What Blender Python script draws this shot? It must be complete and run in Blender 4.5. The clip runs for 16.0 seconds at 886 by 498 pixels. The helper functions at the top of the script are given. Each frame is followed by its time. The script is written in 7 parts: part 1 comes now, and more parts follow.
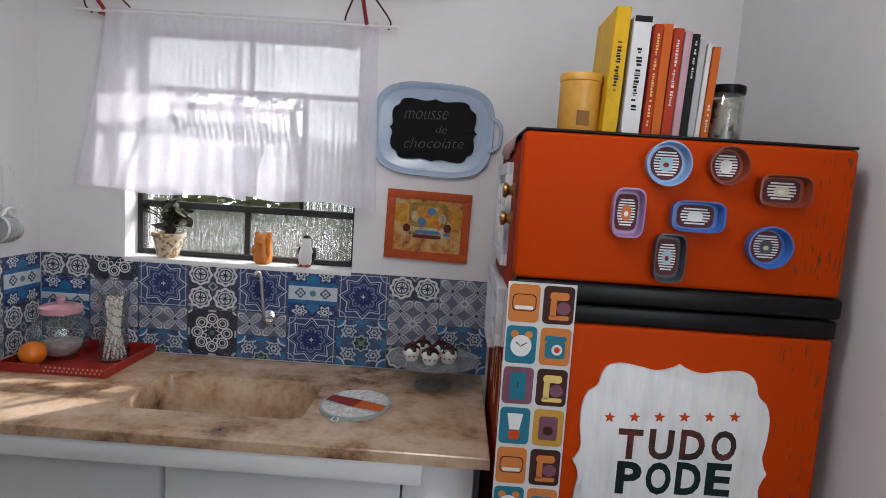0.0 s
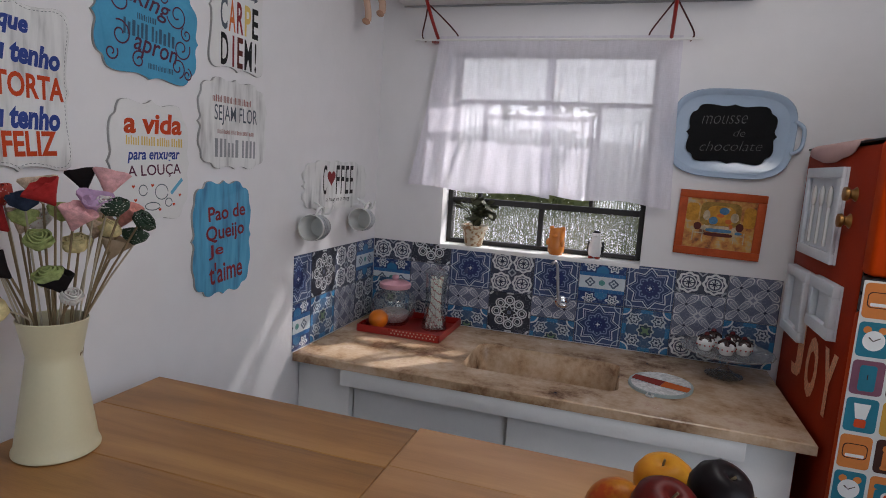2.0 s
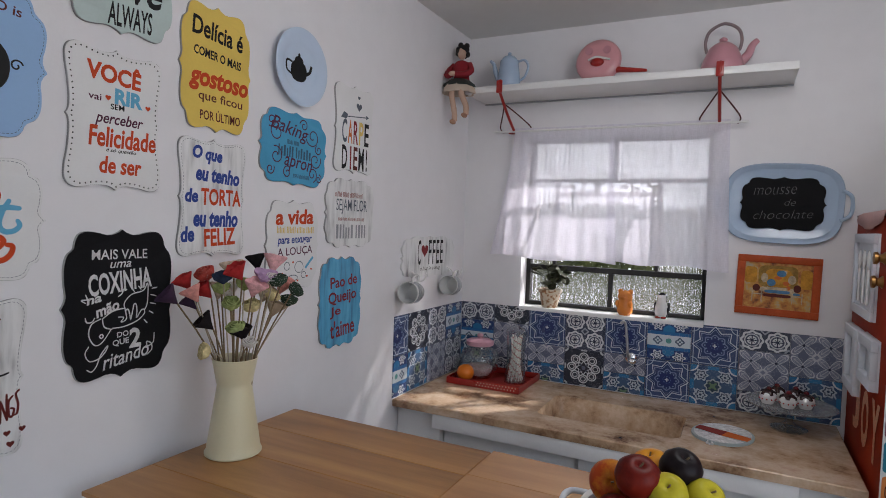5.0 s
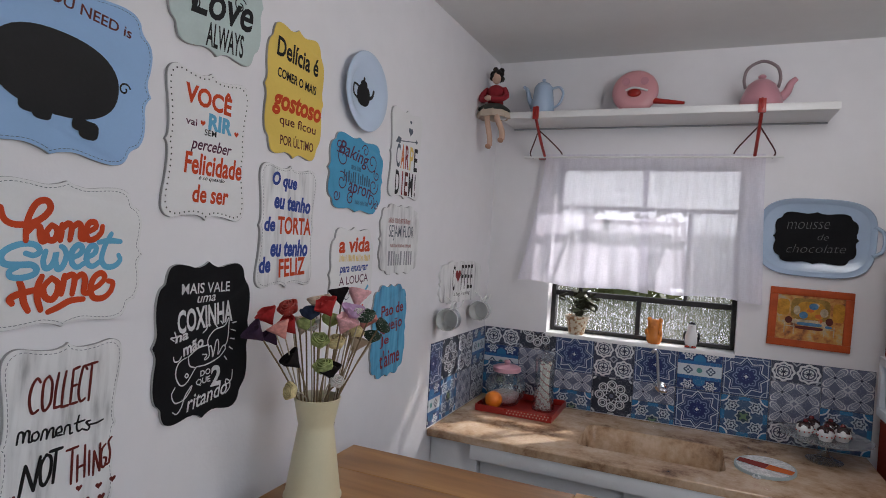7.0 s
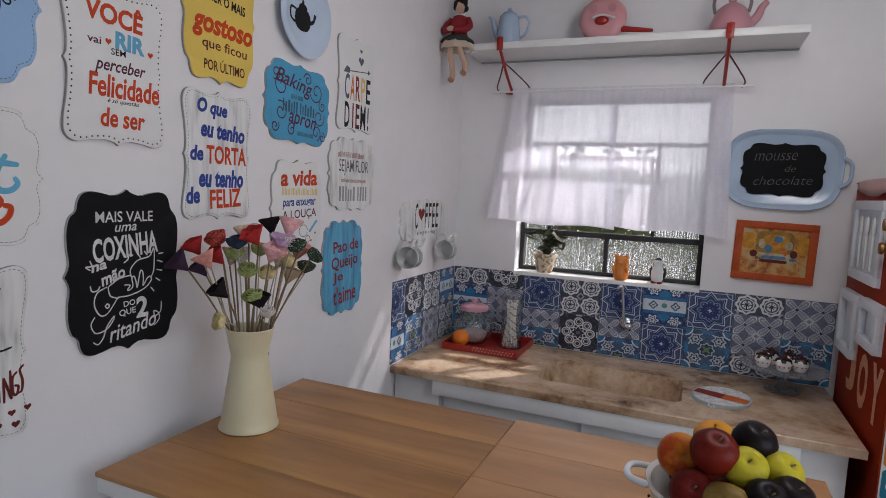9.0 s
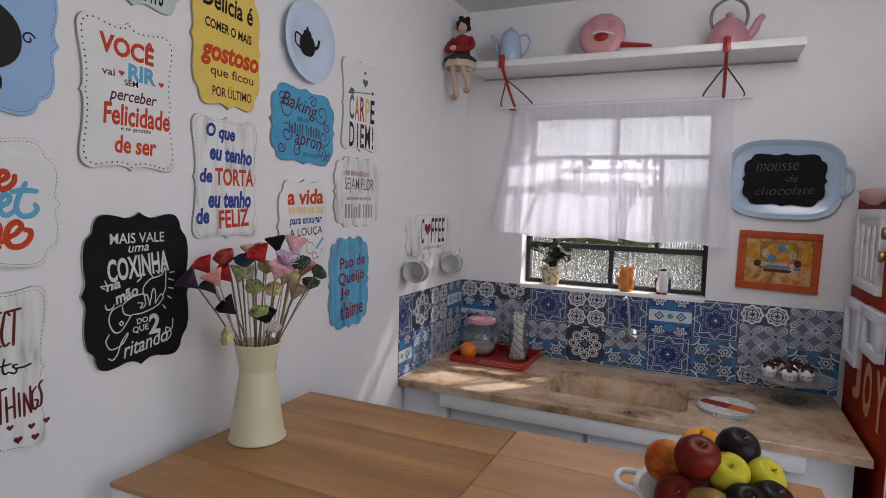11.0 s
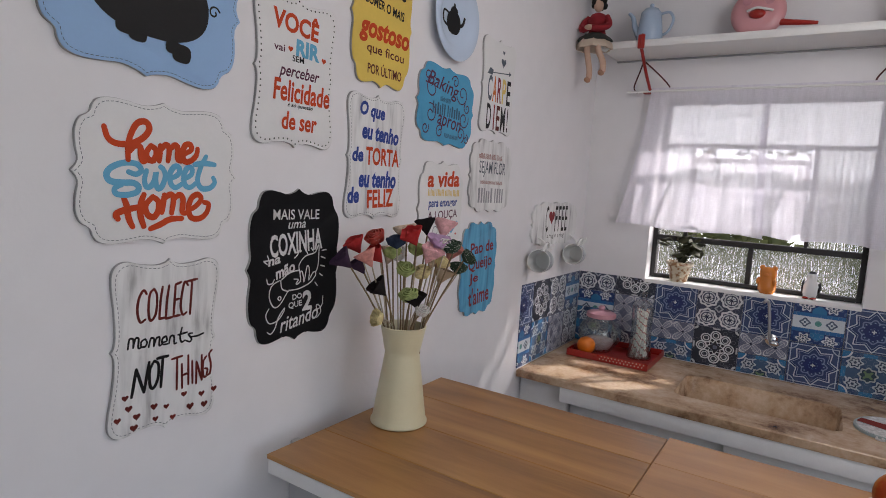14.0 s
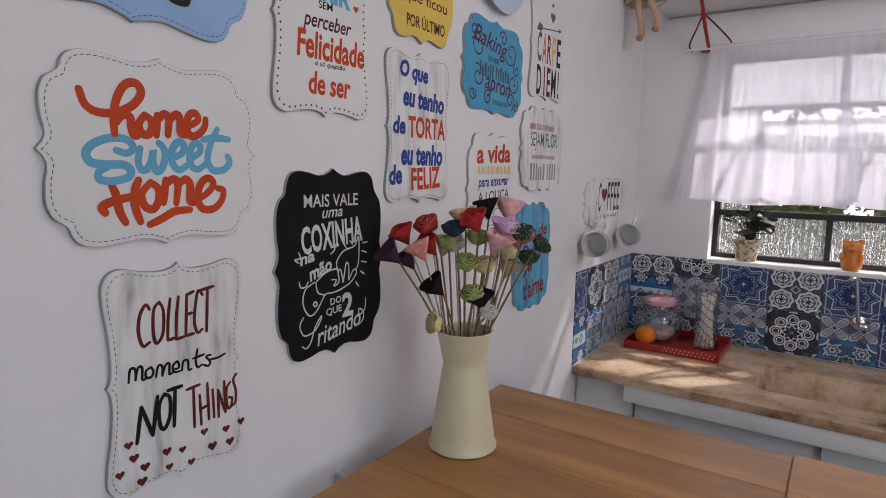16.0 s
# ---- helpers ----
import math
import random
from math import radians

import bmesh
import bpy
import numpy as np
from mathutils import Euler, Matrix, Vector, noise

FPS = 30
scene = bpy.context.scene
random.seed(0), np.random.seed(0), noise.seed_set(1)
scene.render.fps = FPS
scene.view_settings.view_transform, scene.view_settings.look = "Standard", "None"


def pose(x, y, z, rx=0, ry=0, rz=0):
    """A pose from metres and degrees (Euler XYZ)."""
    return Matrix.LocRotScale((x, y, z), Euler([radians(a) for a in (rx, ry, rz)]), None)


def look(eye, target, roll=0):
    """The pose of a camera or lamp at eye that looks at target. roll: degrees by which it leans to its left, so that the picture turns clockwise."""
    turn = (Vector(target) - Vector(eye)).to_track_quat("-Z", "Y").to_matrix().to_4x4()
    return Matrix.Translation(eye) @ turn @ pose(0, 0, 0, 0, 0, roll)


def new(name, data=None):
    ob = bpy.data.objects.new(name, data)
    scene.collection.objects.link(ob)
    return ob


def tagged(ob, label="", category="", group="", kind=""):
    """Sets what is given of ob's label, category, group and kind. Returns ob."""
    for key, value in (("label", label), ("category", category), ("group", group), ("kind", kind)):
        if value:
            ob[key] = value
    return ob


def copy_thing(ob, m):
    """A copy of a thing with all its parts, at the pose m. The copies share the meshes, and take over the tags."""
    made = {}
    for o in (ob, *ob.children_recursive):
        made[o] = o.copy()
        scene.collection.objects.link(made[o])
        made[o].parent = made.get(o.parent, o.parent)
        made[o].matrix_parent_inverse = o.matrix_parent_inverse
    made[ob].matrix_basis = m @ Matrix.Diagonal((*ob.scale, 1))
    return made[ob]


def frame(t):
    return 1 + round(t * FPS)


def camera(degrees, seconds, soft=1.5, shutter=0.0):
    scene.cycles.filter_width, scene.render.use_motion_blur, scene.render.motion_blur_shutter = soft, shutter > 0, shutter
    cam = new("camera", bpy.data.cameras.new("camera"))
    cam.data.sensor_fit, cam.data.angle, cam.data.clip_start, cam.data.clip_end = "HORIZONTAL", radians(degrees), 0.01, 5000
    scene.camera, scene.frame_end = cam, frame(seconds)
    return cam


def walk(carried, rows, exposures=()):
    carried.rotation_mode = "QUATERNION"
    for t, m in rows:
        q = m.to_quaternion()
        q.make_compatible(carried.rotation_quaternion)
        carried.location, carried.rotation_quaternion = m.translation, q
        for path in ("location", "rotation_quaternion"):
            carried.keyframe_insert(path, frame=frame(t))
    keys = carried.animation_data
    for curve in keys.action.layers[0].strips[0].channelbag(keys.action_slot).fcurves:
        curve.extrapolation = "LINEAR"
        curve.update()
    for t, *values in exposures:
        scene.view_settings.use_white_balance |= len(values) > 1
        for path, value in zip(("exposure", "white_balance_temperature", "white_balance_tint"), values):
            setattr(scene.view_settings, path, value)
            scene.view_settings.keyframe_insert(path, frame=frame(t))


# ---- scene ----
import collections

cam = camera(74.2, 16.0, 0.95)
PATH = [
    (0, (1.3452, -1.8436, 1.4890), (1.2966, 0.2109, 1.2574), 3.7),
    (0.5, (1.3070, -1.8354, 1.4973), (1.1664, 0.2151, 1.2698), 4.2),
    (1, (1.2284, -1.8653, 1.4932), (0.6731, 0.1024, 1.1768), 3.2),
    (1.5, (1.1157, -1.9749, 1.4952), (0.3774, -0.0662, 1.1995), 5.0),
    (2, (0.9678, -2.1362, 1.4901), (0.3505, -0.1851, 1.1974), 3.6),
    (2.5, (0.9378, -2.2293, 1.5035), (0.2957, -0.2771, 1.2677), 2.8),
    (3, (1.0133, -2.2603, 1.5014), (0.4012, -0.3081, 1.2047), 3.7),
    (3.5, (1.1043, -2.3048, 1.5231), (0.4270, -0.3588, 1.3494), 3.0),
    (4, (1.1405, -2.3606, 1.5273), (0.3950, -0.4363, 1.3918), 3.4),
    (4.5, (1.1436, -2.4009, 1.5366), (0.2812, -0.5211, 1.4890), 1.8),
    (5, (1.1250, -2.4216, 1.5304), (0.1892, -0.5790, 1.4446), 2.0),
    (5.2, (1.1053, -2.4330, 1.5304), (0.1520, -0.6008, 1.4291), 2.2),
    (7.3, (0.8530, -2.5095, 1.5707), (0.0920, -0.5863, 1.5376), 3.5),
    (7.5, (0.8634, -2.5043, 1.5707), (0.1541, -0.5625, 1.5087), 3.3),
    (8, (0.8985, -2.4775, 1.5459), (0.2264, -0.5253, 1.4270), 2.8),
    (8.5, (0.9275, -2.4351, 1.5314), (0.2316, -0.4994, 1.3236), 3.8),
    (8.7, (0.9471, -2.4258, 1.5242), (0.1572, -0.5273, 1.3070), 2.9),
    (10.8, (1.0340, -2.4392, 1.5345), (0.1975, -0.5573, 1.3494), 1.9),
    (11, (1.0185, -2.4495, 1.5345), (0.1644, -0.5739, 1.3680), 1.6),
    (11.3, (0.9771, -2.4723, 1.5356), (0.0538, -0.6287, 1.3743), 2.4),
    (11.5, (0.9378, -2.4785, 1.5294), (-0.0527, -0.6731, 1.3463), 2.4),
    (12, (0.8768, -2.4888, 1.5294), (-0.1872, -0.7259, 1.3381), 2.5),
    (12.5, (0.8603, -2.4857, 1.5438), (-0.2233, -0.7341, 1.3670), 3.1),
    (13, (0.8551, -2.4868, 1.5459), (-0.2440, -0.7455, 1.3474), 5.0),
    (13.5, (0.8706, -2.4723, 1.5387), (-0.2306, -0.7341, 1.3246), 3.7),
    (14, (0.8686, -2.4671, 1.5242), (-0.2430, -0.7383, 1.2967), 3.5),
    (14.5, (0.8655, -2.4568, 1.5107), (-0.2482, -0.7434, 1.1912), 3.6),
    (15, (0.8179, -2.4764, 1.4963), (-0.2202, -0.7207, 1.1478), 2.0),
    (15.5, (0.7434, -2.4547, 1.4911), (-0.2668, -0.6804, 1.1633), 3.0),
    (16, (0.6783, -2.3317, 1.4983), (-0.4746, -0.6369, 1.2223), 1.0),
]
walk(cam, [(t, look(eye, target, roll)) for t, eye, target, roll in PATH], [(0.0, 0.34, 6350, 10), (0.6, 0.30, 6350, 10), (1.1, 0.16, 6350, 11), (1.6, -0.08, 6350, 12), (2.4, -0.08, 6350, 12), (4.0, 0.02, 6300, 12), (9.0, 0.04, 6340, 13), (12.5, 0.16, 6480, 14), (14.5, 0.11, 6540, 14), (16.0, 0.12, 6500, 15)])

# ---- world, sun and lights ----
world = bpy.data.worlds.new("sky")
scene.world = world
world.use_nodes = True
sky = world.node_tree.nodes.new("ShaderNodeTexSky")
sky.sky_type, sky.sun_disc = "NISHITA", False
SUN_WAY = Vector((-0.64, -0.70, -0.70))
sky.sun_elevation = math.asin(-SUN_WAY.normalized().z)
sky.sun_rotation = math.atan2(-SUN_WAY.x, -SUN_WAY.y)
back = world.node_tree.nodes["Background"]
world.node_tree.links.new(sky.outputs[0], back.inputs[0])
back.inputs[1].default_value = 0.15
sun_data = bpy.data.lights.new("sun", "SUN")
sun_data.energy, sun_data.angle, sun_data.color = 4.0, radians(1.2), (1.0, 0.96, 0.92)
sun = new("sun", sun_data)
sun.matrix_world = look((4, 4, 5), Vector((4, 4, 5)) + SUN_WAY)


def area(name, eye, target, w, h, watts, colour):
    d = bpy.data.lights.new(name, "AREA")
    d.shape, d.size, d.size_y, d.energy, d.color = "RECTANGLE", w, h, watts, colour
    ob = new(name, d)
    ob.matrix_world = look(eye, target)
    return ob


# added fill lights set in unseen openings, one behind and one at the side
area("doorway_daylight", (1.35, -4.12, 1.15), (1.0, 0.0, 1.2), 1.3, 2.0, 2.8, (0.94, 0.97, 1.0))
# second fill, added from the right through an opening out of view
area("side_window_daylight", (2.12, -2.15, 1.60), (0.30, -0.70, 1.75), 1.05, 1.0, 7.2, (0.94, 0.97, 1.0))
# added overhead point light without a fixture, over the end of the table
overhead = bpy.data.lights.new("overhead_fill", "POINT")
overhead.energy, overhead.shadow_soft_size, overhead.color = 9.5, 0.14, (1.0, 0.97, 0.95)
new("overhead_fill", overhead).location = (1.25, -1.25, 2.20)


# ---- node helpers ----
class Ex:
    """A value in a node tree that can be reckoned with."""
    def __init__(self, tree, sock):
        self.tree, self.sock = tree, sock

    def op(self, kind, *others):
        n = self.tree.nodes.new("ShaderNodeMath")
        n.operation = kind
        for i, v in enumerate((self, *others)):
            if isinstance(v, Ex):
                self.tree.links.new(v.sock, n.inputs[i])
            else:
                n.inputs[i].default_value = v
        return Ex(self.tree, n.outputs[0])

    def __add__(self, o): return self.op("ADD", o)
    def __sub__(self, o): return self.op("SUBTRACT", o)
    def __mul__(self, o): return self.op("MULTIPLY", o)
    def __truediv__(self, o): return self.op("DIVIDE", o)
    def lt(self, o): return self.op("LESS_THAN", o)
    def gt(self, o): return self.op("GREATER_THAN", o)
    def mx(self, o): return self.op("MAXIMUM", o)
    def mn(self, o): return self.op("MINIMUM", o)
    def ab(self): return self.op("ABSOLUTE")
    def cos(self): return self.op("COSINE")
    def sqrt(self): return self.op("SQRT")
    def near(self, v, w): return (self - v).ab().lt(w)


def start(name):
    m = bpy.data.materials.new(name)
    m.use_nodes = True
    t = m.node_tree
    return m, t, t.nodes["Principled BSDF"]


def mixed(t, fac, a, b):
    n = t.nodes.new("ShaderNodeMix")
    n.data_type = "RGBA"
    for sock, v in ((n.inputs[0], fac), (n.inputs[6], a), (n.inputs[7], b)):
        if isinstance(v, Ex):
            t.links.new(v.sock, sock)
        elif isinstance(v, bpy.types.NodeSocket):
            t.links.new(v, sock)
        elif isinstance(v, (int, float)):
            sock.default_value = v
        else:
            sock.default_value = (*v[:3], 1)
    return n.outputs[2]


def noise_of(t, scale, detail=4, stretch=(1, 1, 1), kind="Object", rough=0.55):
    c = t.nodes.new("ShaderNodeTexCoord")
    mp = t.nodes.new("ShaderNodeMapping")
    mp.inputs["Scale"].default_value = stretch
    n = t.nodes.new("ShaderNodeTexNoise")
    n.inputs["Scale"].default_value, n.inputs["Detail"].default_value, n.inputs["Roughness"].default_value = scale, detail, rough
    t.links.new(c.outputs[kind], mp.inputs[0])
    t.links.new(mp.outputs[0], n.inputs["Vector"])
    return Ex(t, n.outputs["Fac"])


def ramp(t, fac, *stops):
    n = t.nodes.new("ShaderNodeValToRGB")
    e = n.color_ramp.elements
    while len(e) < len(stops):
        e.new(0.5)
    for el, (p, c) in zip(e, stops):
        el.position, el.color = p, (*c, 1)
    t.links.new(fac.sock, n.inputs[0])
    return n.outputs[0]


def bump(t, bsdf, height, strength=0.2, dist=0.002):
    n = t.nodes.new("ShaderNodeBump")
    n.inputs["Strength"].default_value, n.inputs["Distance"].default_value = strength, dist
    t.links.new(height.sock, n.inputs["Height"])
    t.links.new(n.outputs[0], bsdf.inputs["Normal"])


def paint(name, colour, rough=0.5, metal=0.0, vary=0.12, scale=9.0, grain=180.0, relief=0.08, coat=0.0, gloss=None):
    """A painted or plain surface, with broad mottling and fine grain."""
    m, t, b = start(name)
    broad, fine = noise_of(t, scale), noise_of(t, grain, 2)
    dark = tuple(c * (1 - vary) for c in colour)
    light = tuple(min(1.0, c * (1 + vary * 0.6)) for c in colour)
    col = ramp(t, broad * 0.75 + fine * 0.25, (0.3, dark), (0.7, light))
    t.links.new(col, b.inputs["Base Color"])
    b.inputs["Roughness"].default_value, b.inputs["Metallic"].default_value = rough, metal
    b.inputs["Coat Weight"].default_value = coat
    b.inputs["Specular IOR Level"].default_value = gloss if gloss is not None else 0.5 if rough < 0.42 else 0.16
    r = broad * 0.16 + (rough - 0.08)
    t.links.new(r.sock, b.inputs["Roughness"])
    if relief:
        bump(t, b, fine * 0.5 + broad * 0.5, relief)
    return m


# ---- materials ----
def wall_material(name, colour):
    m, t, b = start(name)
    broad, mid, fine = noise_of(t, 1.3, 5), noise_of(t, 14, 5), noise_of(t, 120, 3)
    col = ramp(t, broad * 0.6 + mid * 0.4, (0.32, tuple(c * 0.93 for c in colour)), (0.68, colour))
    t.links.new(col, b.inputs["Base Color"])
    b.inputs["Roughness"].default_value = 0.62
    bump(t, b, mid * 0.75 + fine * 0.25, 0.3, 0.004)
    return m


WALL = wall_material("white_wall_paint", (0.79, 0.78, 0.80))
CEIL = wall_material("ceiling_paint", (0.72, 0.72, 0.71))
FLOOR = paint("floor_tile", (0.26, 0.22, 0.18), 0.35, vary=0.2, scale=5)


def granite():
    m, t, b = start("yellow_brown_granite")
    sweep = noise_of(t, 2.4, 5, (1.0, 2.0, 1.0), rough=0.6)
    blot, speck = noise_of(t, 9, 6, rough=0.65), noise_of(t, 75, 4)
    base = ramp(t, sweep * 0.44 + blot * 0.46 + speck * 0.10, (0.37, (0.085, 0.040, 0.020)), (0.42, (0.29, 0.17, 0.095)), (0.48, (0.50, 0.34, 0.21)),
                (0.57, (0.66, 0.50, 0.36)), (0.66, (0.48, 0.29, 0.21)))
    t.links.new(base, b.inputs["Base Color"])
    t.links.new((blot * 0.18 + 0.15).sock, b.inputs["Roughness"])
    bump(t, b, speck, 0.03)
    return m


GRANITE = granite()


def wood(name, a, bcol, c, scale=1.0, rough=0.32):
    m, t, b = start(name)
    info = t.nodes.new("ShaderNodeObjectInfo")
    co = t.nodes.new("ShaderNodeTexCoord")
    mp = t.nodes.new("ShaderNodeMapping")
    mp.inputs["Scale"].default_value = (1.1 * scale, 13 * scale, 13 * scale)
    shift = t.nodes.new("ShaderNodeVectorMath")
    shift.operation = "ADD"
    t.links.new(co.outputs["Object"], shift.inputs[0])
    rnd = t.nodes.new("ShaderNodeVectorMath")
    rnd.operation = "SCALE"
    rnd.inputs[0].default_value = (7.3, 3.1, 5.7)
    t.links.new(info.outputs["Random"], rnd.inputs["Scale"])
    t.links.new(rnd.outputs[0], shift.inputs[1])
    t.links.new(shift.outputs[0], mp.inputs[0])
    n = t.nodes.new("ShaderNodeTexNoise")
    n.inputs["Scale"].default_value, n.inputs["Detail"].default_value, n.inputs["Roughness"].default_value, n.inputs["Distortion"].default_value = 1.4, 9, 0.62, 0.9
    t.links.new(mp.outputs[0], n.inputs["Vector"])
    streak = Ex(t, n.outputs["Fac"])
    fine = noise_of(t, 30, 3, (1, 22, 22))
    broad = noise_of(t, 2.6, 3, (0.6, 1.6, 1))
    tone = streak * 0.38 + fine * 0.12 + broad * 0.44 + Ex(t, info.outputs["Random"]) * 0.06
    col = ramp(t, tone, (0.36, a), (0.5, bcol), (0.64, c))
    t.links.new(col, b.inputs["Base Color"])
    t.links.new((fine * 0.2 + (rough - 0.1)).sock, b.inputs["Roughness"])
    bump(t, b, fine * 0.6 + streak * 0.4, 0.12, 0.001)
    return m


OAK = wood("stained_table_wood", (0.18, 0.080, 0.024), (0.36, 0.168, 0.049), (0.50, 0.260, 0.086), rough=0.33)
OAK_PALE = wood("paler_table_wood", (0.27, 0.125, 0.05), (0.43, 0.22, 0.09), (0.54, 0.30, 0.135), 0.8, 0.40)
WHITE = paint("white_enamel_paint", (0.78, 0.78, 0.77), 0.38, vary=0.05)
CABINET = paint("white_cabinet_laminate", (0.82, 0.82, 0.82), 0.42, vary=0.05)
# grey that carries the shade of narrow gaps in its colour
GAP_SHADE = paint("grey_gap_shade", (0.36, 0.37, 0.39), 0.5)
BLACK = paint("black_paint", (0.012, 0.012, 0.013), 0.5, vary=0.3)
CHALKBOARD = paint("chalkboard_black", (0.009, 0.009, 0.0105), 0.8, vary=0.35, scale=14)
PLASTIC_BLACK = paint("black_plastic", (0.006, 0.006, 0.007), 0.32, vary=0.2, gloss=0.2)
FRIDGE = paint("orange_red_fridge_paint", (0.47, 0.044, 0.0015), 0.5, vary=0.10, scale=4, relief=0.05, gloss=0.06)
# door red darkened for the body, the side's shade held in colour
FRIDGE_SHADED = paint("shaded_red_fridge_side", (0.27, 0.022, 0.005), 0.5, vary=0.2, scale=4, gloss=0.06)
RED = paint("red_gloss_paint", (0.34, 0.016, 0.011), 0.3, vary=0.15)
CREAM = paint("cream_enamel", (0.67, 0.62, 0.42), 0.34, vary=0.05)
SKY_BLUE = paint("pale_blue_enamel", (0.40, 0.51, 0.66), 0.2, vary=0.06)
PLATE_BLUE = paint("pale_blue_porcelain", (0.52, 0.63, 0.78), 0.16, vary=0.04)
SIGN_BLUE = paint("sky_blue_sign_paint", (0.30, 0.47, 0.73), 0.55, vary=0.05)
SIGN_AQUA = paint("aqua_blue_sign_paint", (0.08, 0.34, 0.55), 0.55, vary=0.12, scale=12)
SIGN_YELLOW = paint("yellow_sign_paint", (0.73, 0.53, 0.12), 0.55, vary=0.08, scale=8)
SIGN_WHITE = paint("white_sign_paint", (0.74, 0.74, 0.74), 0.55, vary=0.05)
SIGN_MINT = paint("pale_green_sign_paint", (0.50, 0.60, 0.58), 0.55, vary=0.1)
PINK = paint("pink_enamel", (0.62, 0.30, 0.32), 0.3, vary=0.06)
ROSE = paint("dusty_rose_enamel", (0.52, 0.25, 0.29), 0.3, vary=0.08)


def worn_white(name, dark, amount):
    """White paint brushed with grey streaks."""
    m, t, b = start(name)
    streak = noise_of(t, 5, 6, (9, 1.2, 1))
    broad = noise_of(t, 7, 3)
    col = ramp(t, streak * 0.7 + broad * 0.3, (0.33 - amount, dark), (0.44 - amount, (0.64, 0.64, 0.64)), (0.55, (0.75, 0.75, 0.75)))
    t.links.new(col, b.inputs["Base Color"])
    b.inputs["Roughness"].default_value = 0.58
    bump(t, b, streak, 0.08)
    return m


WORN = worn_white("white_paint_with_grey_streaks", (0.30, 0.30, 0.31), -0.015)
WORN_GREY = worn_white("grey_washed_wood_paint", (0.40, 0.39, 0.40), -0.02)


def worn_aqua():
    m, t, b = start("aqua_planked_paint")
    streak = noise_of(t, 5, 5, (8, 1, 1))
    col = ramp(t, streak, (0.38, (0.05, 0.20, 0.36)), (0.5, (0.075, 0.33, 0.54)), (0.7, (0.12, 0.42, 0.62)))
    t.links.new(col, b.inputs["Base Color"])
    b.inputs["Roughness"].default_value = 0.55
    return m


AQUA_PLANK = worn_aqua()
INK = {
    "black": BLACK,
    "red": paint("red_lettering", (0.54, 0.062, 0.016), 0.55, vary=0.12),
    "blue": paint("blue_lettering", (0.035, 0.065, 0.27), 0.55, vary=0.12),
    "sky": paint("sky_blue_lettering", (0.13, 0.40, 0.60), 0.55, vary=0.08),
    "white": paint("chalk_white_lettering", (0.62, 0.62, 0.62), 0.7, vary=0.25, scale=60),
    "yellow": paint("yellow_lettering", (0.72, 0.52, 0.16), 0.55),
    "brown": paint("brown_lettering", (0.11, 0.025, 0.02), 0.55, vary=0.3),
    "plum": paint("plum_lettering", (0.10, 0.03, 0.06), 0.55),
    "grey": paint("grey_lettering", (0.10, 0.12, 0.15), 0.55, vary=0.3),
    "darkred": paint("dark_red_lettering", (0.24, 0.025, 0.03), 0.55, vary=0.3),
    "wine": paint("wine_brown_lettering", (0.13, 0.022, 0.018), 0.55, vary=0.5, scale=30),
    "rosy": paint("faded_red_lettering", (0.34, 0.16, 0.15), 0.6, vary=0.2),
    "slate": paint("slate_blue_lettering", (0.055, 0.12, 0.19), 0.6, vary=0.3),
    "chalk": paint("faint_chalk", (0.15, 0.15, 0.15), 0.8, vary=0.6, scale=90),
    "mist": paint("pale_grey_lettering", (0.30, 0.31, 0.33), 0.6, vary=0.2),
    "orange": paint("orange_lettering", (0.62, 0.16, 0.04), 0.55),
    "green": paint("dark_green_lettering", (0.008, 0.020, 0.022), 0.55, vary=0.3),
}


# ---- building helpers ----
def link(name, bm, material, smooth=None):
    me = bpy.data.meshes.new(name)
    bm.to_mesh(me)
    bm.free()
    for m in material if isinstance(material, (list, tuple)) else [material]:
        me.materials.append(m)
    if smooth is not None:
        me.shade_smooth()
        me.set_sharp_from_angle(angle=radians(smooth))
    return new(name, me)


def part(name, bm, material, parent, label="", smooth=35):
    ob = link(name, bm, material, smooth)
    ob.parent = parent
    return tagged(ob, label)


def thing(name, m, label, category, group="", kind=""):
    ob = new(name)
    ob.empty_display_size = 0.05
    ob.matrix_basis = m
    return tagged(ob, label, category, group, kind)


def wall_frame(x, y, z, facing):
    """Local x runs to the viewer's right, y up, z out of the surface."""
    cols = {"+x": ((0, 1, 0), (0, 0, 1), (1, 0, 0)), "-y": ((1, 0, 0), (0, 0, 1), (0, -1, 0)), "-x": ((0, -1, 0), (0, 0, 1), (-1, 0, 0))}[facing]
    m = Matrix(cols).transposed().to_4x4()
    m.translation = (x, y, z)
    return m


def box(lo, hi, bevel=0.0, seg=2, bm=None):
    own = bm or bmesh.new()
    c = [(a + b) / 2 for a, b in zip(lo, hi)]
    s = [max(b - a, 1e-5) for a, b in zip(lo, hi)]
    r = bmesh.ops.create_cube(own, size=1, matrix=Matrix.LocRotScale(c, None, s))
    if bevel:
        edges = list({e for v in r["verts"] for e in v.link_edges})
        bmesh.ops.bevel(own, geom=edges, offset=bevel, segments=seg, profile=0.5, affect="EDGES")
    return own


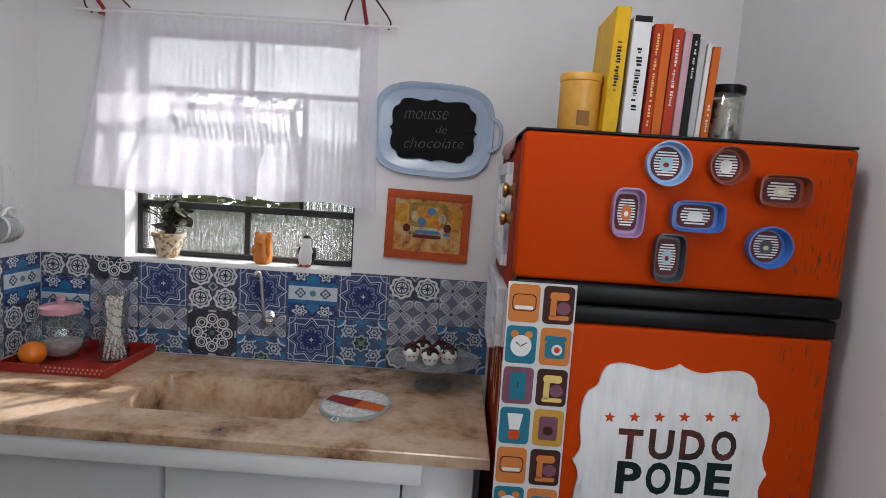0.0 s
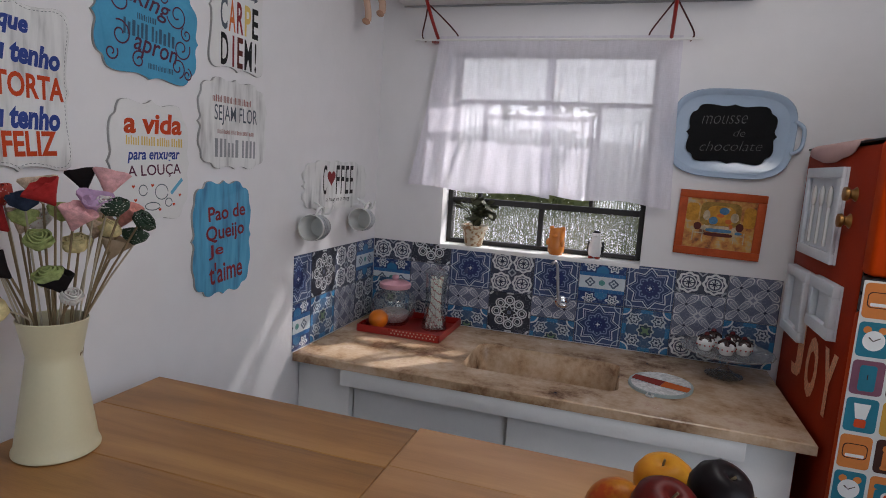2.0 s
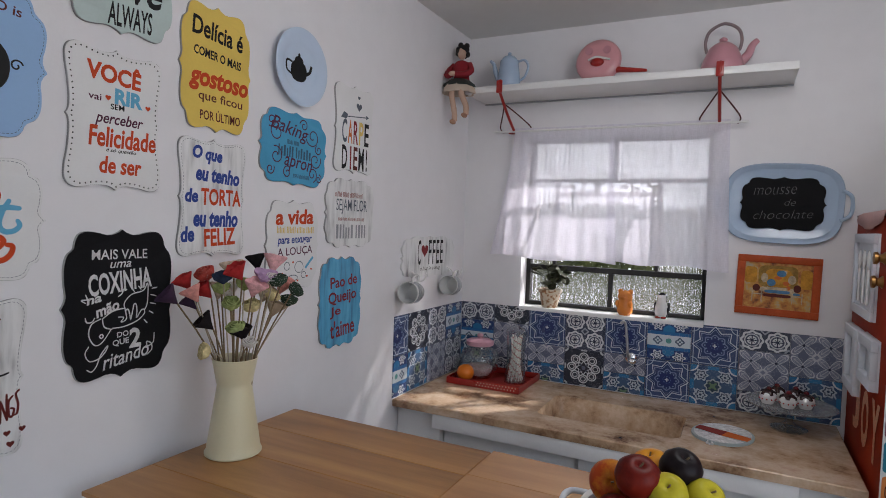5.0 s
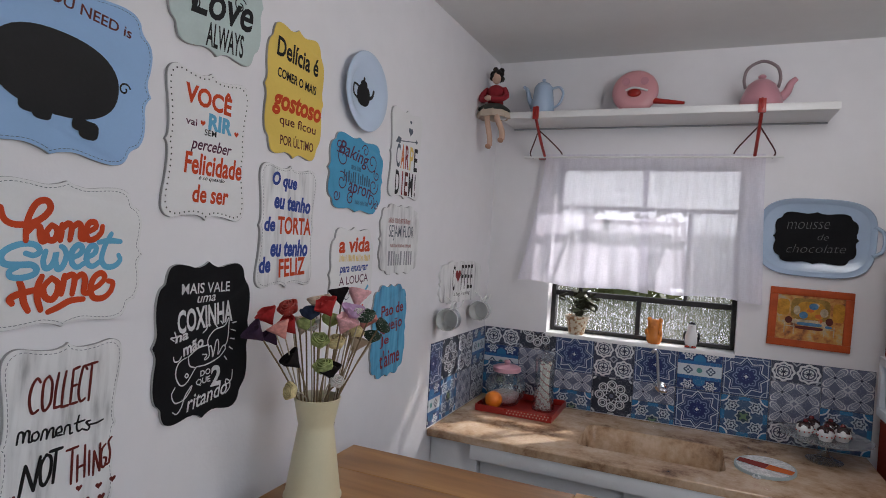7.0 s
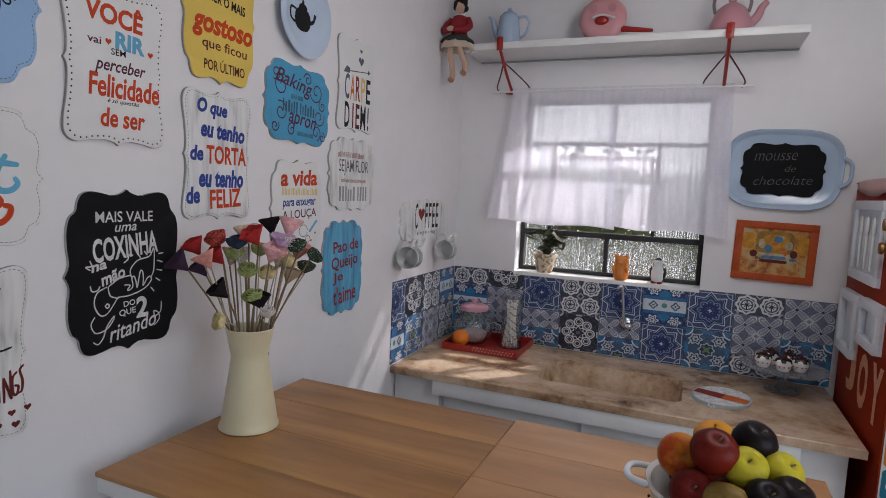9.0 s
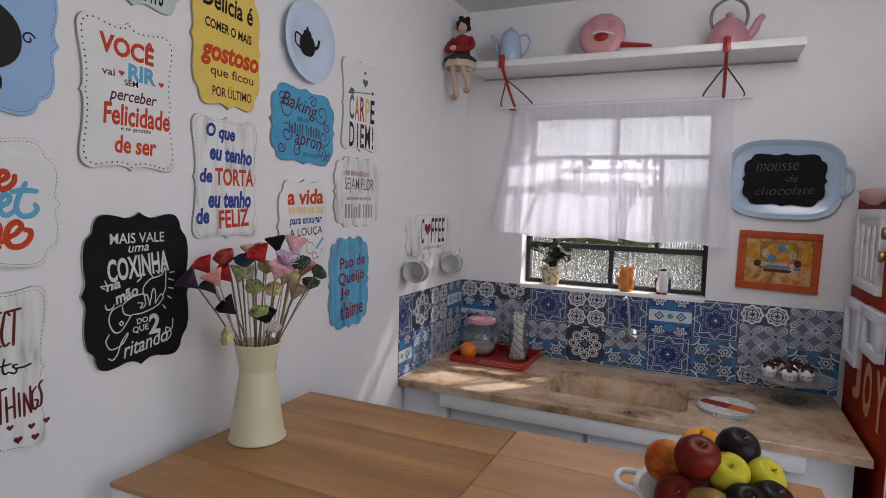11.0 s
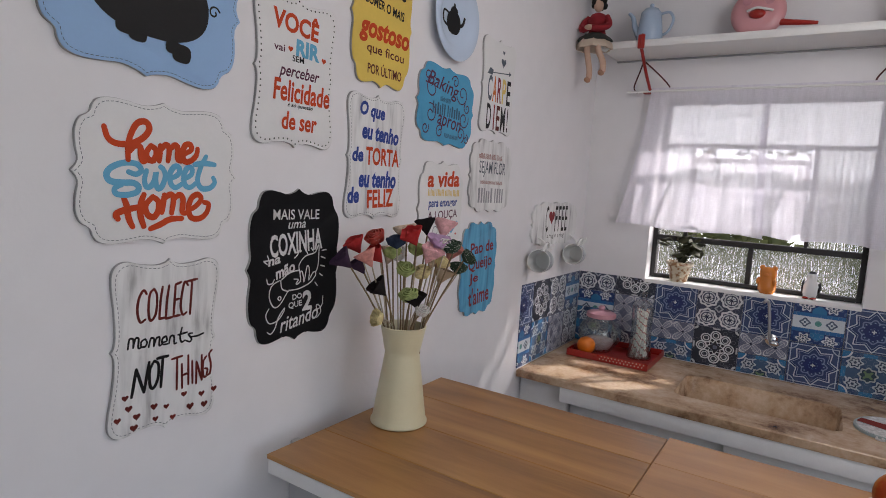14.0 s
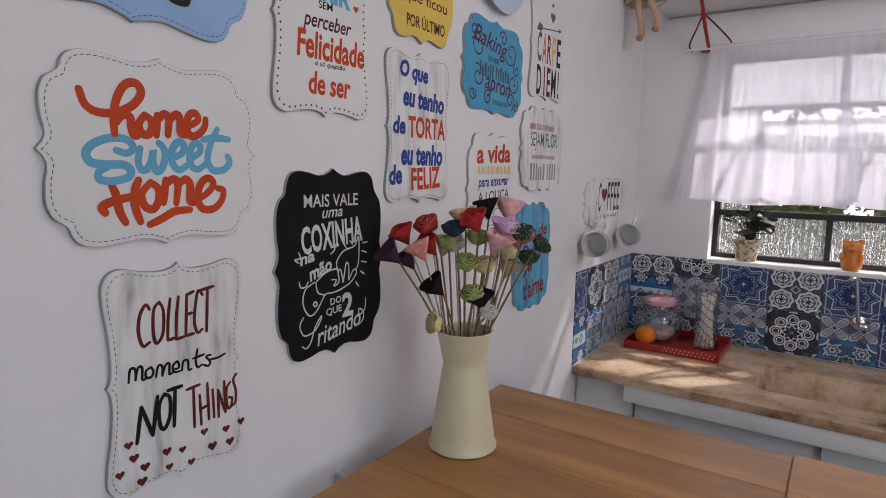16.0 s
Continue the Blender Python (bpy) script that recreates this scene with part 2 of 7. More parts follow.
def lathe(profile, n=32, bm=None, at=(0, 0, 0), wob=None):
    """A body turned round z from (radius, height) pairs."""
    own = bm or bmesh.new()
    rings = []
    for r, z in profile:
        if r < 1e-6:
            rings.append([own.verts.new((at[0], at[1], at[2] + z))])
        else:
            ring = []
            for i in range(n):
                a = 2 * math.pi * i / n
                k = r * (1 + (wob(a, z) if wob else 0))
                ring.append(own.verts.new((at[0] + k * math.cos(a), at[1] + k * math.sin(a), at[2] + z)))
            rings.append(ring)
    for a, b in zip(rings, rings[1:]):
        for i in range(n):
            j = (i + 1) % n
            if len(a) == 1 and len(b) == 1:
                continue
            if len(a) == 1:
                own.faces.new((a[0], b[j], b[i]))
            elif len(b) == 1:
                own.faces.new((a[i], a[j], b[0]))
            else:
                own.faces.new((a[i], a[j], b[j], b[i]))
    bmesh.ops.recalc_face_normals(own, faces=own.faces)
    return own


def tube(points, radius, n=8, bm=None, closed=False):
    """A round bar along points; radius may be a list."""
    own = bm or bmesh.new()
    pts = [Vector(p) for p in points]
    rad = radius if isinstance(radius, (list, tuple)) else [radius] * len(pts)
    rings, up = [], None
    for i, p in enumerate(pts):
        a = pts[i - 1] if i or closed else p
        b = pts[(i + 1) % len(pts)] if i < len(pts) - 1 or closed else p
        d = (b - a).normalized()
        if up is None:
            up = d.orthogonal().normalized()
        up = (up - d * up.dot(d)).normalized()
        side = d.cross(up)
        rings.append([own.verts.new(p + (up * math.cos(2 * math.pi * k / n) + side * math.sin(2 * math.pi * k / n)) * rad[i]) for k in range(n)])
    pairs = list(zip(rings, rings[1:])) + ([(rings[-1], rings[0])] if closed else [])
    for a, b in pairs:
        for k in range(n):
            own.faces.new((a[k], a[(k + 1) % n], b[(k + 1) % n], b[k]))
    if not closed:
        own.faces.new(rings[0][::-1])
        own.faces.new(rings[-1])
    bmesh.ops.recalc_face_normals(own, faces=own.faces)
    return own


def spline(points, steps=6, closed=True):
    """A smooth line through points (Catmull-Rom)."""
    out, n = [], len(points)
    for i in range(n if closed else n - 1):
        p = [Vector(points[(i + k) % n] if closed else points[min(max(i + k, 0), n - 1)]) for k in (-1, 0, 1, 2)]
        for s in range(steps):
            u = s / steps
            out.append(0.5 * (2 * p[1] + (p[2] - p[0]) * u + (2 * p[0] - 5 * p[1] + 4 * p[2] - p[3]) * u * u + (3 * p[1] - p[0] - 3 * p[2] + p[3]) * u ** 3))
    if not closed:
        out.append(Vector(points[-1]))
    return out


def slab(outline, z0, z1, bm=None, bevel=0.0):
    """A flat board of any outline (x, y), between two heights."""
    own = bm or bmesh.new()
    low = [own.verts.new((p[0], p[1], z0)) for p in outline]
    top = [own.verts.new((p[0], p[1], z1)) for p in outline]
    n = len(low)
    sides = [own.faces.new((low[i], low[(i + 1) % n], top[(i + 1) % n], top[i])) for i in range(n)]
    face = own.faces.new(top)
    own.faces.new(low[::-1])
    if bevel:
        bmesh.ops.bevel(own, geom=list(face.edges), offset=bevel, segments=2, profile=0.5, affect="EDGES")
    bmesh.ops.recalc_face_normals(own, faces=own.faces)
    return own


def ball(r, at=(0, 0, 0), scale=(1, 1, 1), bm=None, u=20, v=12):
    own = bm or bmesh.new()
    bmesh.ops.create_uvsphere(own, u_segments=u, v_segments=v, radius=r, matrix=Matrix.LocRotScale(at, None, scale))
    return own


def ellipse(a, b, n=40, cx=0, cy=0, power=2.0):
    out = []
    for i in range(n):
        w = 2 * math.pi * i / n
        c, s = math.cos(w), math.sin(w)
        out.append((cx + a * math.copysign(abs(c) ** (2 / power), c), cy + b * math.copysign(abs(s) ** (2 / power), s)))
    return out


def lettering(text, parent, ink, cx, cy, w, h, z, name="letter", bold=0.0, shear=0.0, turn=0.0, label=""):
    """Words in the built-in font, fitted into a box w by h round (cx, cy) on a surface; one mesh a letter."""
    cu = bpy.data.curves.new("words", "FONT")
    cu.body, cu.offset, cu.shear, cu.extrude, cu.resolution_u = text, bold, shear, 0.0, 3
    tmp = bpy.data.objects.new("words", cu)
    scene.collection.objects.link(tmp)
    me = bpy.data.meshes.new_from_object(tmp.evaluated_get(bpy.context.evaluated_depsgraph_get()))
    bpy.data.objects.remove(tmp)
    bpy.data.curves.remove(cu)
    co = np.empty(len(me.vertices) * 3, np.float32)
    me.vertices.foreach_get("co", co)
    co = co.reshape(-1, 3)
    lo, hi = co.min(0), co.max(0)
    co = (co - (lo + hi) / 2) / np.maximum(hi - lo, 1e-6) * (w, h, 0)
    faces = [tuple(p.vertices) for p in me.polygons]
    bpy.data.meshes.remove(me)
    # islands of the mesh, dots and accents joined to the letter under them
    owner = list(range(len(co)))

    def find(i):
        while owner[i] != i:
            owner[i] = owner[owner[i]]
            i = owner[i]
        return i
    for f in faces:
        for k in f[1:]:
            owner[find(k)] = find(f[0])
    isles = collections.defaultdict(list)
    for i in range(len(co)):
        isles[find(i)].append(i)
    spans = sorted(([co[v, 0].min(), co[v, 0].max(), co[v, 1].max() - co[v, 1].min(), v] for v in isles.values()), key=lambda q: -q[2])
    letters = []
    for a, b, tall, v in spans:
        lean = shear * 0.3 * h if tall < 0.35 * h else 0.0
        for q in letters:
            if q[0] - 0.001 <= (a + b) / 2 - lean <= q[1] + 0.001 and tall < 0.5 * q[2]:
                q[3].extend(v)
                break
        else:
            letters.append([a, b, tall, list(v)])
    c, s = math.cos(radians(turn)), math.sin(radians(turn))
    co = np.stack([co[:, 0] * c - co[:, 1] * s + cx, co[:, 0] * s + co[:, 1] * c + cy, np.full(len(co), z)], 1)
    for q in sorted(letters, key=lambda q: q[0]):
        index = {v: i for i, v in enumerate(q[3])}
        one = bpy.data.meshes.new(name)
        one.from_pydata([tuple(co[v]) for v in q[3]], [], [tuple(index[k] for k in f) for f in faces if f[0] in index])
        one.materials.append(ink)
        ob = new(name, one)
        ob.parent = parent
        tagged(ob, label)


# ---- the room ----
def structure(name, bm, material, label, category, smooth=None):
    return tagged(link(name, bm, material, smooth), label, category, kind="structure")


ROOM_X, ROOM_Y, ROOM_Z = 2.15, -4.20, 2.365
WIN = (0.278, 1.015, 1.186, 1.918)     # opening: x from, to; z from, to

structure("floor", box((-0.15, ROOM_Y - 0.15, -0.1), (ROOM_X + 0.15, 0.17, 0)), FLOOR, "beige ceramic kitchen floor", "floor")
structure("ceiling", box((-0.15, ROOM_Y - 0.15, ROOM_Z), (ROOM_X + 0.15, 0.17, ROOM_Z + 0.12)), CEIL, "plain grey-white painted ceiling", "ceiling")
structure("wall_west", box((-0.15, ROOM_Y - 0.15, 0), (0, 0.17, ROOM_Z)), WALL, "white painted wall hung with signs", "wall")
bm = bmesh.new()
for lo, hi in (((0, 0, 0), (WIN[0], 0.17, ROOM_Z)), ((WIN[1], 0, 0), (ROOM_X, 0.17, ROOM_Z)),
               ((WIN[0], 0, 0), (WIN[1], 0.17, WIN[2])), ((WIN[0], 0, WIN[3]), (WIN[1], 0.17, ROOM_Z))):
    box(lo, hi, bm=bm)
structure("wall_north", bm, WALL, "white painted wall with the sink window", "wall")
# the gap in this wall is added and unseen, for the side fill
bm = bmesh.new()
for lo, hi in (((ROOM_X, ROOM_Y - 0.15, 0), (ROOM_X + 0.15, -2.70, ROOM_Z)), ((ROOM_X, -1.60, 0), (ROOM_X + 0.15, 0.17, ROOM_Z)),
               ((ROOM_X, -2.70, 0), (ROOM_X + 0.15, -1.60, 1.05)), ((ROOM_X, -2.70, 2.12), (ROOM_X + 0.15, -1.60, ROOM_Z))):
    box(lo, hi, bm=bm)
structure("wall_east", bm, WALL, "white painted wall beside the fridge", "wall")
# unseen rear wall; its opening is added for the rear fill light
bm = bmesh.new()
for lo, hi in (((0, ROOM_Y - 0.15, 0), (0.7, ROOM_Y, ROOM_Z)), ((2.0, ROOM_Y - 0.15, 0), (ROOM_X, ROOM_Y, ROOM_Z)), ((0.7, ROOM_Y - 0.15, 2.1), (2.0, ROOM_Y, ROOM_Z))):
    box(lo, hi, bm=bm)
structure("wall_south", bm, WALL, "white painted wall with an added rear opening", "wall")


# ---- worktop, sink and cabinet ----
def rounded(x0, y0, x1, y1, r, n=6):
    out = []
    for cx, cy, a0 in ((x1 - r, y1 - r, 0), (x0 + r, y1 - r, 90), (x0 + r, y0 + r, 180), (x1 - r, y0 + r, 270)):
        out += [(cx + r * math.cos(radians(a0 + 90 * i / n)), cy + r * math.sin(radians(a0 + 90 * i / n))) for i in range(n + 1)]
    return out


def ring_between(bm, a, b):
    n = len(a)
    for i in range(n):
        bm.faces.new((a[i], a[(i + 1) % n], b[(i + 1) % n], b[i]))


def worktop():
    root = thing("worktop", pose(0, 0, 0), "yellow-brown polished granite worktop with a sink", "worktop")
    x0, x1, y0, y1, z = 0.004, 1.452, -0.585, -0.004, 0.88
    hole = (0.510, -0.452, 0.985, -0.182)
    bm = bmesh.new()
    # a rounded hole, met by a matching ring on the slab's rim
    inner = rounded(*hole, 0.035)
    cx, cy = (hole[0] + hole[2]) / 2, (hole[1] + hole[3]) / 2

    def rim(p, inset):
        dx, dy = p[0] - cx, p[1] - cy
        k = min(((x1 - inset if dx > 0 else x0 + inset) - cx) / dx if abs(dx) > 1e-6 else 99, ((y1 - inset if dy > 0 else y0 + inset) - cy) / dy if abs(dy) > 1e-6 else 99)
        return (cx + dx * k, cy + dy * k)
    pts = sorted(inner, key=lambda p: math.atan2(p[1] - cy, p[0] - cx))
    # corners of the slab are added to the rim so that it stays square
    corners = [(x1, y1), (x0, y1), (x0, y0), (x1, y0)]
    extra = []
    for c in corners:
        a = math.atan2(c[1] - cy, c[0] - cx)
        best = min(range(len(pts)), key=lambda i: abs(math.atan2(pts[i][1] - cy, pts[i][0] - cx) - a))
        extra.append((best, c))
    outer = [rim(p, 0) for p in pts]
    for i, c in extra:
        outer[i] = c
    ev = 0.003
    top_in = [bm.verts.new((*p, z)) for p in pts]
    shrink = lambda p: (min(max(p[0], x0 + ev), x1 - ev), min(max(p[1], y0 + ev), y1 - ev))
    top_out = [bm.verts.new((*shrink(p), z)) for p in outer]
    edge_a = [bm.verts.new((*p, z - ev)) for p in outer]
    edge_b = [bm.verts.new((*p, z - 0.027)) for p in outer]
    low_in = [bm.verts.new((*p, z - 0.027)) for p in pts]
    for a, b in ((top_in, top_out), (top_out, edge_a), (edge_a, edge_b), (edge_b, low_in)):
        ring_between(bm, a, b)
    bmesh.ops.recalc_face_normals(bm, faces=bm.faces)
    part("slab", bm, GRANITE, root, smooth=30)
    bm = bmesh.new()
    grow = lambda k, zz: [bm.verts.new((cx + (p[0] - cx) * k, cy + (p[1] - cy) * (k - (1 - k) * 0.5), zz)) for p in pts]
    rings = [grow(1.0, z - 0.001), grow(0.985, z - 0.006), grow(0.955, z - 0.09), grow(0.92, z - 0.128), grow(0.86, z - 0.14), grow(0.1, z - 0.146)]
    for a, b in zip(rings, rings[1:]):
        ring_between(bm, a, b)
    bm.faces.new(rings[-1])
    part("basin", bm, GRANITE, root, "carved granite sink basin", smooth=60)
    part("drain", lathe([(0, 0.004), (0.018, 0.004), (0.024, 0.007), (0.028, 0.002), (0.028, -0.004)], 20, at=(cx, cy, z - 0.146)), CHROME, root, "chrome sink drain")
    return root


def metal(name, colour, rough):
    m, t, b = start(name)
    b.inputs["Base Color"].default_value = (*colour, 1)
    b.inputs["Metallic"].default_value = 1.0
    t.links.new((noise_of(t, 40, 3) * 0.15 + (rough - 0.05)).sock, b.inputs["Roughness"])
    return m


CHROME = metal("chrome", (0.8, 0.8, 0.82), 0.12)
BRASS = metal("brass", (0.34, 0.18, 0.06), 0.32)
DULL_STEEL = metal("dull_steel", (0.45, 0.45, 0.46), 0.4)

worktop()


def sink_cabinet():
    root = thing("sink_cabinet", pose(0, 0, 0), "white sink cabinet with sliding doors under the worktop", "cabinet")
    part("body", box((0.16, -0.50, 0.08), (1.42, -0.01, 0.725), 0.003), CABINET, root)
    part("top_rail", box((0.17, -0.581, 0.800), (1.30, -0.5455, 0.8525), 0.003), CABINET, root)
    part("end_stile", box((1.255, -0.545, 0.08), (1.42, -0.502, 0.8525), 0.003), CABINET, root)
    part("side_stile", box((0.004, -0.545, 0.08), (0.185, -0.502, 0.8525), 0.003), CABINET, root)
    part("sliding_door", box((0.19, -0.520, 0.10), (0.72, -0.503, 0.790), 0.002), CABINET, root, "white sliding cabinet door")
    part("sliding_door", box((0.69, -0.541, 0.10), (1.25, -0.523, 0.797), 0.002), CABINET, root, "white sliding cabinet door")
    part("track", box((0.186, -0.5018, 0.727), (1.254, -0.4985, 0.852)), GAP_SHADE, root)
    part("plinth", box((0.18, -0.47, 0.0), (1.42, -0.02, 0.078)), CABINET, root)


sink_cabinet()


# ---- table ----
# white panel greyed: the shade under the overhang is in its colour
PANEL_SHADED = paint("shaded_white_panel", (0.46, 0.46, 0.47), 0.55, vary=0.06)


def table():
    root = thing("table", pose(0, 0, 0), "tall wooden table with a brown plank top and white sides", "table")
    x0, xs, x1, y0, y1, z = 0.072, 0.646, 1.236, -1.777, -1.13, 1.02
    part("underboard", box((x0 + 0.002, y0 + 0.002, z - 0.037), (x1 - 0.002, -1.202, z - 0.0095), 0.003), WHITE, root, "white painted board under the planks")
    n = 4
    for i in range(n):
        a, b = y0 + (-1.20 - y0) * i / n, y0 + (-1.20 - y0) * (i + 1) / n
        bm = box((-(xs - x0) / 2 + 0.0006, -(b - a) / 2 + 0.0004, -0.0045), ((xs - x0) / 2 - 0.0006, (b - a) / 2 - 0.0004, 0.0045), 0.0014, 1)
        p = part("plank", bm, OAK, root)
        p.location = ((x0 + xs) / 2, (a + b) / 2, z - 0.0045)
    for i in range(n):
        a, b = y0 + (-1.19 - y0) * i / n, y0 + (-1.19 - y0) * (i + 1) / n
        bm = box((-(x1 - xs) / 2 + 0.0006, -(b - a) / 2 + 0.0004, -0.0045), ((x1 - xs) / 2 - 0.0006, (b - a) / 2 - 0.0004, 0.0045), 0.0014, 1)
        p = part("plank", bm, OAK_PALE, root, "paler plank of the table's other leaf")
        p.location = ((xs + x1) / 2, (a + b) / 2, z - 0.0040)
    part("front_panel", box((0.002, -1.655, 0.0), (1.15, -1.635, z - 0.0375), 0.002), PANEL_SHADED, root, "white panel under the table top, coloured in its shade")
    part("end_panel", box((1.152, -1.655, 0.0), (1.17, -1.26, z - 0.0375), 0.002), WHITE, root)


table()


# ---- fridge ----
def fridge():
    root = thing("fridge", pose(0, 0, 0), "orange-red painted fridge with a black handle band", "fridge")
    x0, x1, y0, y1, z = 1.462, 2.103, -0.688, -0.06, 1.602
    part("body", box((x0 + 0.004, y0 + 0.065, 0.06), (x1 - 0.004, y1, z - 0.004), 0.012), FRIDGE_SHADED, root, "red fridge body")
    part("freezer_door", box((x0, y0, 1.312), (x1, y0 + 0.055, z), 0.010, 3), FRIDGE, root, "orange-red freezer door")
    part("fridge_door", box((x0, y0, 0.09), (x1, y0 + 0.055, 1.228), 0.010, 3), FRIDGE, root, "orange-red fridge door")
    part("seal", box((x0 + 0.008, y0 + 0.056, 0.1), (x1 - 0.008, y0 + 0.064, z - 0.008)), BLACK, root, "black door seal")
    part("handle_band", box((x0 + 0.002, y0 - 0.004, 1.270), (x1 + 0.006, y0 + 0.05, 1.3105), 0.008, 3), PLASTIC_BLACK, root, "black plastic handle band")
    part("handle_band", box((x0 + 0.002, y0 - 0.001, 1.2295), (x1 + 0.002, y0 + 0.05, 1.266), 0.006, 3), PLASTIC_BLACK, root, "black plastic handle band")
    part("top_edge", box((x0 + 0.002, y0 + 0.002, z + 0.0005), (x1 - 0.002, y1, z + 0.006), 0.002), PLASTIC_BLACK, root, "black top edge")
    for x in (x0 + 0.06, x1 - 0.06):
        for y in (y0 + 0.12, y1 - 0.06):
            part("foot", lathe([(0, 0), (0.02, 0), (0.02, 0.06), (0, 0.06)], 12, at=(x, y, 0)), PLASTIC_BLACK, root)
    rnd = random.Random(9)
    for k, (za, zb) in enumerate(((1.34, 1.58), (0.86, 1.20))):
        bm = bmesh.new()
        for _ in range(46 - 10 * k):
            x, zz = x1 - 0.012 - 0.10 * rnd.random() ** 1.7, rnd.uniform(za, zb)
            w, h, lift = rnd.uniform(0.0008, 0.002), rnd.uniform(0.004, 0.028), 0.0004 + 0.00001 * len(bm.faces)
            bm.faces.new([bm.verts.new((px, y0 - lift, pz)) for px, pz in ((x, zz), (x + w, zz), (x + w, zz + h), (x, zz + h))])
        tagged(part("scuffs", bm, SCUFF, root, smooth=None), "dark green worn paint scratches", kind="stuff")
    return root


SCUFF = paint("dark_green_underpaint", (0.05, 0.055, 0.025), 0.6, vary=0.4)
fridge()


# ---- window, curtain and garden ----
def glass(name, colour=(0.92, 0.95, 0.94), rough=0.02, ior=1.45):
    m, t, b = start(name)
    b.inputs["Base Color"].default_value = (*colour, 1)
    b.inputs["Transmission Weight"].default_value = 1.0
    b.inputs["Roughness"].default_value, b.inputs["IOR"].default_value = rough, ior
    return m



def ribbed_glass():
    """Ribbed cast glass: partly clear, partly scattering the daylight."""
    m, t, b = start("ribbed_window_glass")
    b.inputs["Base Color"].default_value = (0.95, 0.95, 0.94, 1)
    b.inputs["Transmission Weight"].default_value = 1.0
    b.inputs["Roughness"].default_value, b.inputs["IOR"].default_value = 0.04, 1.46
    see, haze = t.nodes.new("ShaderNodeBsdfTransparent"), t.nodes.new("ShaderNodeBsdfTranslucent")
    see.inputs[0].default_value, haze.inputs[0].default_value = (0.95, 0.95, 0.95, 1), (0.9, 0.9, 0.9, 1)
    one, two = t.nodes.new("ShaderNodeMixShader"), t.nodes.new("ShaderNodeMixShader")
    one.inputs[0].default_value, two.inputs[0].default_value = 0.05, 0.06
    t.links.new(b.outputs[0], one.inputs[1])
    t.links.new(see.outputs[0], one.inputs[2])
    t.links.new(one.outputs[0], two.inputs[1])
    t.links.new(haze.outputs[0], two.inputs[2])
    t.links.new(two.outputs[0], t.nodes["Material Output"].inputs["Surface"])
    return m


RIBBED = ribbed_glass()


def thin_glass():
    """Thin clear glass: what lies behind shows straight through, under a gloss."""
    m, t, b = start("thin_clear_glass")
    see, shine, mix = t.nodes.new("ShaderNodeBsdfTransparent"), t.nodes.new("ShaderNodeBsdfGlossy"), t.nodes.new("ShaderNodeMixShader")
    see.inputs[0].default_value = (0.93, 0.95, 0.95, 1)
    shine.inputs["Roughness"].default_value = 0.03
    f = Ex(t, t.nodes.new("ShaderNodeLayerWeight").outputs["Facing"])
    t.links.new((f * f * 0.80 + 0.08).sock, mix.inputs[0])
    t.links.new(see.outputs[0], mix.inputs[1])
    t.links.new(shine.outputs[0], mix.inputs[2])
    t.links.new(mix.outputs[0], t.nodes["Material Output"].inputs["Surface"])
    return m


CLEAR = thin_glass()


def milky_glass():
    """Thick pressed glass: half clear, half grey bloom, under a gloss."""
    m, t, b = start("greyish_pressed_glass")
    b.inputs["Base Color"].default_value, b.inputs["Roughness"].default_value = (0.46, 0.47, 0.49, 1), 0.12
    see, mix = t.nodes.new("ShaderNodeBsdfTransparent"), t.nodes.new("ShaderNodeMixShader")
    see.inputs[0].default_value = (0.86, 0.88, 0.90, 1)
    t.links.new((noise_of(t, 40, 3) * 0.3 + 0.30).sock, mix.inputs[0])
    t.links.new(see.outputs[0], mix.inputs[1])
    t.links.new(b.outputs[0], mix.inputs[2])
    t.links.new(mix.outputs[0], t.nodes["Material Output"].inputs["Surface"])
    return m


MILKY = milky_glass()
STEEL_DARK = paint("dark_window_steel", (0.045, 0.043, 0.042), 0.45, vary=0.25)
SILL = wall_material("sill_paint", (0.82, 0.82, 0.82))


def ribbed_pane(x0, x1, z0, z1, pitch=0.0205):
    """A pane with wavering vertical ribs on its inner face."""
    bm = bmesh.new()
    n, nz = max(8, int((x1 - x0) / pitch * 8)), 14
    front = []
    for i in range(n + 1):
        x, col = x0 + (x1 - x0) * i / n, []
        for k in range(nz + 1):
            z = z0 + (z1 - z0) * k / nz
            u = (x + 0.0016 * math.sin(z * 95 + 3 * math.sin(x * 60)) + 0.0010 * math.sin(z * 230 + x * 90)) / pitch
            col.append(bm.verts.new((x, -0.002 - 0.0048 * abs(math.sin(math.pi * u)), z)))
        front.append(col)
    rear = [[bm.verts.new((x, 0.002, z)) for z in (z0, z1)] for x in (x0, x1)]
    for a, b in zip(front, front[1:]):
        for k in range(nz):
            bm.faces.new((a[k], b[k], b[k + 1], a[k + 1]))
    bm.faces.new((rear[0][1], rear[1][1], rear[1][0], rear[0][0]))
    bm.faces.new([front[i][0] for i in range(n, -1, -1)] + [rear[0][0], rear[1][0]])
    bm.faces.new([front[i][-1] for i in range(n + 1)] + [rear[1][1], rear[0][1]])
    bm.faces.new(front[0] + [rear[0][1], rear[0][0]])
    bm.faces.new(front[-1][::-1] + [rear[1][0], rear[1][1]])
    bmesh.ops.recalc_face_normals(bm, faces=bm.faces)
    return bm


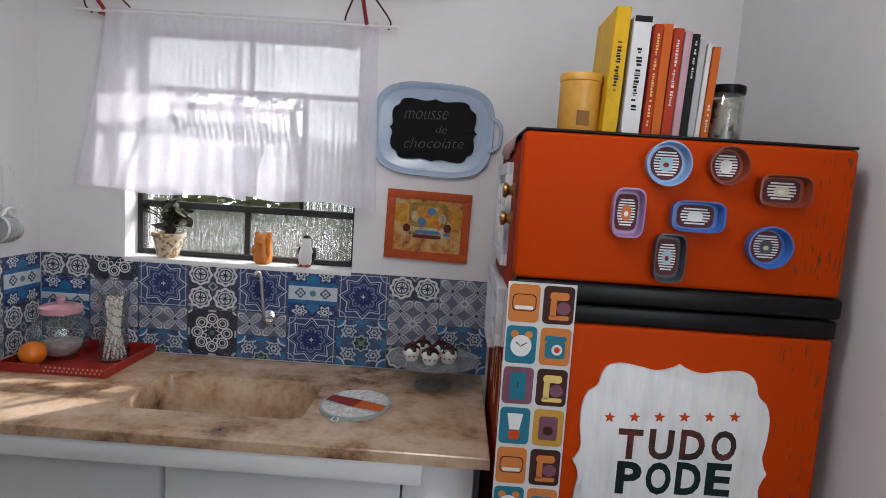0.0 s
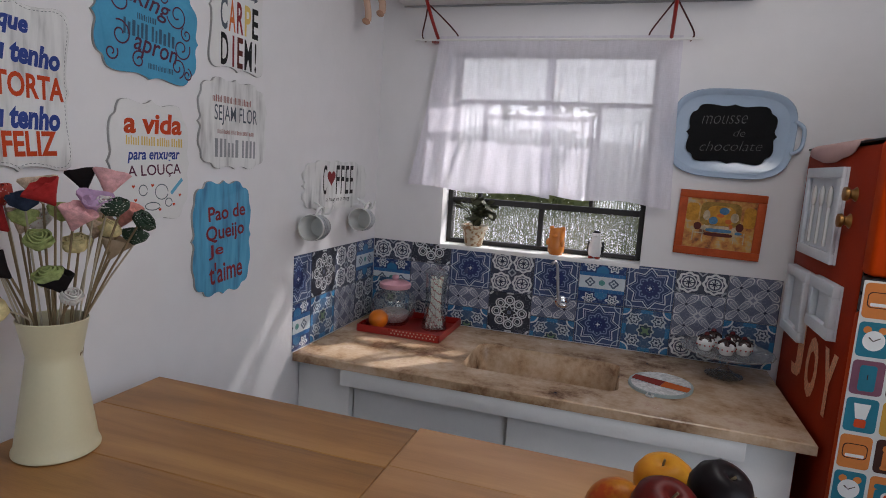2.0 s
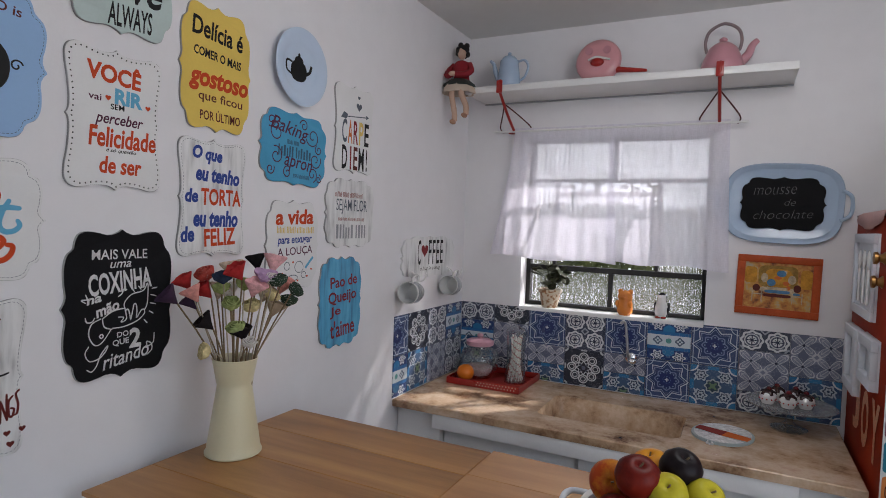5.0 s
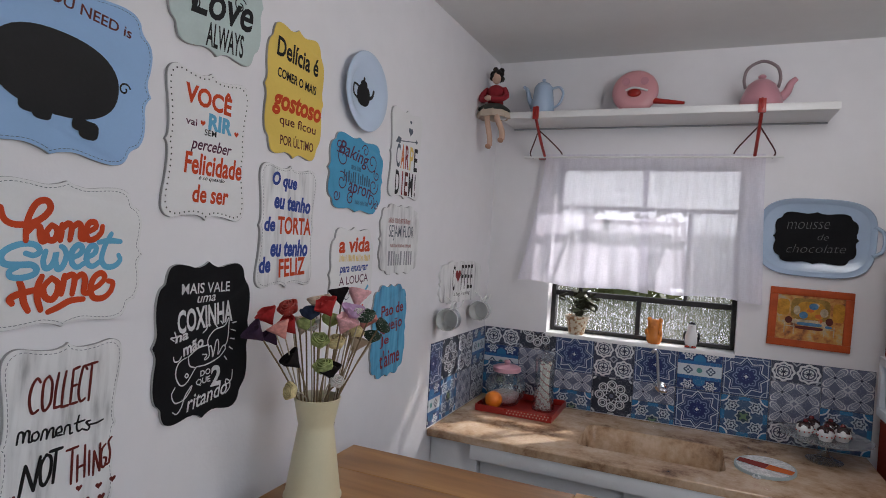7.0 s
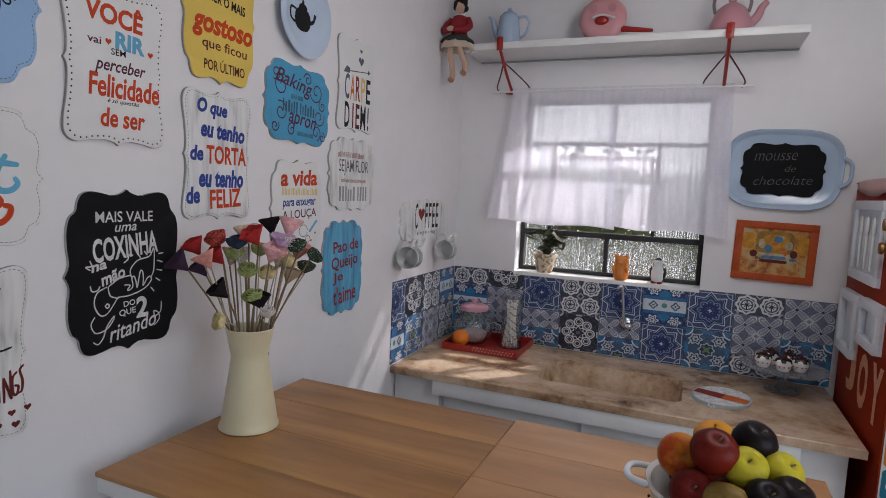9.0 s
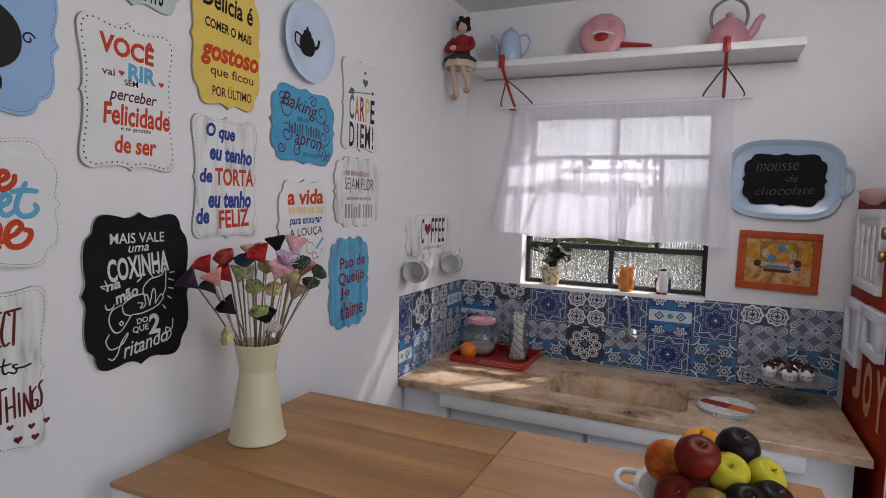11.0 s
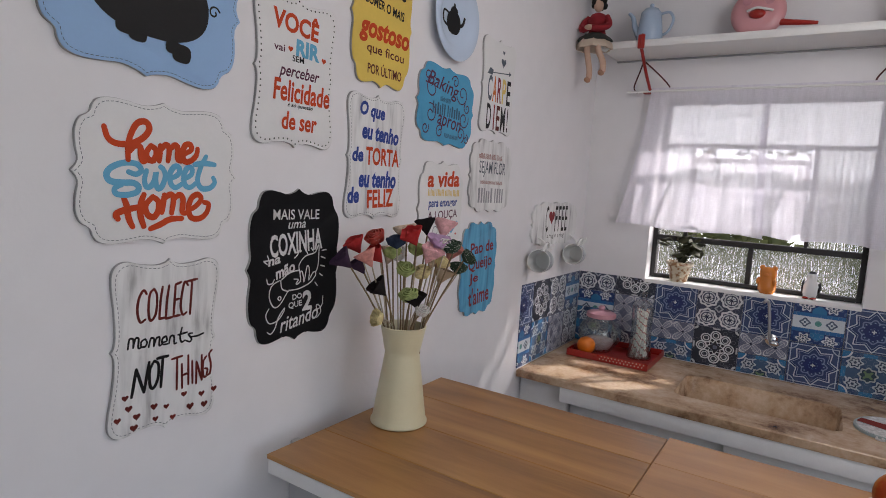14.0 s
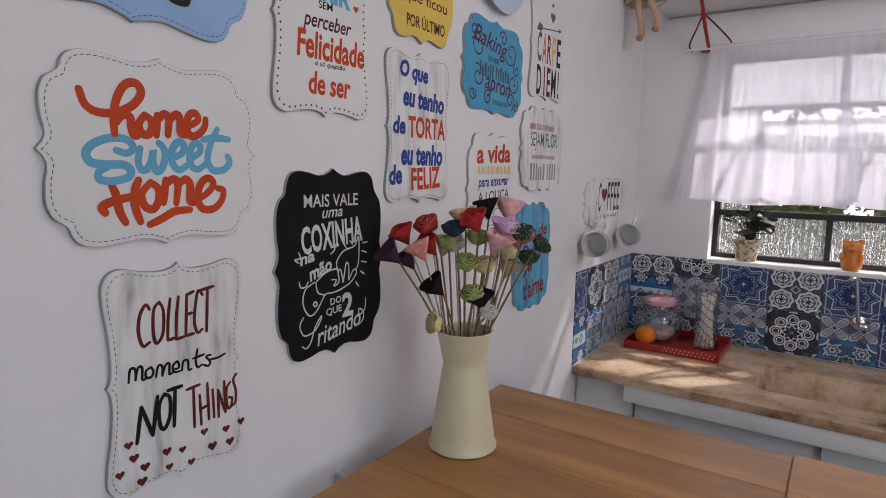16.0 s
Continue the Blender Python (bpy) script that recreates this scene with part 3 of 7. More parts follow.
def sink_window():
    root = thing("window_1", pose(0, 0.09, 0), "dark steel window with ribbed glass panes and an open tilting sash", "window", kind="structure")
    x0, x1, z0, z1 = WIN[0], WIN[1], WIN[2] + 0.006, WIN[3]
    za, zb, xm, xl, xr = 1.360, 1.738, 0.646, 0.402, 0.824

    def bar(name, ax, az, bx, bz, d=0.016, mat_=STEEL_DARK):
        part(name, box((ax, -d, az), (bx, d, bz), 0.002, 1), mat_, root)
    for lo, hi in (((x0, z0), (x0 + 0.018, z1)), ((x1 - 0.018, z0), (x1, z1))):
        bar("window_frame", *lo, *hi)
    bar("window_frame", x0 + 0.018, z0, x1 - 0.018, z0 + 0.016)
    bar("window_frame", x0 + 0.018, z1 - 0.018, x1 - 0.018, z1)
    bar("transom", x0 + 0.018, za - 0.011, x1 - 0.018, za + 0.011)
    bar("transom", x0 + 0.018, zb - 0.008, x1 - 0.018, zb + 0.008, 0.012)
    bar("mullion", xm - 0.009, z0 + 0.016, xm + 0.009, za - 0.011, 0.012)
    bar("mullion", xm - 0.007, zb + 0.008, xm + 0.007, z1 - 0.018, 0.012)
    bar("mullion", xl - 0.007, za + 0.011, xl + 0.007, zb - 0.008, 0.012)
    bar("mullion", xr - 0.007, za + 0.011, xr + 0.007, zb - 0.008, 0.012)
    for a, b, c, d in ((x0 + 0.018, xm - 0.009, z0 + 0.016, za - 0.011), (xm + 0.009, x1 - 0.018, z0 + 0.016, za - 0.011),
                       (x0 + 0.018, xm - 0.007, zb + 0.008, z1 - 0.018), (xm + 0.007, x1 - 0.018, zb + 0.008, z1 - 0.018),
                       (x0 + 0.018, xl - 0.007, za + 0.011, zb - 0.008), (xr + 0.007, x1 - 0.018, za + 0.011, zb - 0.008)):
        part("pane", ribbed_pane(a, b, c, d), RIBBED, root, smooth=80).visible_shadow = False
    sash = thing("tilting_sash", pose(0, 0, (za + zb) / 2, 34), "", "")
    sash.parent = root
    w0, w1, hz = xl + 0.012, xr - 0.012, 0.162
    for lo, hi in (((w0, -0.008, -hz), (w0 + 0.014, 0.008, hz)), ((w1 - 0.014, -0.008, -hz), (w1, 0.008, hz)), ((w0 + 0.014, -0.008, -hz), (w1 - 0.014, 0.008, -hz + 0.014)),
                   ((w0 + 0.014, -0.008, hz - 0.014), (w1 - 0.014, 0.008, hz)), ((w0 + 0.014, -0.006, -0.006), (w1 - 0.014, 0.006, 0.006))):
        part("sash_bar", box(lo, hi, 0.0015, 1), STEEL_DARK, sash)
    for a, b in ((-hz + 0.014, -0.006), (0.006, hz - 0.014)):
        part("pane", ribbed_pane(w0 + 0.014, w1 - 0.014, a, b), RIBBED, sash, smooth=80).visible_shadow = False
    structure("window_sill", box((WIN[0] + 0.001, -0.006, WIN[2] - 0.012), (WIN[1] - 0.001, 0.168, WIN[2] + 0.004), 0.003), SILL, "white painted sill under the sink window", "sill")


sink_window()


def sheer():
    m, t, b = start("sheer_white_curtain_fabric")
    weave, thread, fold = noise_of(t, 150, 2, (3.0, 1, 0.35)), noise_of(t, 150, 2, (0.35, 1, 3.0)), noise_of(t, 22, 3, (2.5, 1, 0.4))
    b.inputs["Base Color"].default_value = (0.90, 0.89, 0.94, 1)
    b.inputs["Roughness"].default_value = 0.9
    tr = t.nodes.new("ShaderNodeBsdfTranslucent")
    tr.inputs[0].default_value = (0.91, 0.87, 0.99, 1)
    clear = t.nodes.new("ShaderNodeBsdfTransparent")
    one, two = t.nodes.new("ShaderNodeMixShader"), t.nodes.new("ShaderNodeMixShader")
    one.inputs[0].default_value = 0.5
    t.links.new(b.outputs[0], one.inputs[1])
    t.links.new(tr.outputs[0], one.inputs[2])
    t.links.new((weave * 0.14 + thread * 0.14 + fold * 0.20 + 0.0).sock, two.inputs[0])
    t.links.new(one.outputs[0], two.inputs[1])
    t.links.new(clear.outputs[0], two.inputs[2])
    t.links.new(two.outputs[0], t.nodes["Material Output"].inputs["Surface"])
    return m


SHEER = sheer()


def curtain_sheet(xa, xb, za, zb, flare_l, flare_r, waves, depth, seed):
    bm = bmesh.new()
    nx, nz, rows = 110, 22, []
    for k in range(nz + 1):
        v = k / nz
        row = []
        for i in range(nx + 1):
            u = i / nx
            x = xa + (xb - xa) * u + (flare_l * (1 - u) + flare_r * u) * v ** 1.4
            fold = math.sin(u * waves * 6.283 + seed) * 0.55 + math.sin(u * waves * 2.7 * 6.283 + seed * 2) * 0.25 + math.sin(u * waves * 0.41 * 6.283 + 1.7 * seed) * 0.5
            y = -0.045 - depth * fold * (0.25 + 0.75 * v) - 0.012 * v
            z = za + (zb - za) * v + 0.006 * math.sin(u * 9 + seed) * v - 0.012 * u * v
            row.append(bm.verts.new((x, y, z)))
        rows.append(row)
    for a, b in zip(rows, rows[1:]):
        for i in range(nx):
            bm.faces.new((a[i], a[i + 1], b[i + 1], b[i]))
    return bm


def curtain():
    root = thing("curtain", pose(0, 0, 0), "short sheer white curtain gathered on a thin rod", "curtain")
    part("cloth", curtain_sheet(0.245, 0.66, 1.950, 1.408, -0.088, 0.03, 3.2, 0.011, 0.6), SHEER, root, smooth=80)
    part("cloth", curtain_sheet(0.64, 1.070, 1.950, 1.408, 0.02, 0.02, 3.4, 0.011, 2.2), SHEER, root, smooth=80)
    part("rod", tube([(0.150, -0.045, 1.938), (1.128, -0.045, 1.938)], 0.0045, 10), WHITE, root, "thin white curtain rod")


curtain()


def garden():
    grass = paint("garden_grass", (0.07, 0.12, 0.03), 0.9, vary=0.5, scale=6)
    structure("ground", box((-40, 0.2, -0.35), (40, 60, -0.05)), grass, "grassy ground outside the window", "ground")
    leaf, t, b = start("hedge_leaf")
    t.links.new(ramp(t, noise_of(t, 3, 4), (0.35, (0.07, 0.09, 0.03)), (0.65, (0.20, 0.22, 0.09))), b.inputs["Base Color"])
    thin, mix = t.nodes.new("ShaderNodeBsdfTranslucent"), t.nodes.new("ShaderNodeMixShader")
    thin.inputs[0].default_value, mix.inputs[0].default_value = (0.20, 0.22, 0.09, 1), 0.45
    t.links.new(b.outputs[0], mix.inputs[1])
    t.links.new(thin.outputs[0], mix.inputs[2])
    t.links.new(mix.outputs[0], t.nodes["Material Output"].inputs["Surface"])
    rnd = random.Random(5)
    verts, faces = [], []
    for i in range(30000):
        c = Vector((rnd.uniform(-2.8, 2.6), rnd.uniform(1.6, 2.6), -0.05 + 1.74 * rnd.random() ** 0.8))
        if rnd.random() > (0.36 if c.z < 1.45 else 0.15) + 0.85 * (0.5 + 0.5 * math.sin(c.x * 6.3 + 0.8 * math.sin(c.z * 2.6))) ** 0.8:
            continue
        if i > 24000:
            c.z = 1.55 + 1.6 * rnd.random() + 0.25 * math.sin(c.x * 3.1) + 0.2 * math.sin(c.x * 7.3)
        d = Vector((rnd.uniform(-1, 1), rnd.uniform(-1, 0.3), rnd.uniform(-0.6, 0.8))).normalized() * rnd.uniform(0.05, 0.11)
        s = d.orthogonal().normalized() * d.length * 0.32
        k = len(verts)
        verts += [c, c + d * 0.5 + s, c + d, c + d * 0.5 - s]
        faces.append((k, k + 1, k + 2, k + 3))
    me = bpy.data.meshes.new("hedge")
    me.from_pydata(verts, [], faces)
    me.materials.append(leaf)
    tagged(new("hedge", me), "sunlit green hedge outside the window", "hedge", kind="stuff")
    m, t, b = start("bright_hazy_sky")
    t.links.new(ramp(t, noise_of(t, 0.5, 4), (0.35, (0.84, 0.84, 0.92)), (0.65, (1.0, 0.98, 1.0))), b.inputs["Emission Color"])
    b.inputs["Emission Strength"].default_value = 2.5
    structure("backdrop", box((-9, 7.0, -0.06), (9, 7.2, 6.0)), m, "plain bright hazy sky beyond the garden", "sky")


garden()


# ---- patterned tiles ----
def tile_material(name, kind):
    m, t, b = start(name)
    uv = t.nodes.new("ShaderNodeTexCoord")
    sp = t.nodes.new("ShaderNodeSeparateXYZ")
    t.links.new(uv.outputs["UV"], sp.inputs[0])
    x, y = Ex(t, sp.outputs[0]), Ex(t, sp.outputs[1])
    r = (x * x + y * y).sqrt()
    th = y.op("ARCTAN2", x)
    edge = x.ab().mx(y.ab())
    c8, c4 = (th * 8.0).cos(), (th * 4.0).cos()
    navy, deep, pale, aqua = (0.016, 0.040, 0.150), (0.012, 0.018, 0.050), (0.62, 0.64, 0.66), (0.025, 0.17, 0.36)
    p, q = x.ab() - 0.5, y.ab() - 0.5
    rr = (p * p + q * q).sqrt()
    corner = ((x.ab() - 1.0) * (x.ab() - 1.0) + (y.ab() - 1.0) * (y.ab() - 1.0)).sqrt()
    lace = (x * 16.0).cos() * (y * 16.0).cos()
    if kind == "ring":
        col = mixed(t, rr.lt(0.36), (0.040, 0.048, 0.085), (0.085, 0.095, 0.145))
        col = mixed(t, (rr - (p.op("ARCTAN2", q) * 8.0).cos() * 0.028).near(0.41, 0.05), col, pale)
        col = mixed(t, rr.near(0.29, 0.022), col, pale)
        col = mixed(t, rr.lt(0.20), col, pale)
        col = mixed(t, (p.ab().mn(q.ab())).lt(0.024) * rr.lt(0.24), col, deep)
        col = mixed(t, (p.ab() - q.ab()).ab().lt(0.026) * rr.lt(0.15), col, deep)
        col = mixed(t, (x.ab() + y.ab()).near(0.17, 0.045) + corner.near(0.18, 0.045), col, (0.34, 0.37, 0.42))
    elif kind == "star":
        star = edge.mn((x.ab() + y.ab()) * 0.7071) - c8 * 0.02
        col = mixed(t, star.lt(0.64), (0.040, 0.070, 0.165), (0.022, 0.044, 0.135))
        col = mixed(t, star.near(0.65, 0.024), col, (0.55, 0.58, 0.63))
        col = mixed(t, star.near(0.555, 0.012), col, (0.34, 0.40, 0.52))
        col = mixed(t, (r - c8 * 0.05).near(0.49, 0.030), col, (0.17, 0.22, 0.36))
        col = mixed(t, ((th * 16.0).cos().gt(0.4)) * r.near(0.40, 0.05), col, (0.20, 0.27, 0.42))
        col = mixed(t, r.lt(c8 * 0.03 + 0.36), col, (0.014, 0.026, 0.125))
        col = mixed(t, r.near(0.17, 0.014) * (th * 8.0).cos().gt(-0.2), col, (0.10, 0.16, 0.32))
        col = mixed(t, r.lt(c4 * 0.03 + 0.065), col, pale)
        col = mixed(t, edge.near(0.90, 0.018) * star.gt(0.67), col, (0.42, 0.48, 0.56))
        col = mixed(t, corner.near(0.36, 0.022) * star.gt(0.67), col, (0.40, 0.46, 0.54))
    elif kind == "band":
        fx, fy = x.ab() - 0.5, y.ab() - 0.80
        flower = (fx * fx + fy * fy).sqrt()
        petal = (fy.op("ARCTAN2", fx) * 6.0).cos()
        col = mixed(t, lace.gt(0.25), navy, (0.05, 0.10, 0.22))
        col = mixed(t, flower.lt(petal * 0.06 + 0.25), col, pale)
        col = mixed(t, flower.near(petal * 0.04 + 0.15, 0.03) + flower.lt(0.05), col, (0.05, 0.08, 0.14))
        col = mixed(t, (x * x + (y.ab() - 0.52) * (y.ab() - 0.52)).sqrt().lt(0.27), col, aqua)
        col = mixed(t, y.ab().lt(0.46), col, (0.020, 0.13, 0.33))
        col = mixed(t, y.ab().lt(0.29), col, (0.56, 0.62, 0.66))
        g = ((x.ab() - 0.5) * (x.ab() - 0.5) + y * y).sqrt()
        col = mixed(t, (g - ((y.op("ARCTAN2", x.ab() - 0.5)) * 4.0).cos() * 0.03).near(0.15, 0.04) + g.lt(0.05), col, (0.07, 0.10, 0.16))
        col = mixed(t, r.lt(0.13), col, (0.07, 0.26, 0.24))
    elif kind == "leaf":
        a4 = (q.op("ARCTAN2", p) * 4.0).cos()
        col = mixed(t, a4.gt(0.0), (0.20, 0.22, 0.30), (0.115, 0.13, 0.20))
        col = mixed(t, (rr + a4 * 0.24).near(0.36, 0.03), col, pale)
        col = mixed(t, (rr + a4 * 0.20).near(0.25, 0.02), col, (0.44, 0.46, 0.52))
        col = mixed(t, (p.ab() - q.ab()).ab().lt(0.022) * rr.lt(0.5), col, (0.46, 0.48, 0.53))
        col = mixed(t, rr.lt(0.06), col, deep)
        col = mixed(t, r.near(0.14, 0.04) + corner.near(0.14, 0.04), col, (0.50, 0.52, 0.56))
    elif kind == "rose":
        near = th - (th / 0.785398).op("ROUND") * 0.785398
        d = (r * r - r * near.cos() * 1.20 + 0.36).sqrt()
        col = mixed(t, r.lt(0.60), (0.024, 0.028, 0.045), (0.016, 0.019, 0.030))
        col = mixed(t, d.lt(0.245), col, pale)
        col = mixed(t, d.near(0.165, 0.022) + d.lt(0.10), col, (0.030, 0.036, 0.052))
        col = mixed(t, (r - c8 * 0.05).near(0.30, 0.032), col, pale)
        col = mixed(t, r.lt(0.22) * lace.gt(0.1), col, (0.10, 0.12, 0.18))
        col = mixed(t, corner.near(0.16, 0.05) + ((edge - 1.0).ab().lt(0.09)) * (x.ab().mn(y.ab())).lt(0.16), col, (0.52, 0.54, 0.56))
    else:
        d8 = (rr * rr + 0.0).sqrt()
        petal = (q.op("ARCTAN2", p) * 6.0).cos()
        col = mixed(t, c4.gt(0.0), (0.028, 0.066, 0.155), (0.046, 0.098, 0.19))
        col = mixed(t, (r - c8 * 0.06).near(0.86, 0.035), col, (0.46, 0.52, 0.58))
        col = mixed(t, corner.lt(0.34), col, aqua)
        col = mixed(t, corner.near(0.35, 0.035), col, pale)
        col = mixed(t, ((edge - 1.0).ab().lt(0.20)) * (x.ab().mn(y.ab())).lt(0.24), col, aqua)
        col = mixed(t, d8.lt(petal * 0.05 + 0.27), col, (0.46, 0.51, 0.56))
        col = mixed(t, (d8 - petal * 0.03).near(0.17, 0.03) + d8.lt(0.06), col, (0.03, 0.05, 0.10))
        col = mixed(t, r.lt(c8 * 0.035 + 0.34), col, (0.40, 0.44, 0.44))
        col = mixed(t, r.lt(c8 * 0.03 + 0.27), col, (0.020, 0.045, 0.075))
        col = mixed(t, edge.lt(0.17) * lace.gt(-0.2), col, (0.13, 0.22, 0.12))
    # fine printed filigree between the large forms
    veil = noise_of(t, 9, 2).gt(0.46) * (0.0 if kind == "star" else 1.0)
    col = mixed(t, lace.near(0.32, 0.10) * 0.30 * veil, col, (0.40, 0.44, 0.50))
    col = mixed(t, edge.gt(0.978), col, (0.06, 0.07, 0.11))
    wear = noise_of(t, 30, 4)
    t.links.new(mixed(t, wear.gt(0.63) * 0.15, col, (0.25, 0.27, 0.30)), b.inputs["Base Color"])
    t.links.new((wear * 0.2 + 0.22).sock, b.inputs["Roughness"])
    return m


TILES = {k: tile_material(f"{k}_pattern_tile", k) for k in ("ring", "star", "band", "leaf", "rose", "bloom")}


def tile_piece(root, kind, x, w, z0, z1, v0, v1, u0=-1.0, u1=1.0):
    """One printed tile: x, w along the wall, z0..z1 up; v0..v1 of its pattern shows."""
    bm = box((x + 0.0004, z0 + 0.0004, 0.0002), (x + w - 0.0004, z1 - 0.0004, 0.0034), 0.0007, 1)
    uv = bm.loops.layers.uv.new("UVMap")
    for f in bm.faces:
        for lp in f.loops:
            a, c = (lp.vert.co.x - x) / w, (lp.vert.co.y - z0) / (z1 - z0)
            lp[uv].uv = (u0 + (u1 - u0) * a, v0 + (v1 - v0) * c)
    part("tile", bm, TILES[kind], root, smooth=None)


HALF = 0.0762
COLUMNS = ("ring:l band:u bloom:f", "rose:l leaf:f ring:u", "star:f leaf:l bloom:u", "ring:f rose:f", "star:f leaf:l bloom:u", "band:f star:f", "star:f bloom:f",
           "ring:l leaf:f ring:u", "leaf:f bloom:f")
SIDE = ("star:f band:f", "rose:f bloom:f", "ring:f leaf:f", "band:f ring:f")


def tile_column(root, text, x, w, u0=-1.0, u1=1.0):
    top = 4
    for word in text.split():
        kind, how = word.split(":")
        tall = 2 if how == "f" else 1
        v0, v1 = {"f": (-1, 1), "l": (-1, 0), "u": (0, 1)}[how]
        tile_piece(root, kind, x, w, (top - tall) * HALF, top * HALF, v0, v1, u0, u1)
        top -= tall


north = thing("backsplash_north", wall_frame(0.0, 0.0, 0.881, "-y"), "blue and white patterned tile backsplash behind the sink", "backsplash", kind="structure")
edges = [0.004, 0.165, 0.326, 0.488, 0.650, 0.813, 0.975, 1.138, 1.301, 1.4625]
for text, a, b in zip(COLUMNS, edges, edges[1:]):
    tile_column(north, text, a, b - a)
west = thing("backsplash_west", wall_frame(0.0, 0.0, 0.881, "+x"), "blue and white patterned tile backsplash on the side wall", "backsplash", kind="structure")
for text, a, b, u0 in zip(SIDE, (-0.586, -0.482, -0.321, -0.161), (-0.482, -0.321, -0.161, -0.004), (-0.3, -1, -1, -1)):
    tile_column(west, text, a, b - a, u0)


# ---- signs ----
BRACKET = ((0, 1), (0.09, 0.955), (0.24, 0.925), (0.42, 0.955), (0.60, 0.972), (0.73, 0.935), (0.79, 0.84), (0.815, 0.745), (0.91, 0.67), (0.958, 0.52), (0.955, 0.32), (0.93, 0.13), (1, 0))
LABEL = ((0, 1), (0.07, 0.962), (0.24, 0.935), (0.50, 0.95), (0.74, 0.985), (0.90, 0.955), (0.985, 0.86), (0.985, 0.70), (0.935, 0.47), (0.905, 0.22), (0.92, 0.06), (0.97, 0))
SCALLOP = ((0, 1), (0.10, 0.95), (0.26, 0.945), (0.42, 0.99), (0.58, 0.965), (0.66, 0.87), (0.80, 0.86), (0.90, 0.77), (0.92, 0.62), (0.985, 0.46), (0.97, 0.26), (0.93, 0.10), (1, 0))


def ornate(w, h, shape, k=1.0):
    quarter = [Vector((p[0], p[1], 0)) for p in spline([(*p, 0) for p in shape], 4, closed=False)]
    pts = quarter[:-1]
    pts += [Vector((p.x, -p.y, 0)) for p in reversed(quarter)][:-1]
    pts += [Vector((-p.x, -p.y, 0)) for p in quarter][:-1]
    pts += [Vector((-p.x, p.y, 0)) for p in reversed(quarter)][:-1]
    return [(p.x * w / 2 * k, p.y * h / 2 * k) for p in pts]


def stitches(root, outline, z, n, ink, long=0.0045, wide=0.0011, dots=False):
    """A line of painted dashes along an outline."""
    pts = [Vector((p[0], p[1], 0)) for p in outline]
    seg = [(pts[(i + 1) % len(pts)] - p).length for i, p in enumerate(pts)]
    total, bm, i, run = sum(seg), bmesh.new(), 0, 0.0
    for k in range(n):
        want = total * k / n
        while i < len(seg) - 1 and run + seg[i] < want:
            run += seg[i]
            i += 1
        d = (pts[(i + 1) % len(pts)] - pts[i]).normalized()
        c, s = pts[i] + d * (want - run), Vector((-d.y, d.x, 0)) * wide
        if dots:
            bm.faces.new([bm.verts.new((c.x + wide * 1.25 * math.cos(a), c.y + wide * 1.25 * math.sin(a), z)) for a in [j * math.pi / 3 for j in range(6)]])
        else:
            d = d * long / 2
            bm.faces.new([bm.verts.new((*(c + o).xy, z)) for o in (-d - s / 2, d - s / 2, d + s / 2, -d + s / 2)])
    part("stitching", bm, ink, root, "painted dashed border", smooth=None)


def heart(cx, cy, s, z, bm=None):
    own = bm or bmesh.new()
    pts = []
    for i in range(24):
        a = 2 * math.pi * i / 24
        pts.append((cx + s * 0.03125 * 16 * math.sin(a) ** 3, cy + s * 0.03125 * (13 * math.cos(a) - 5 * math.cos(2 * a) - 2 * math.cos(3 * a) - math.cos(4 * a))))
    own.faces.new([own.verts.new((*p, z)) for p in reversed(pts)])
    return own


def flat(outline, z, bm=None):
    own = bm or bmesh.new()
    own.faces.new([own.verts.new((p[0], p[1], z)) for p in outline])
    bmesh.ops.recalc_face_normals(own, faces=own.faces)
    for f in own.faces:
        if f.normal.z < 0:
            f.normal_flip()
    return own


def stroke(points, width, z, bm=None):
    """A painted line of even width on a surface."""
    own = bm or bmesh.new()
    pts = [Vector((p[0], p[1], 0)) for p in points]
    rows = []
    for i, p in enumerate(pts):
        d = (pts[min(i + 1, len(pts) - 1)] - pts[max(i - 1, 0)]).normalized()
        s = Vector((-d.y, d.x, 0)) * width / 2
        up = z + 0.00002 * i     # a line that crosses itself never lies in one plane
        rows.append((own.verts.new((*(p + s).xy, up)), own.verts.new((*(p - s).xy, up))))
    for a, b in zip(rows, rows[1:]):
        own.faces.new((a[1], b[1], b[0], a[0]))
    return own


def curl(cx, cy, r, turns, a0, z, width, bm, side=1):
    pts = []
    for i in range(28):
        u = i / 27
        a = a0 + side * turns * 6.283 * u
        pts.append((cx + r * (1 - 0.8 * u) * math.cos(a), cy + r * (1 - 0.8 * u) * math.sin(a)))
    return stroke(pts, width, z, bm)


def bars(root, ink, rows, z, seed, name="bar"):
    """Lines of writing too small to read: short plain bars of its size."""
    rnd = random.Random(seed)
    for cx, cy, w, h in rows:
        x, k = cx - w / 2, 0
        while x < cx + w / 2 - 0.002:
            wide = max(0.0022, h * rnd.uniform(0.16, 0.26))
            tall = h * rnd.choice((1.0, 1.0, 0.8))
            part(name, flat([(x, cy - h / 2), (x + wide, cy - h / 2), (x + wide, cy - h / 2 + tall), (x, cy - h / 2 + tall)], z), ink, root, smooth=None)
            k += 1
            x += wide + h * (0.34 if k % 6 == 0 else 0.15)


FACE = 0.0072


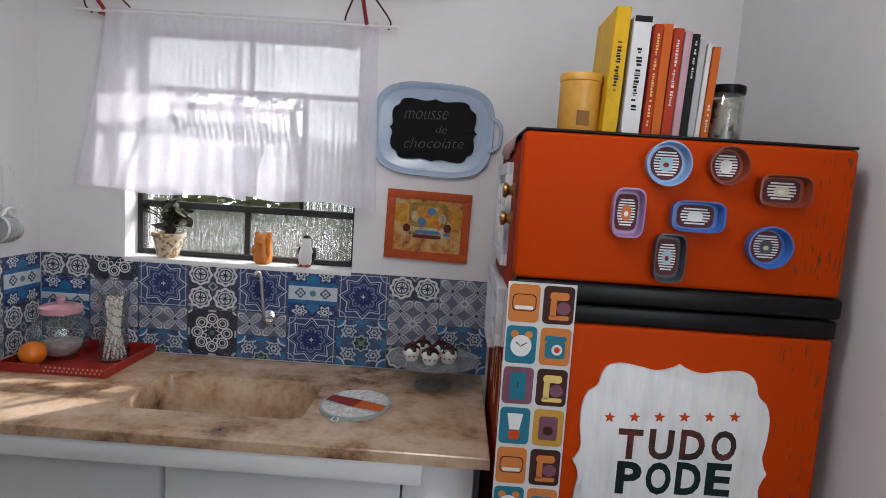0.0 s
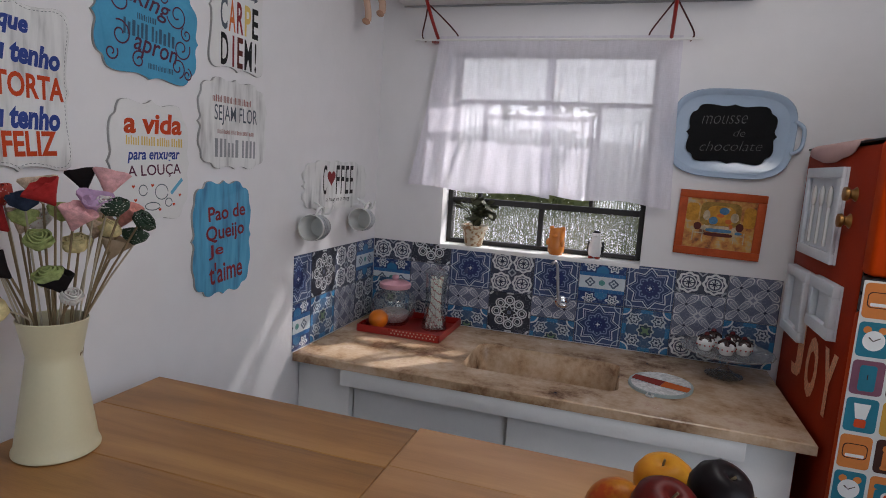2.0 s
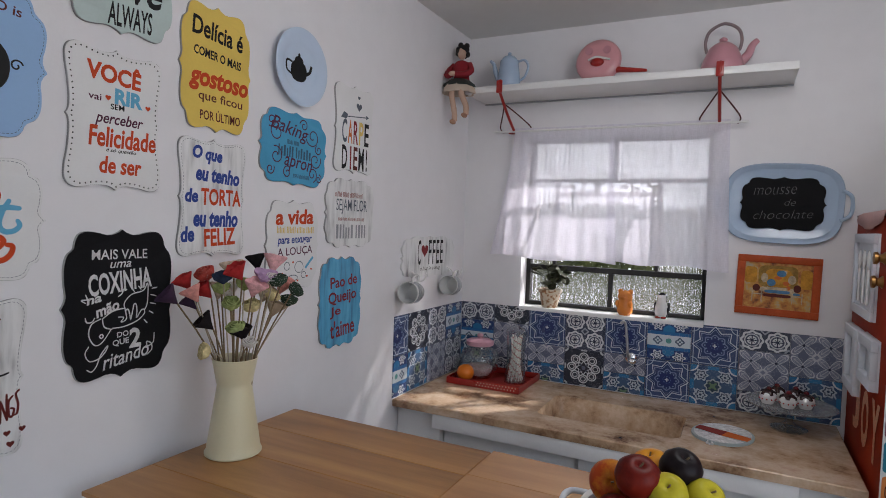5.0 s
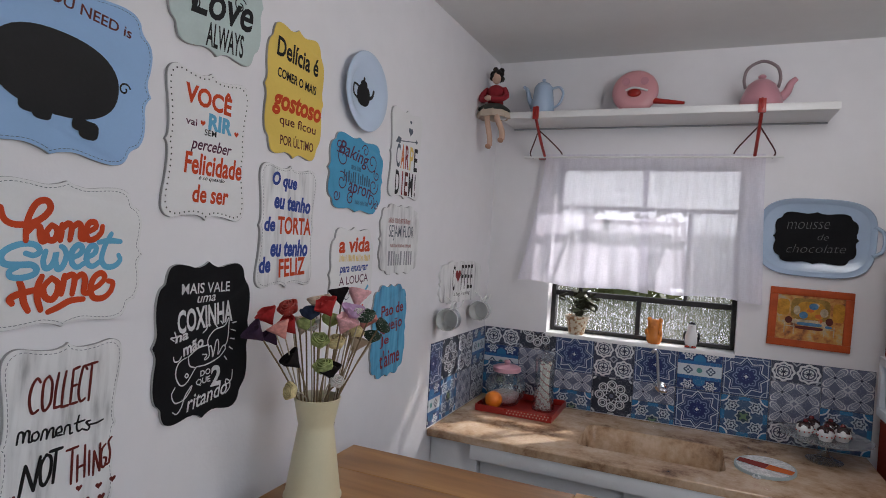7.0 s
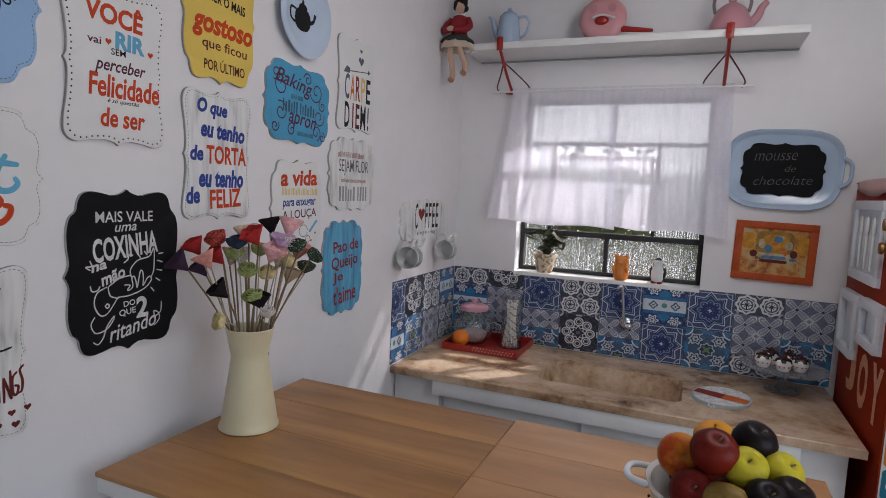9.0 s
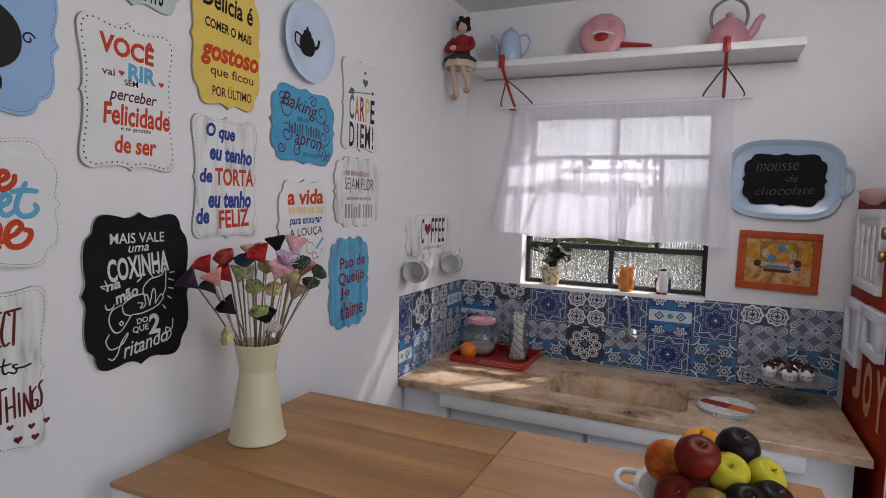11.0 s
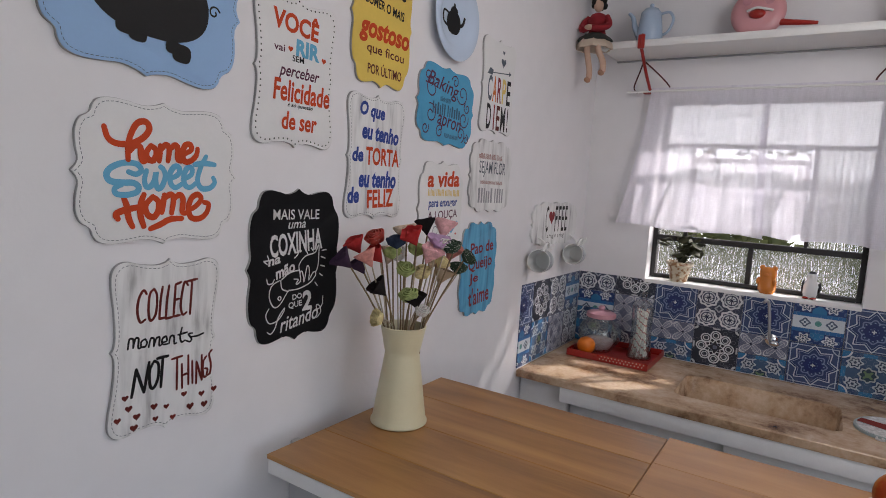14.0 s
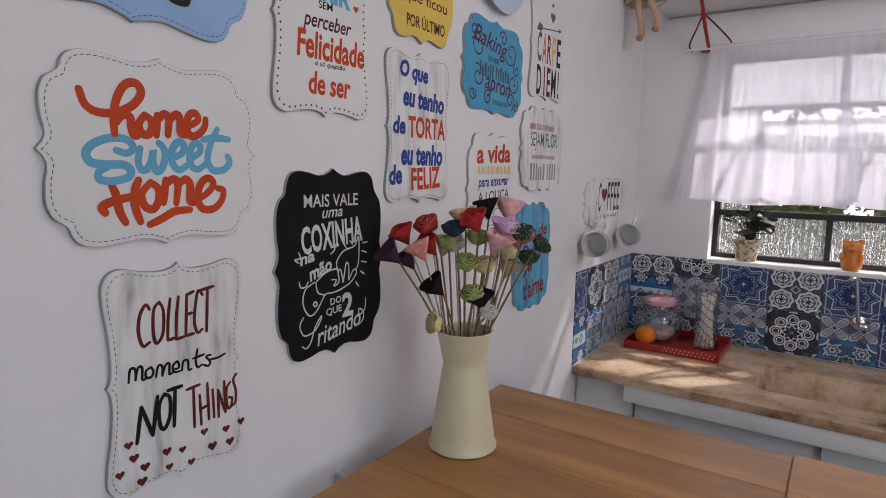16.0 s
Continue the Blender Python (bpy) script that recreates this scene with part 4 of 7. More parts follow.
def brush(points, width, z, bm=None):
    """A painted stroke with round ends, fuller in its middle."""
    own = bm or bmesh.new()
    pts = spline([(*p, 0) for p in points], 6, closed=False)
    n, rows = len(pts), []
    for i, p in enumerate(pts):
        d = (pts[min(i + 1, n - 1)] - pts[max(i - 1, 0)]).normalized()
        w = width / 2 * (0.88 + 0.20 * math.sin(math.pi * i / (n - 1)))
        side = Vector((-d.y, d.x, 0)) * w
        up = z + 0.000007 * i
        rows.append((own.verts.new((*(p + side).xy, up)), own.verts.new((*(p - side).xy, up))))
        if i in (0, n - 1):
            out = -d if i == 0 else d
            arc = [p + out * w * math.sin(a) + side * math.cos(a) for a in [math.pi * k / 8 for k in range(9)]]
            cap = own.faces.new([own.verts.new((*q.xy, up + 0.000003)) for q in arc])
            cap.normal_update()
            if cap.normal.z < 0:
                cap.normal_flip()
    for a, b in zip(rows, rows[1:]):
        own.faces.new((a[1], b[1], b[0], a[0]))
    return own


def script(root, ink, width, *letters, name="letter"):
    """Brush-written letters; each text holds strokes as points in millimetres."""
    for text in letters:
        bm = bmesh.new()
        for k, line in enumerate(text.split(" ", 1)[1].split("|")):
            brush([tuple(float(v) / 1000 for v in q.split(",")) for q in line.split()], width, FACE + 0.0005 * k, bm)
        part(name, bm, INK[ink], root, smooth=None)

# grey slab colour for the thin shadow outline round each board
OUTLINE_SHADE = paint("grey_outline_shade", (0.40, 0.40, 0.40), 0.8, vary=0.3)


def sign(y, z, w, h, shape, mat_, label, tilt=0.0, border=None):
    root = thing("wall_sign", wall_frame(0.0005, y, z, "+x") @ pose(0, 0, 0, 0, 0, tilt), label, "sign", "painted wooden signs on the wall")
    edge = ornate(w, h, shape)
    part("board", slab(edge, 0.0, 0.0068, bevel=0.0012), mat_, root, smooth=40)
    part("rim", slab(ornate(w + 0.0014, h + 0.0014, shape), 0.0, 0.0052), OUTLINE_SHADE, root, "grey outline standing in for edge shadow", smooth=40)
    if border == "dash":
        stitches(root, ornate(w - 0.010, h - 0.010, shape), FACE, int(2.2 * (w + h) / 0.0085), INK["grey"], 0.0042, 0.0009)
    elif border == "dots":
        stitches(root, ornate(w - 0.013, h - 0.013, shape), FACE, int(2.0 * (w + h) / 0.0115), BLACK, wide=0.0014, dots=True)
    return root


def words(root, *rows):
    for text, ink, cx, cy, w, h, bold, shear, turn in rows:
        lettering(text, root, INK[ink], cx, cy, w, h, FACE, bold=bold + 0.014, shear=shear, turn=turn)


# sky-blue sign with a rounded dark silhouette
s = sign(-1.957, 1.785, 0.308, 0.258, BRACKET, SIGN_BLUE, "large sky-blue scalloped sign with a dark rounded shape", -4, "dash")
words(s, ("YOU NEED is", "brown", 0.03, 0.092, 0.15, 0.017, 0.0, 0, -2))
part("silhouette", flat(ellipse(0.094, 0.060, 40, 0.0, -0.012, 2.3), FACE), BLACK, s, "dark painted shape", smooth=None)
for k, (px, py, a, b) in enumerate(((-0.088, -0.002, 0.024, 0.018), (-0.035, -0.066, 0.016, 0.012), (-0.018, -0.073, 0.014, 0.011), (0.038, -0.076, 0.013, 0.010), (0.052, -0.082, 0.016, 0.014))):
    part("silhouette", flat(ellipse(a, b, 16, px, py, 3), FACE + 0.00015 * (k + 1)), BLACK, s, smooth=None)
part("flourish", curl(0.103, -0.002, 0.011, 1.1, 0.3, FACE, 0.003, None), BLACK, s, smooth=None)

s = sign(-1.938, 1.513, 0.2657, 0.2151, BRACKET, SIGN_WHITE, "white scalloped sign with red and blue script words", 0, "dash")
script(s, "red", 0.0092, "h -90,63 -85,48 -73,41 -53,42 -34,52 -24,66 -29,76 -41,74 -50,61 -56,41 -56,19 | -54,31 -46,40 -38,38 -37,27 -34,18 -28,20",
       "o -21,42 -14,37 -13,28 -18,20 -26,22 -28,32 -21,42", "m -6,43 -8,20 | -5,38 2,45 8,40 6,21 | 8,38 17,46 22,41 22,25 28,22", "e 33,33 46,41 44,49 35,47 31,34 35,22 46,24 55,33 57,43")
script(s, "sky", 0.0088, "S -55,1 -44,-2 -36,4 -43,13 -61,14 -79,7 -87,-3 -82,-13 -65,-15 -48,-15 -40,-21 -44,-29 -60,-33 -74,-31 -75,-23 -66,-18", "w -28,4 -31,-10 -28,-20 -21,-19 -15,-9 -13,2 -14,-10 -10,-22 -3,-18 2,-3 -1,7 -6,11",
       "e 8,-7 23,0 26,10 18,13 10,2 11,-13 19,-20 30,-14", "e 32,-7 46,1 48,10 41,13 34,2 35,-14 44,-19 55,-12", "t 73,32 63,13 58,-8 66,-20 81,-19 90,-10 87,-2 | 52,18 69,21 89,20")
script(s, "red", 0.0094, "H -62,-38 -58,-49 -55,-67 -49,-80 | -32,-32 -37,-46 -37,-64 -32,-80 | -71,-68 -74,-62 -67,-57 -52,-53 -35,-50", "o -18,-35 -9,-42 -9,-56 -16,-66 -26,-62 -29,-48 -18,-35",
       "m 1,-32 -3,-59 | 1,-37 10,-31 16,-37 13,-60 | 16,-38 26,-31 32,-39 31,-58 39,-60", "e 43,-56 57,-48 65,-37 58,-30 47,-37 42,-54 48,-68 64,-69 76,-59 79,-46 71,-43", "u -21,-84 -6,-78 11,-70 31,-69")

s = sign(-1.929, 1.241, 0.1835, 0.2771, LABEL, WORN, "white grey-streaked sign with dark words and hearts", -1.5, "dash")
script(s, "wine", 0.0042, "C -38,86 -43,92 -50,80 -52,60 -47,43 -39,46",
       "O -26,93 -33,84 -34,56 -30,43 -22,54 -21,81 -26,93",
       "L -12,95 -15,71 -16,44 | -16,44 -7,45",
       "L -1,96 -4,72 -5,43 | -5,43 5,44",
       "E 10,97 9,69 8,45 | 10,97 19,100 | 9,72 16,73 | 8,45 18,46",
       "C 32,94 26,100 22,83 20,61 24,46 31,49",
       "T 29,100 48,103 | 39,102 38,72 37,45")
script(s, "black", 0.0032, "m -65,3 -63,18 -57,17 -57,4 | -57,4 -54,18 -49,17 -49,3 -44,3",
       "o -38,15 -44,12 -44,4 -38,3 -35,9 -38,15",
       "m -32,1 -29,14 -24,13 -24,1 | -24,1 -20,13 -15,14 -15,1 -11,2",
       "e -9,5 -2,6 -4,14 -10,10 -9,2 -1,1",
       "n 2,1 4,12 10,12 11,0 15,0",
       "t 24,24 21,9 24,0 30,2 | 17,13 33,15",
       "s 43,12 36,11 42,3 39,-2 32,1 | 42,6 53,6 64,9")
script(s, "black", 0.0050, "N -57,-74 -51,-31 | -51,-31 -38,-70 | -38,-70 -31,-23",
       "O -22,-23 -29,-37 -28,-61 -22,-67 -15,-52 -15,-30 -22,-23",
       "T -17,-20 1,-19 | -8,-20 -10,-68")
script(s, "wine", 0.0040, "T 8,-26 26,-24 | 17,-26 18,-79",
       "H 26,-38 28,-79 | 37,-25 39,-75 | 27,-57 37,-55",
       "I 45,-36 47,-75",
       "N 54,-77 53,-39 | 53,-39 64,-73 | 64,-73 62,-29",
       "G 72,-33 66,-42 67,-65 72,-69 75,-57 70,-54",
       "S 82,-24 77,-31 81,-48 80,-64 75,-67")
rnd = random.Random(3)
for spot in "-67,-73 -61,-91 -78,-106 -48,-107 -20,-98 -17,-119 1,-103 -52,-124 32,-90 13,-124 44,-114 65,-97 71,-117 89,-94".split():
    hx, hy = (float(v) / 1000 for v in spot.split(","))
    part("heart", heart(hx, hy, rnd.uniform(0.010, 0.014), FACE), INK["wine"], s, "small dark red painted heart", smooth=None)

s = sign(-1.657, 1.347, 0.2389, 0.3009, BRACKET, CHALKBOARD, "black scalloped sign with white chalk-like lettering", 0)
words(s, ("MAIS VALE", "white", -0.0041, 0.1010, 0.1189, 0.0200, -0.004, 0, 0), ("uma", "white", -0.0036, 0.0800, 0.0455, 0.0125, -0.004, 0.3, 2), ("COXINHA", "white", -0.0021, 0.046, 0.1355, 0.0440, 0.014, 0, 5),
      ("na", "white", -0.0584, 0.0119, 0.031, 0.0131, 0.016, 0.2, 10), ("mão", "white", -0.031, -0.0072, 0.0507, 0.0217, 0.016, 0.2, 16), ("DO", "white", 0.0026, -0.0625, 0.0248, 0.0112, 0.0, 0, 4),
      ("QUE", "white", -0.0016, -0.0790, 0.0352, 0.0140, 0.0, 0, 4), ("2", "white", 0.03, -0.0739, 0.0259, 0.0414, 0.02, 0, 0), ("ritando", "white", 0.010, -0.108, 0.104, 0.030, -0.004, 0.35, 9))
script(s, "white", 0.0024, "drop 50,-19 56,-8 58,12 57,38 47,23 21,17 5,1 7,-15", "arm -39,-25 -18,-13 7,-10", "arm 51,-25 40,-36 24,-43 2,-48 -20,-48", "finger -7,-27 4,-29 -2,-37 4,-37 10,-31 8,-16 13,-13 17,-24 19,-35 22,-23 26,-5 31,-5 33,-19 32,-33 42,-19 49,-17 51,-25", "button -47,-61 -43,-57 -39,-61 -43,-65 -47,-61", "swash -75,24 -72,15 -83,14 -75,8", "swash -75,-21 -72,-30 -62,-30 -57,-23", "swash -8,15 0,21 3,29 10,28", "cuff -44,-26 -63,-35 -68,-56 -57,-76 -42,-74 -23,-50", "cuff -41,-26 -37,-43 -21,-50",
       "ray 65,13 77,9", "ray 64,-5 76,-8", "ray 62,-22 71,-28", "ray 50,-39 57,-47", "ray 68,26 79,27", "ray 36,33 42,26", "ray 21,30 27,22", "swash -68,-78 -75,-91 -66,-107 -46,-104 -33,-91 -30,-82 -44,-98 -52,-118 -62,-128 -71,-123",
       "swash 58,-115 69,-105 67,-92 57,-87 59,-97 72,-90 74,-71", name="chalk_line")

s = sign(-1.673, 1.714, 0.2016, 0.275, LABEL, SIGN_WHITE, "white sign with a dotted border and red and blue words", 0, "dots")
words(s, ("VOCÊ", "red", -0.0047, 0.0920, 0.1137, 0.0440, 0.022, 0, -3), ("vai", "plum", -0.0445, 0.0398, 0.0259, 0.0125, 0, 0, -2), ("RIR", "sky", 0.0259, 0.0470, 0.061, 0.0310, 0.034, 0, -2), ("SEM", "black", 0.0016, 0.0264, 0.029, 0.0114, 0, 0, 0),
      ("perceber", "plum", 0.0067, -0.001, 0.1013, 0.029, 0.002, 0.3, 0), ("Felicidade", "red", 0.0155, -0.0345, 0.1437, 0.0400, 0.014, 0.1, 0), ("é só questão", "black", 0.0109, -0.0605, 0.0641, 0.0095, 0, 0.3, 0), ("de ser", "red", 0.0103, -0.0890, 0.09, 0.0340, 0.014, 0.1, 0))
for px, py in ((-0.018, 0.042), (0.068, 0.036)):
    part("heart", heart(px, py, 0.012, FACE), INK["red"], s, "small red painted heart", smooth=None)

s = sign(-1.429, 1.574, 0.1976, 0.275, LABEL, WORN, "white grey-streaked sign with blue and red words", 0, "dash")
words(s, ("O que", "blue", -0.0196, 0.0982, 0.0858, 0.0395, 0.032, 0.12, -4), ("eu tenho", "blue", 0.0129, 0.0538, 0.1303, 0.0366, 0.032, 0.12, -3), ("de", "blue", -0.0631, 0.0036, 0.0362, 0.0321, 0.030, 0.12, 0), ("TORTA", "red", 0.0233, 0.0026, 0.1199, 0.0403, 0.016, 0.0, 0),
      ("eu tenho", "blue", 0.0088, -0.0481, 0.1324, 0.0403, 0.032, 0.12, 0), ("de", "blue", -0.0729, -0.0853, 0.0372, 0.0363, 0.030, 0.12, 3), ("FELIZ", "red", 0.0207, -0.0915, 0.0941, 0.0416, 0.016, 0, 3))

s = sign(-1.425, 1.874, 0.2078, 0.2895, BRACKET, SIGN_YELLOW, "yellow scalloped sign with black and red words", 0, None)
words(s, ("Delícia é", "black", 0.0026, 0.0848, 0.1489, 0.0430, 0.010, 0, -4), ("COMER O MAIS", "black", 0.0021, 0.0300, 0.1396, 0.0210, 0.012, 0, -4), ("gostoso", "red", 0.0083, -0.0321, 0.1747, 0.0549, 0.026, 0.2, -1),
      ("que ficou", "brown", 0.0124, -0.0690, 0.1313, 0.0270, -0.004, 0, -1), ("POR ÚLTIMO", "brown", 0.0119, -0.1065, 0.1199, 0.0269, 0, 0, 0))

s = sign(-1.664, 2.022, 0.2378, 0.270, BRACKET, SIGN_MINT, "pale green washed sign with black script words", 0, None)
words(s, ("Love", "black", 0.01, -0.035, 0.16, 0.068, 0.006, 0.3, 4), ("ALWAYS", "black", 0.0181, -0.0985, 0.0982, 0.0460, 0.004, 0.2, 2))
part("flourish", curl(0.052, -0.02, 0.018, 1.2, 0.5, FACE, 0.003, None), BLACK, s, "black painted flourish", smooth=None)
part("flourish", curl(-0.06, -0.055, 0.016, 1.1, 2.5, FACE, 0.003, None, -1), BLACK, s, "black painted flourish", smooth=None)

s = sign(-1.149, 1.726, 0.273, 0.2016, BRACKET, SIGN_AQUA, "bright blue scalloped sign with dark scrollwork lettering", -2, None)
words(s, ("Baking", "plum", -0.0240, 0.0480, 0.150, 0.0480, -0.006, 0.3, -6), ("apron", "plum", 0.0150, -0.046, 0.115, 0.0380, -0.004, 0.2, -4))
bars(s, INK["slate"], ((-0.01, 0.016, 0.05, 0.012), (0.0, -0.010, 0.135, 0.030), (0.03, -0.074, 0.07, 0.011)), FACE, 4)
bm = bmesh.new()
for cx, cy, r, a, d in ((-0.075, 0.035, 0.03, 0.8, 1), (-0.075, -0.028, 0.026, 2.0, -1), (0.07, 0.045, 0.03, 3.4, 1), (0.085, -0.02, 0.026, 0.4, -1), (0.075, -0.062, 0.022, 5.0, 1), (-0.03, -0.068, 0.018, 1.0, 1), (0.03, 0.07, 0.018, 3.0, -1), (-0.098, 0.062, 0.018, 4.2, 1), (0.098, 0.012, 0.016, 2.2, 1), (-0.095, -0.066, 0.016, 0.6, -1), (0.104, -0.072, 0.014, 1.5, -1)):
    part("flourish", curl(cx, cy, r, 1.3, a, FACE + 0.0003, 0.0032, None, d), INK["plum"], s, "dark scrollwork line", smooth=None)

s = sign(-0.8717, 1.822, 0.2066, 0.275, LABEL, SIGN_WHITE, "pale sign with multicoloured capital letters and an arrow", 0, None)
for i, (ch, ink) in enumerate(zip("CARPE", ("grey", "orange", "darkred", "yellow", "black"))):
    words(s, (ch, ink, -0.055 + 0.030 * i, -0.008, 0.025, 0.074, 0.006, 0, 0))
for i, (ch, ink) in enumerate(zip("DIEM!", ("black", "darkred", "brown", "black", "black"))):
    words(s, (ch, ink, (-0.052, -0.020, 0.006, 0.038, 0.068)[i], -0.090, (0.027, 0.007, 0.022, 0.030, 0.007)[i], 0.074, 0.006, 0, 0))
bm = stroke([(-0.055, 0.036), (0.066, 0.050)], 0.003, FACE)
flat([(-0.075, 0.030), (-0.045, 0.030), (-0.04, 0.045), (-0.06, 0.05)], FACE, bm)
flat([(0.06, 0.042), (0.075, 0.051), (0.06, 0.058)], FACE, bm)
heart(0.02, 0.076, 0.03, FACE, bm)
heart(0.018, 0.105, 0.014, FACE, bm)
part("drawing", bm, INK["grey"], s, "dark painted arrow and hearts", smooth=None)

s = sign(-1.148, 1.458, 0.2161, 0.2513, BRACKET, SIGN_WHITE, "white sign with coloured words and kitchen doodles", 0, None)
words(s, ("a vida", "red", 0.0052, 0.0796, 0.1561, 0.0431, 0.020, 0.1, 2), ("para enxugar", "blue", 0.0072, 0.0103, 0.1417, 0.023, 0.010, 0.2, 2), ("A LOUÇA", "plum", 0.0088, -0.0181, 0.1448, 0.0276, -0.006, 0, 3))
bars(s, INK["yellow"], ((0.008, 0.043, 0.150, 0.018),), FACE, 8)
bm = stroke(ellipse(0.018, 0.016, 22, 0.025, -0.062), 0.002, FACE)
stroke(ellipse(0.011, 0.011, 18, -0.025, -0.058), 0.002, FACE, bm)
stroke(ellipse(0.010, 0.009, 18, 0.045, -0.085), 0.002, FACE, bm)
stroke(ellipse(0.02, 0.008, 18, 0.0, -0.092), 0.002, FACE, bm)
part("drawing", bm, INK["grey"], s, "small painted kitchenware outlines", smooth=None)
part("drawing", stroke([(0.052, -0.066), (0.085, -0.035)], 0.008, FACE), INK["sky"], s, "small blue painted spatula", smooth=None)
for px, py in ((-0.05, -0.05), (0.0, -0.048), (-0.045, -0.078), (0.06, -0.09), (0.02, -0.10), (0.078, -0.07)):
    part("heart", heart(px, py, 0.008, FACE), INK["red"], s, "small red painted heart", smooth=None)

s = sign(-0.8794, 1.556, 0.2616, 0.2171, SCALLOP, WORN_GREY, "grey washed wooden sign with thin dark lettering", 0, None)
words(s, ("SEJAM FLOR", "grey", 0.004, 0.020, 0.165, 0.0480, -0.012, 0, 0))
bars(s, INK["rosy"], ((-0.010, 0.058, 0.150, 0.016), (0.003, -0.019, 0.140, 0.010)), FACE, 14)
bars(s, INK["mist"], ((0.006, -0.058, 0.165, 0.044),), FACE, 15)

s = sign(-0.9203, 1.276, 0.2171, 0.2844, SCALLOP, AQUA_PLANK, "bright blue planked sign with dark red words", 0, None)
words(s, ("Pao de", "darkred", 0.0129, 0.0657, 0.1396, 0.0357, 0.006, 0, 4), ("Queijo", "darkred", 0.0078, 0.0129, 0.1437, 0.0479, 0.006, 0, 4), ("Je", "darkred", -0.0284, -0.031, 0.0548, 0.0365, 0.006, 0, 4), ("t'aime", "darkred", 0.0103, -0.0827, 0.1261, 0.0543, 0.006, 0, 4))


def mug_rack():
    root = thing("mug_rack_sign", wall_frame(0.0005, -0.334, 1.40, "+x"), "white wooden coffee sign with hooks for mugs", "sign")
    part("board", slab(ornate(0.45, 0.165, SCALLOP), 0, 0.0068, bevel=0.0012), WORN, root, smooth=40)
    for ch, x in zip("CFFEE", (-0.090, -0.002, 0.032, 0.066, 0.100)):
        lettering(ch, root, BLACK, x, 0.018, 0.024, 0.098, FACE, bold=0.006)
    part("heart", heart(-0.046, 0.026, 0.056, FACE), INK["darkred"], root, "dark red heart in the word", smooth=None)
    lettering("a hug in a mug", root, BLACK, 0.005, -0.048, 0.17, 0.020, FACE, shear=0.3)
    for x in (-0.155, 0.155):
        pts = spline([(x, -0.05, 0.005), (x, -0.062, 0.030), (x, -0.085, 0.042), (x, -0.082, 0.066), (x, -0.055, 0.078)], 5, False)
        part("hook", tube(pts, 0.003, 8), WHITE, root, "white metal hook")


mug_rack()


# ---- small materials ----
PORCELAIN = paint("white_porcelain", (0.74, 0.74, 0.73), 0.18, vary=0.05)
MUG_GREY = paint("mug_print", (0.32, 0.34, 0.36), 0.3, vary=0.6, scale=60)
FRAME_WHITE = paint("pale_blue_white_frame_paint", (0.66, 0.70, 0.75), 0.45, vary=0.08)
GLITTER = paint("glittery_orange_lettering", (0.74, 0.33, 0.16), 0.4, metal=0.0, vary=0.6, scale=220)
PENCIL_YELLOW = paint("mustard_tin", (0.66, 0.34, 0.05), 0.4, vary=0.22, scale=14)
BOOK_YELLOW = paint("yellow_book_cover", (0.66, 0.40, 0.015), 0.45, vary=0.25, scale=16)
BOOK_ORANGE = paint("orange_book_cover", (0.56, 0.12, 0.015), 0.5, vary=0.1)
BOOK_RED = paint("red_book_cover", (0.40, 0.04, 0.015), 0.5, vary=0.1)
BOOK_PINK = paint("dusty_pink_book_cover", (0.50, 0.32, 0.37), 0.5, vary=0.1)
BOOK_GREY = paint("grey_book_cover", (0.42, 0.43, 0.44), 0.5, vary=0.1)
PAPER = paint("paper_pages", (0.66, 0.63, 0.55), 0.9, vary=0.12, scale=200)
def two_paint(name, ground, spot, scale=55):
    """Glaze with irregular spots of a second colour."""
    m, t, b = start(name)
    t.links.new(ramp(t, noise_of(t, scale, 5), (0.50, ground), (0.60, spot)), b.inputs["Base Color"])
    b.inputs["Roughness"].default_value = 0.5
    return m


TERRACOTTA = two_paint("mottled_cream_pot", (0.62, 0.55, 0.42), (0.30, 0.15, 0.06))
SOIL = paint("potting_soil", (0.035, 0.025, 0.018), 0.95, vary=0.4)
LEAF = paint("dark_leaf", (0.060, 0.062, 0.036), 0.5, vary=0.45, scale=20)
ORANGE_TOY = paint("orange_glazed_ceramic", (0.62, 0.20, 0.03), 0.25, vary=0.1)
TEAL = paint("teal_print", (0.025, 0.17, 0.24), 0.6, vary=0.12)
ORANGE_PRINT = paint("orange_print", (0.60, 0.20, 0.05), 0.6, vary=0.12)
BROWN_PRINT = paint("dark_brown_print", (0.055, 0.022, 0.018), 0.6, vary=0.2)
MUSTARD_PRINT = paint("mustard_print", (0.55, 0.30, 0.05), 0.6, vary=0.1)
MAUVE_PRINT = paint("mauve_print", (0.20, 0.08, 0.12), 0.6, vary=0.15)
PINK_LID = paint("pink_jar_lid", (0.62, 0.33, 0.39), 0.4, vary=0.08)


# ---- mugs on the rack ----
def mug():
    root = thing("mug", pose(0, 0, 0), "white printed porcelain mug hanging from a hook", "mug", "mugs on the rack")
    part("cup", lathe([(0, 0.004), (0.030, 0.0), (0.034, 0.004), (0.039, 0.03), (0.0405, 0.09), (0.0385, 0.091), (0.036, 0.03), (0.030, 0.008), (0, 0.007)], 32), PORCELAIN, root, smooth=50)
    part("print", lathe([(0.0393, 0.028), (0.0402, 0.030), (0.0411, 0.078), (0.0404, 0.080)], 32), MUG_GREY, root, "grey printed motif")
    pts = spline([(0.038, 0, 0.076), (0.058, 0, 0.074), (0.066, 0, 0.05), (0.056, 0, 0.024), (0.037, 0, 0.02)], 6, False)
    part("handle", tube(pts, 0.0048, 8), PORCELAIN, root, smooth=80)
    return root


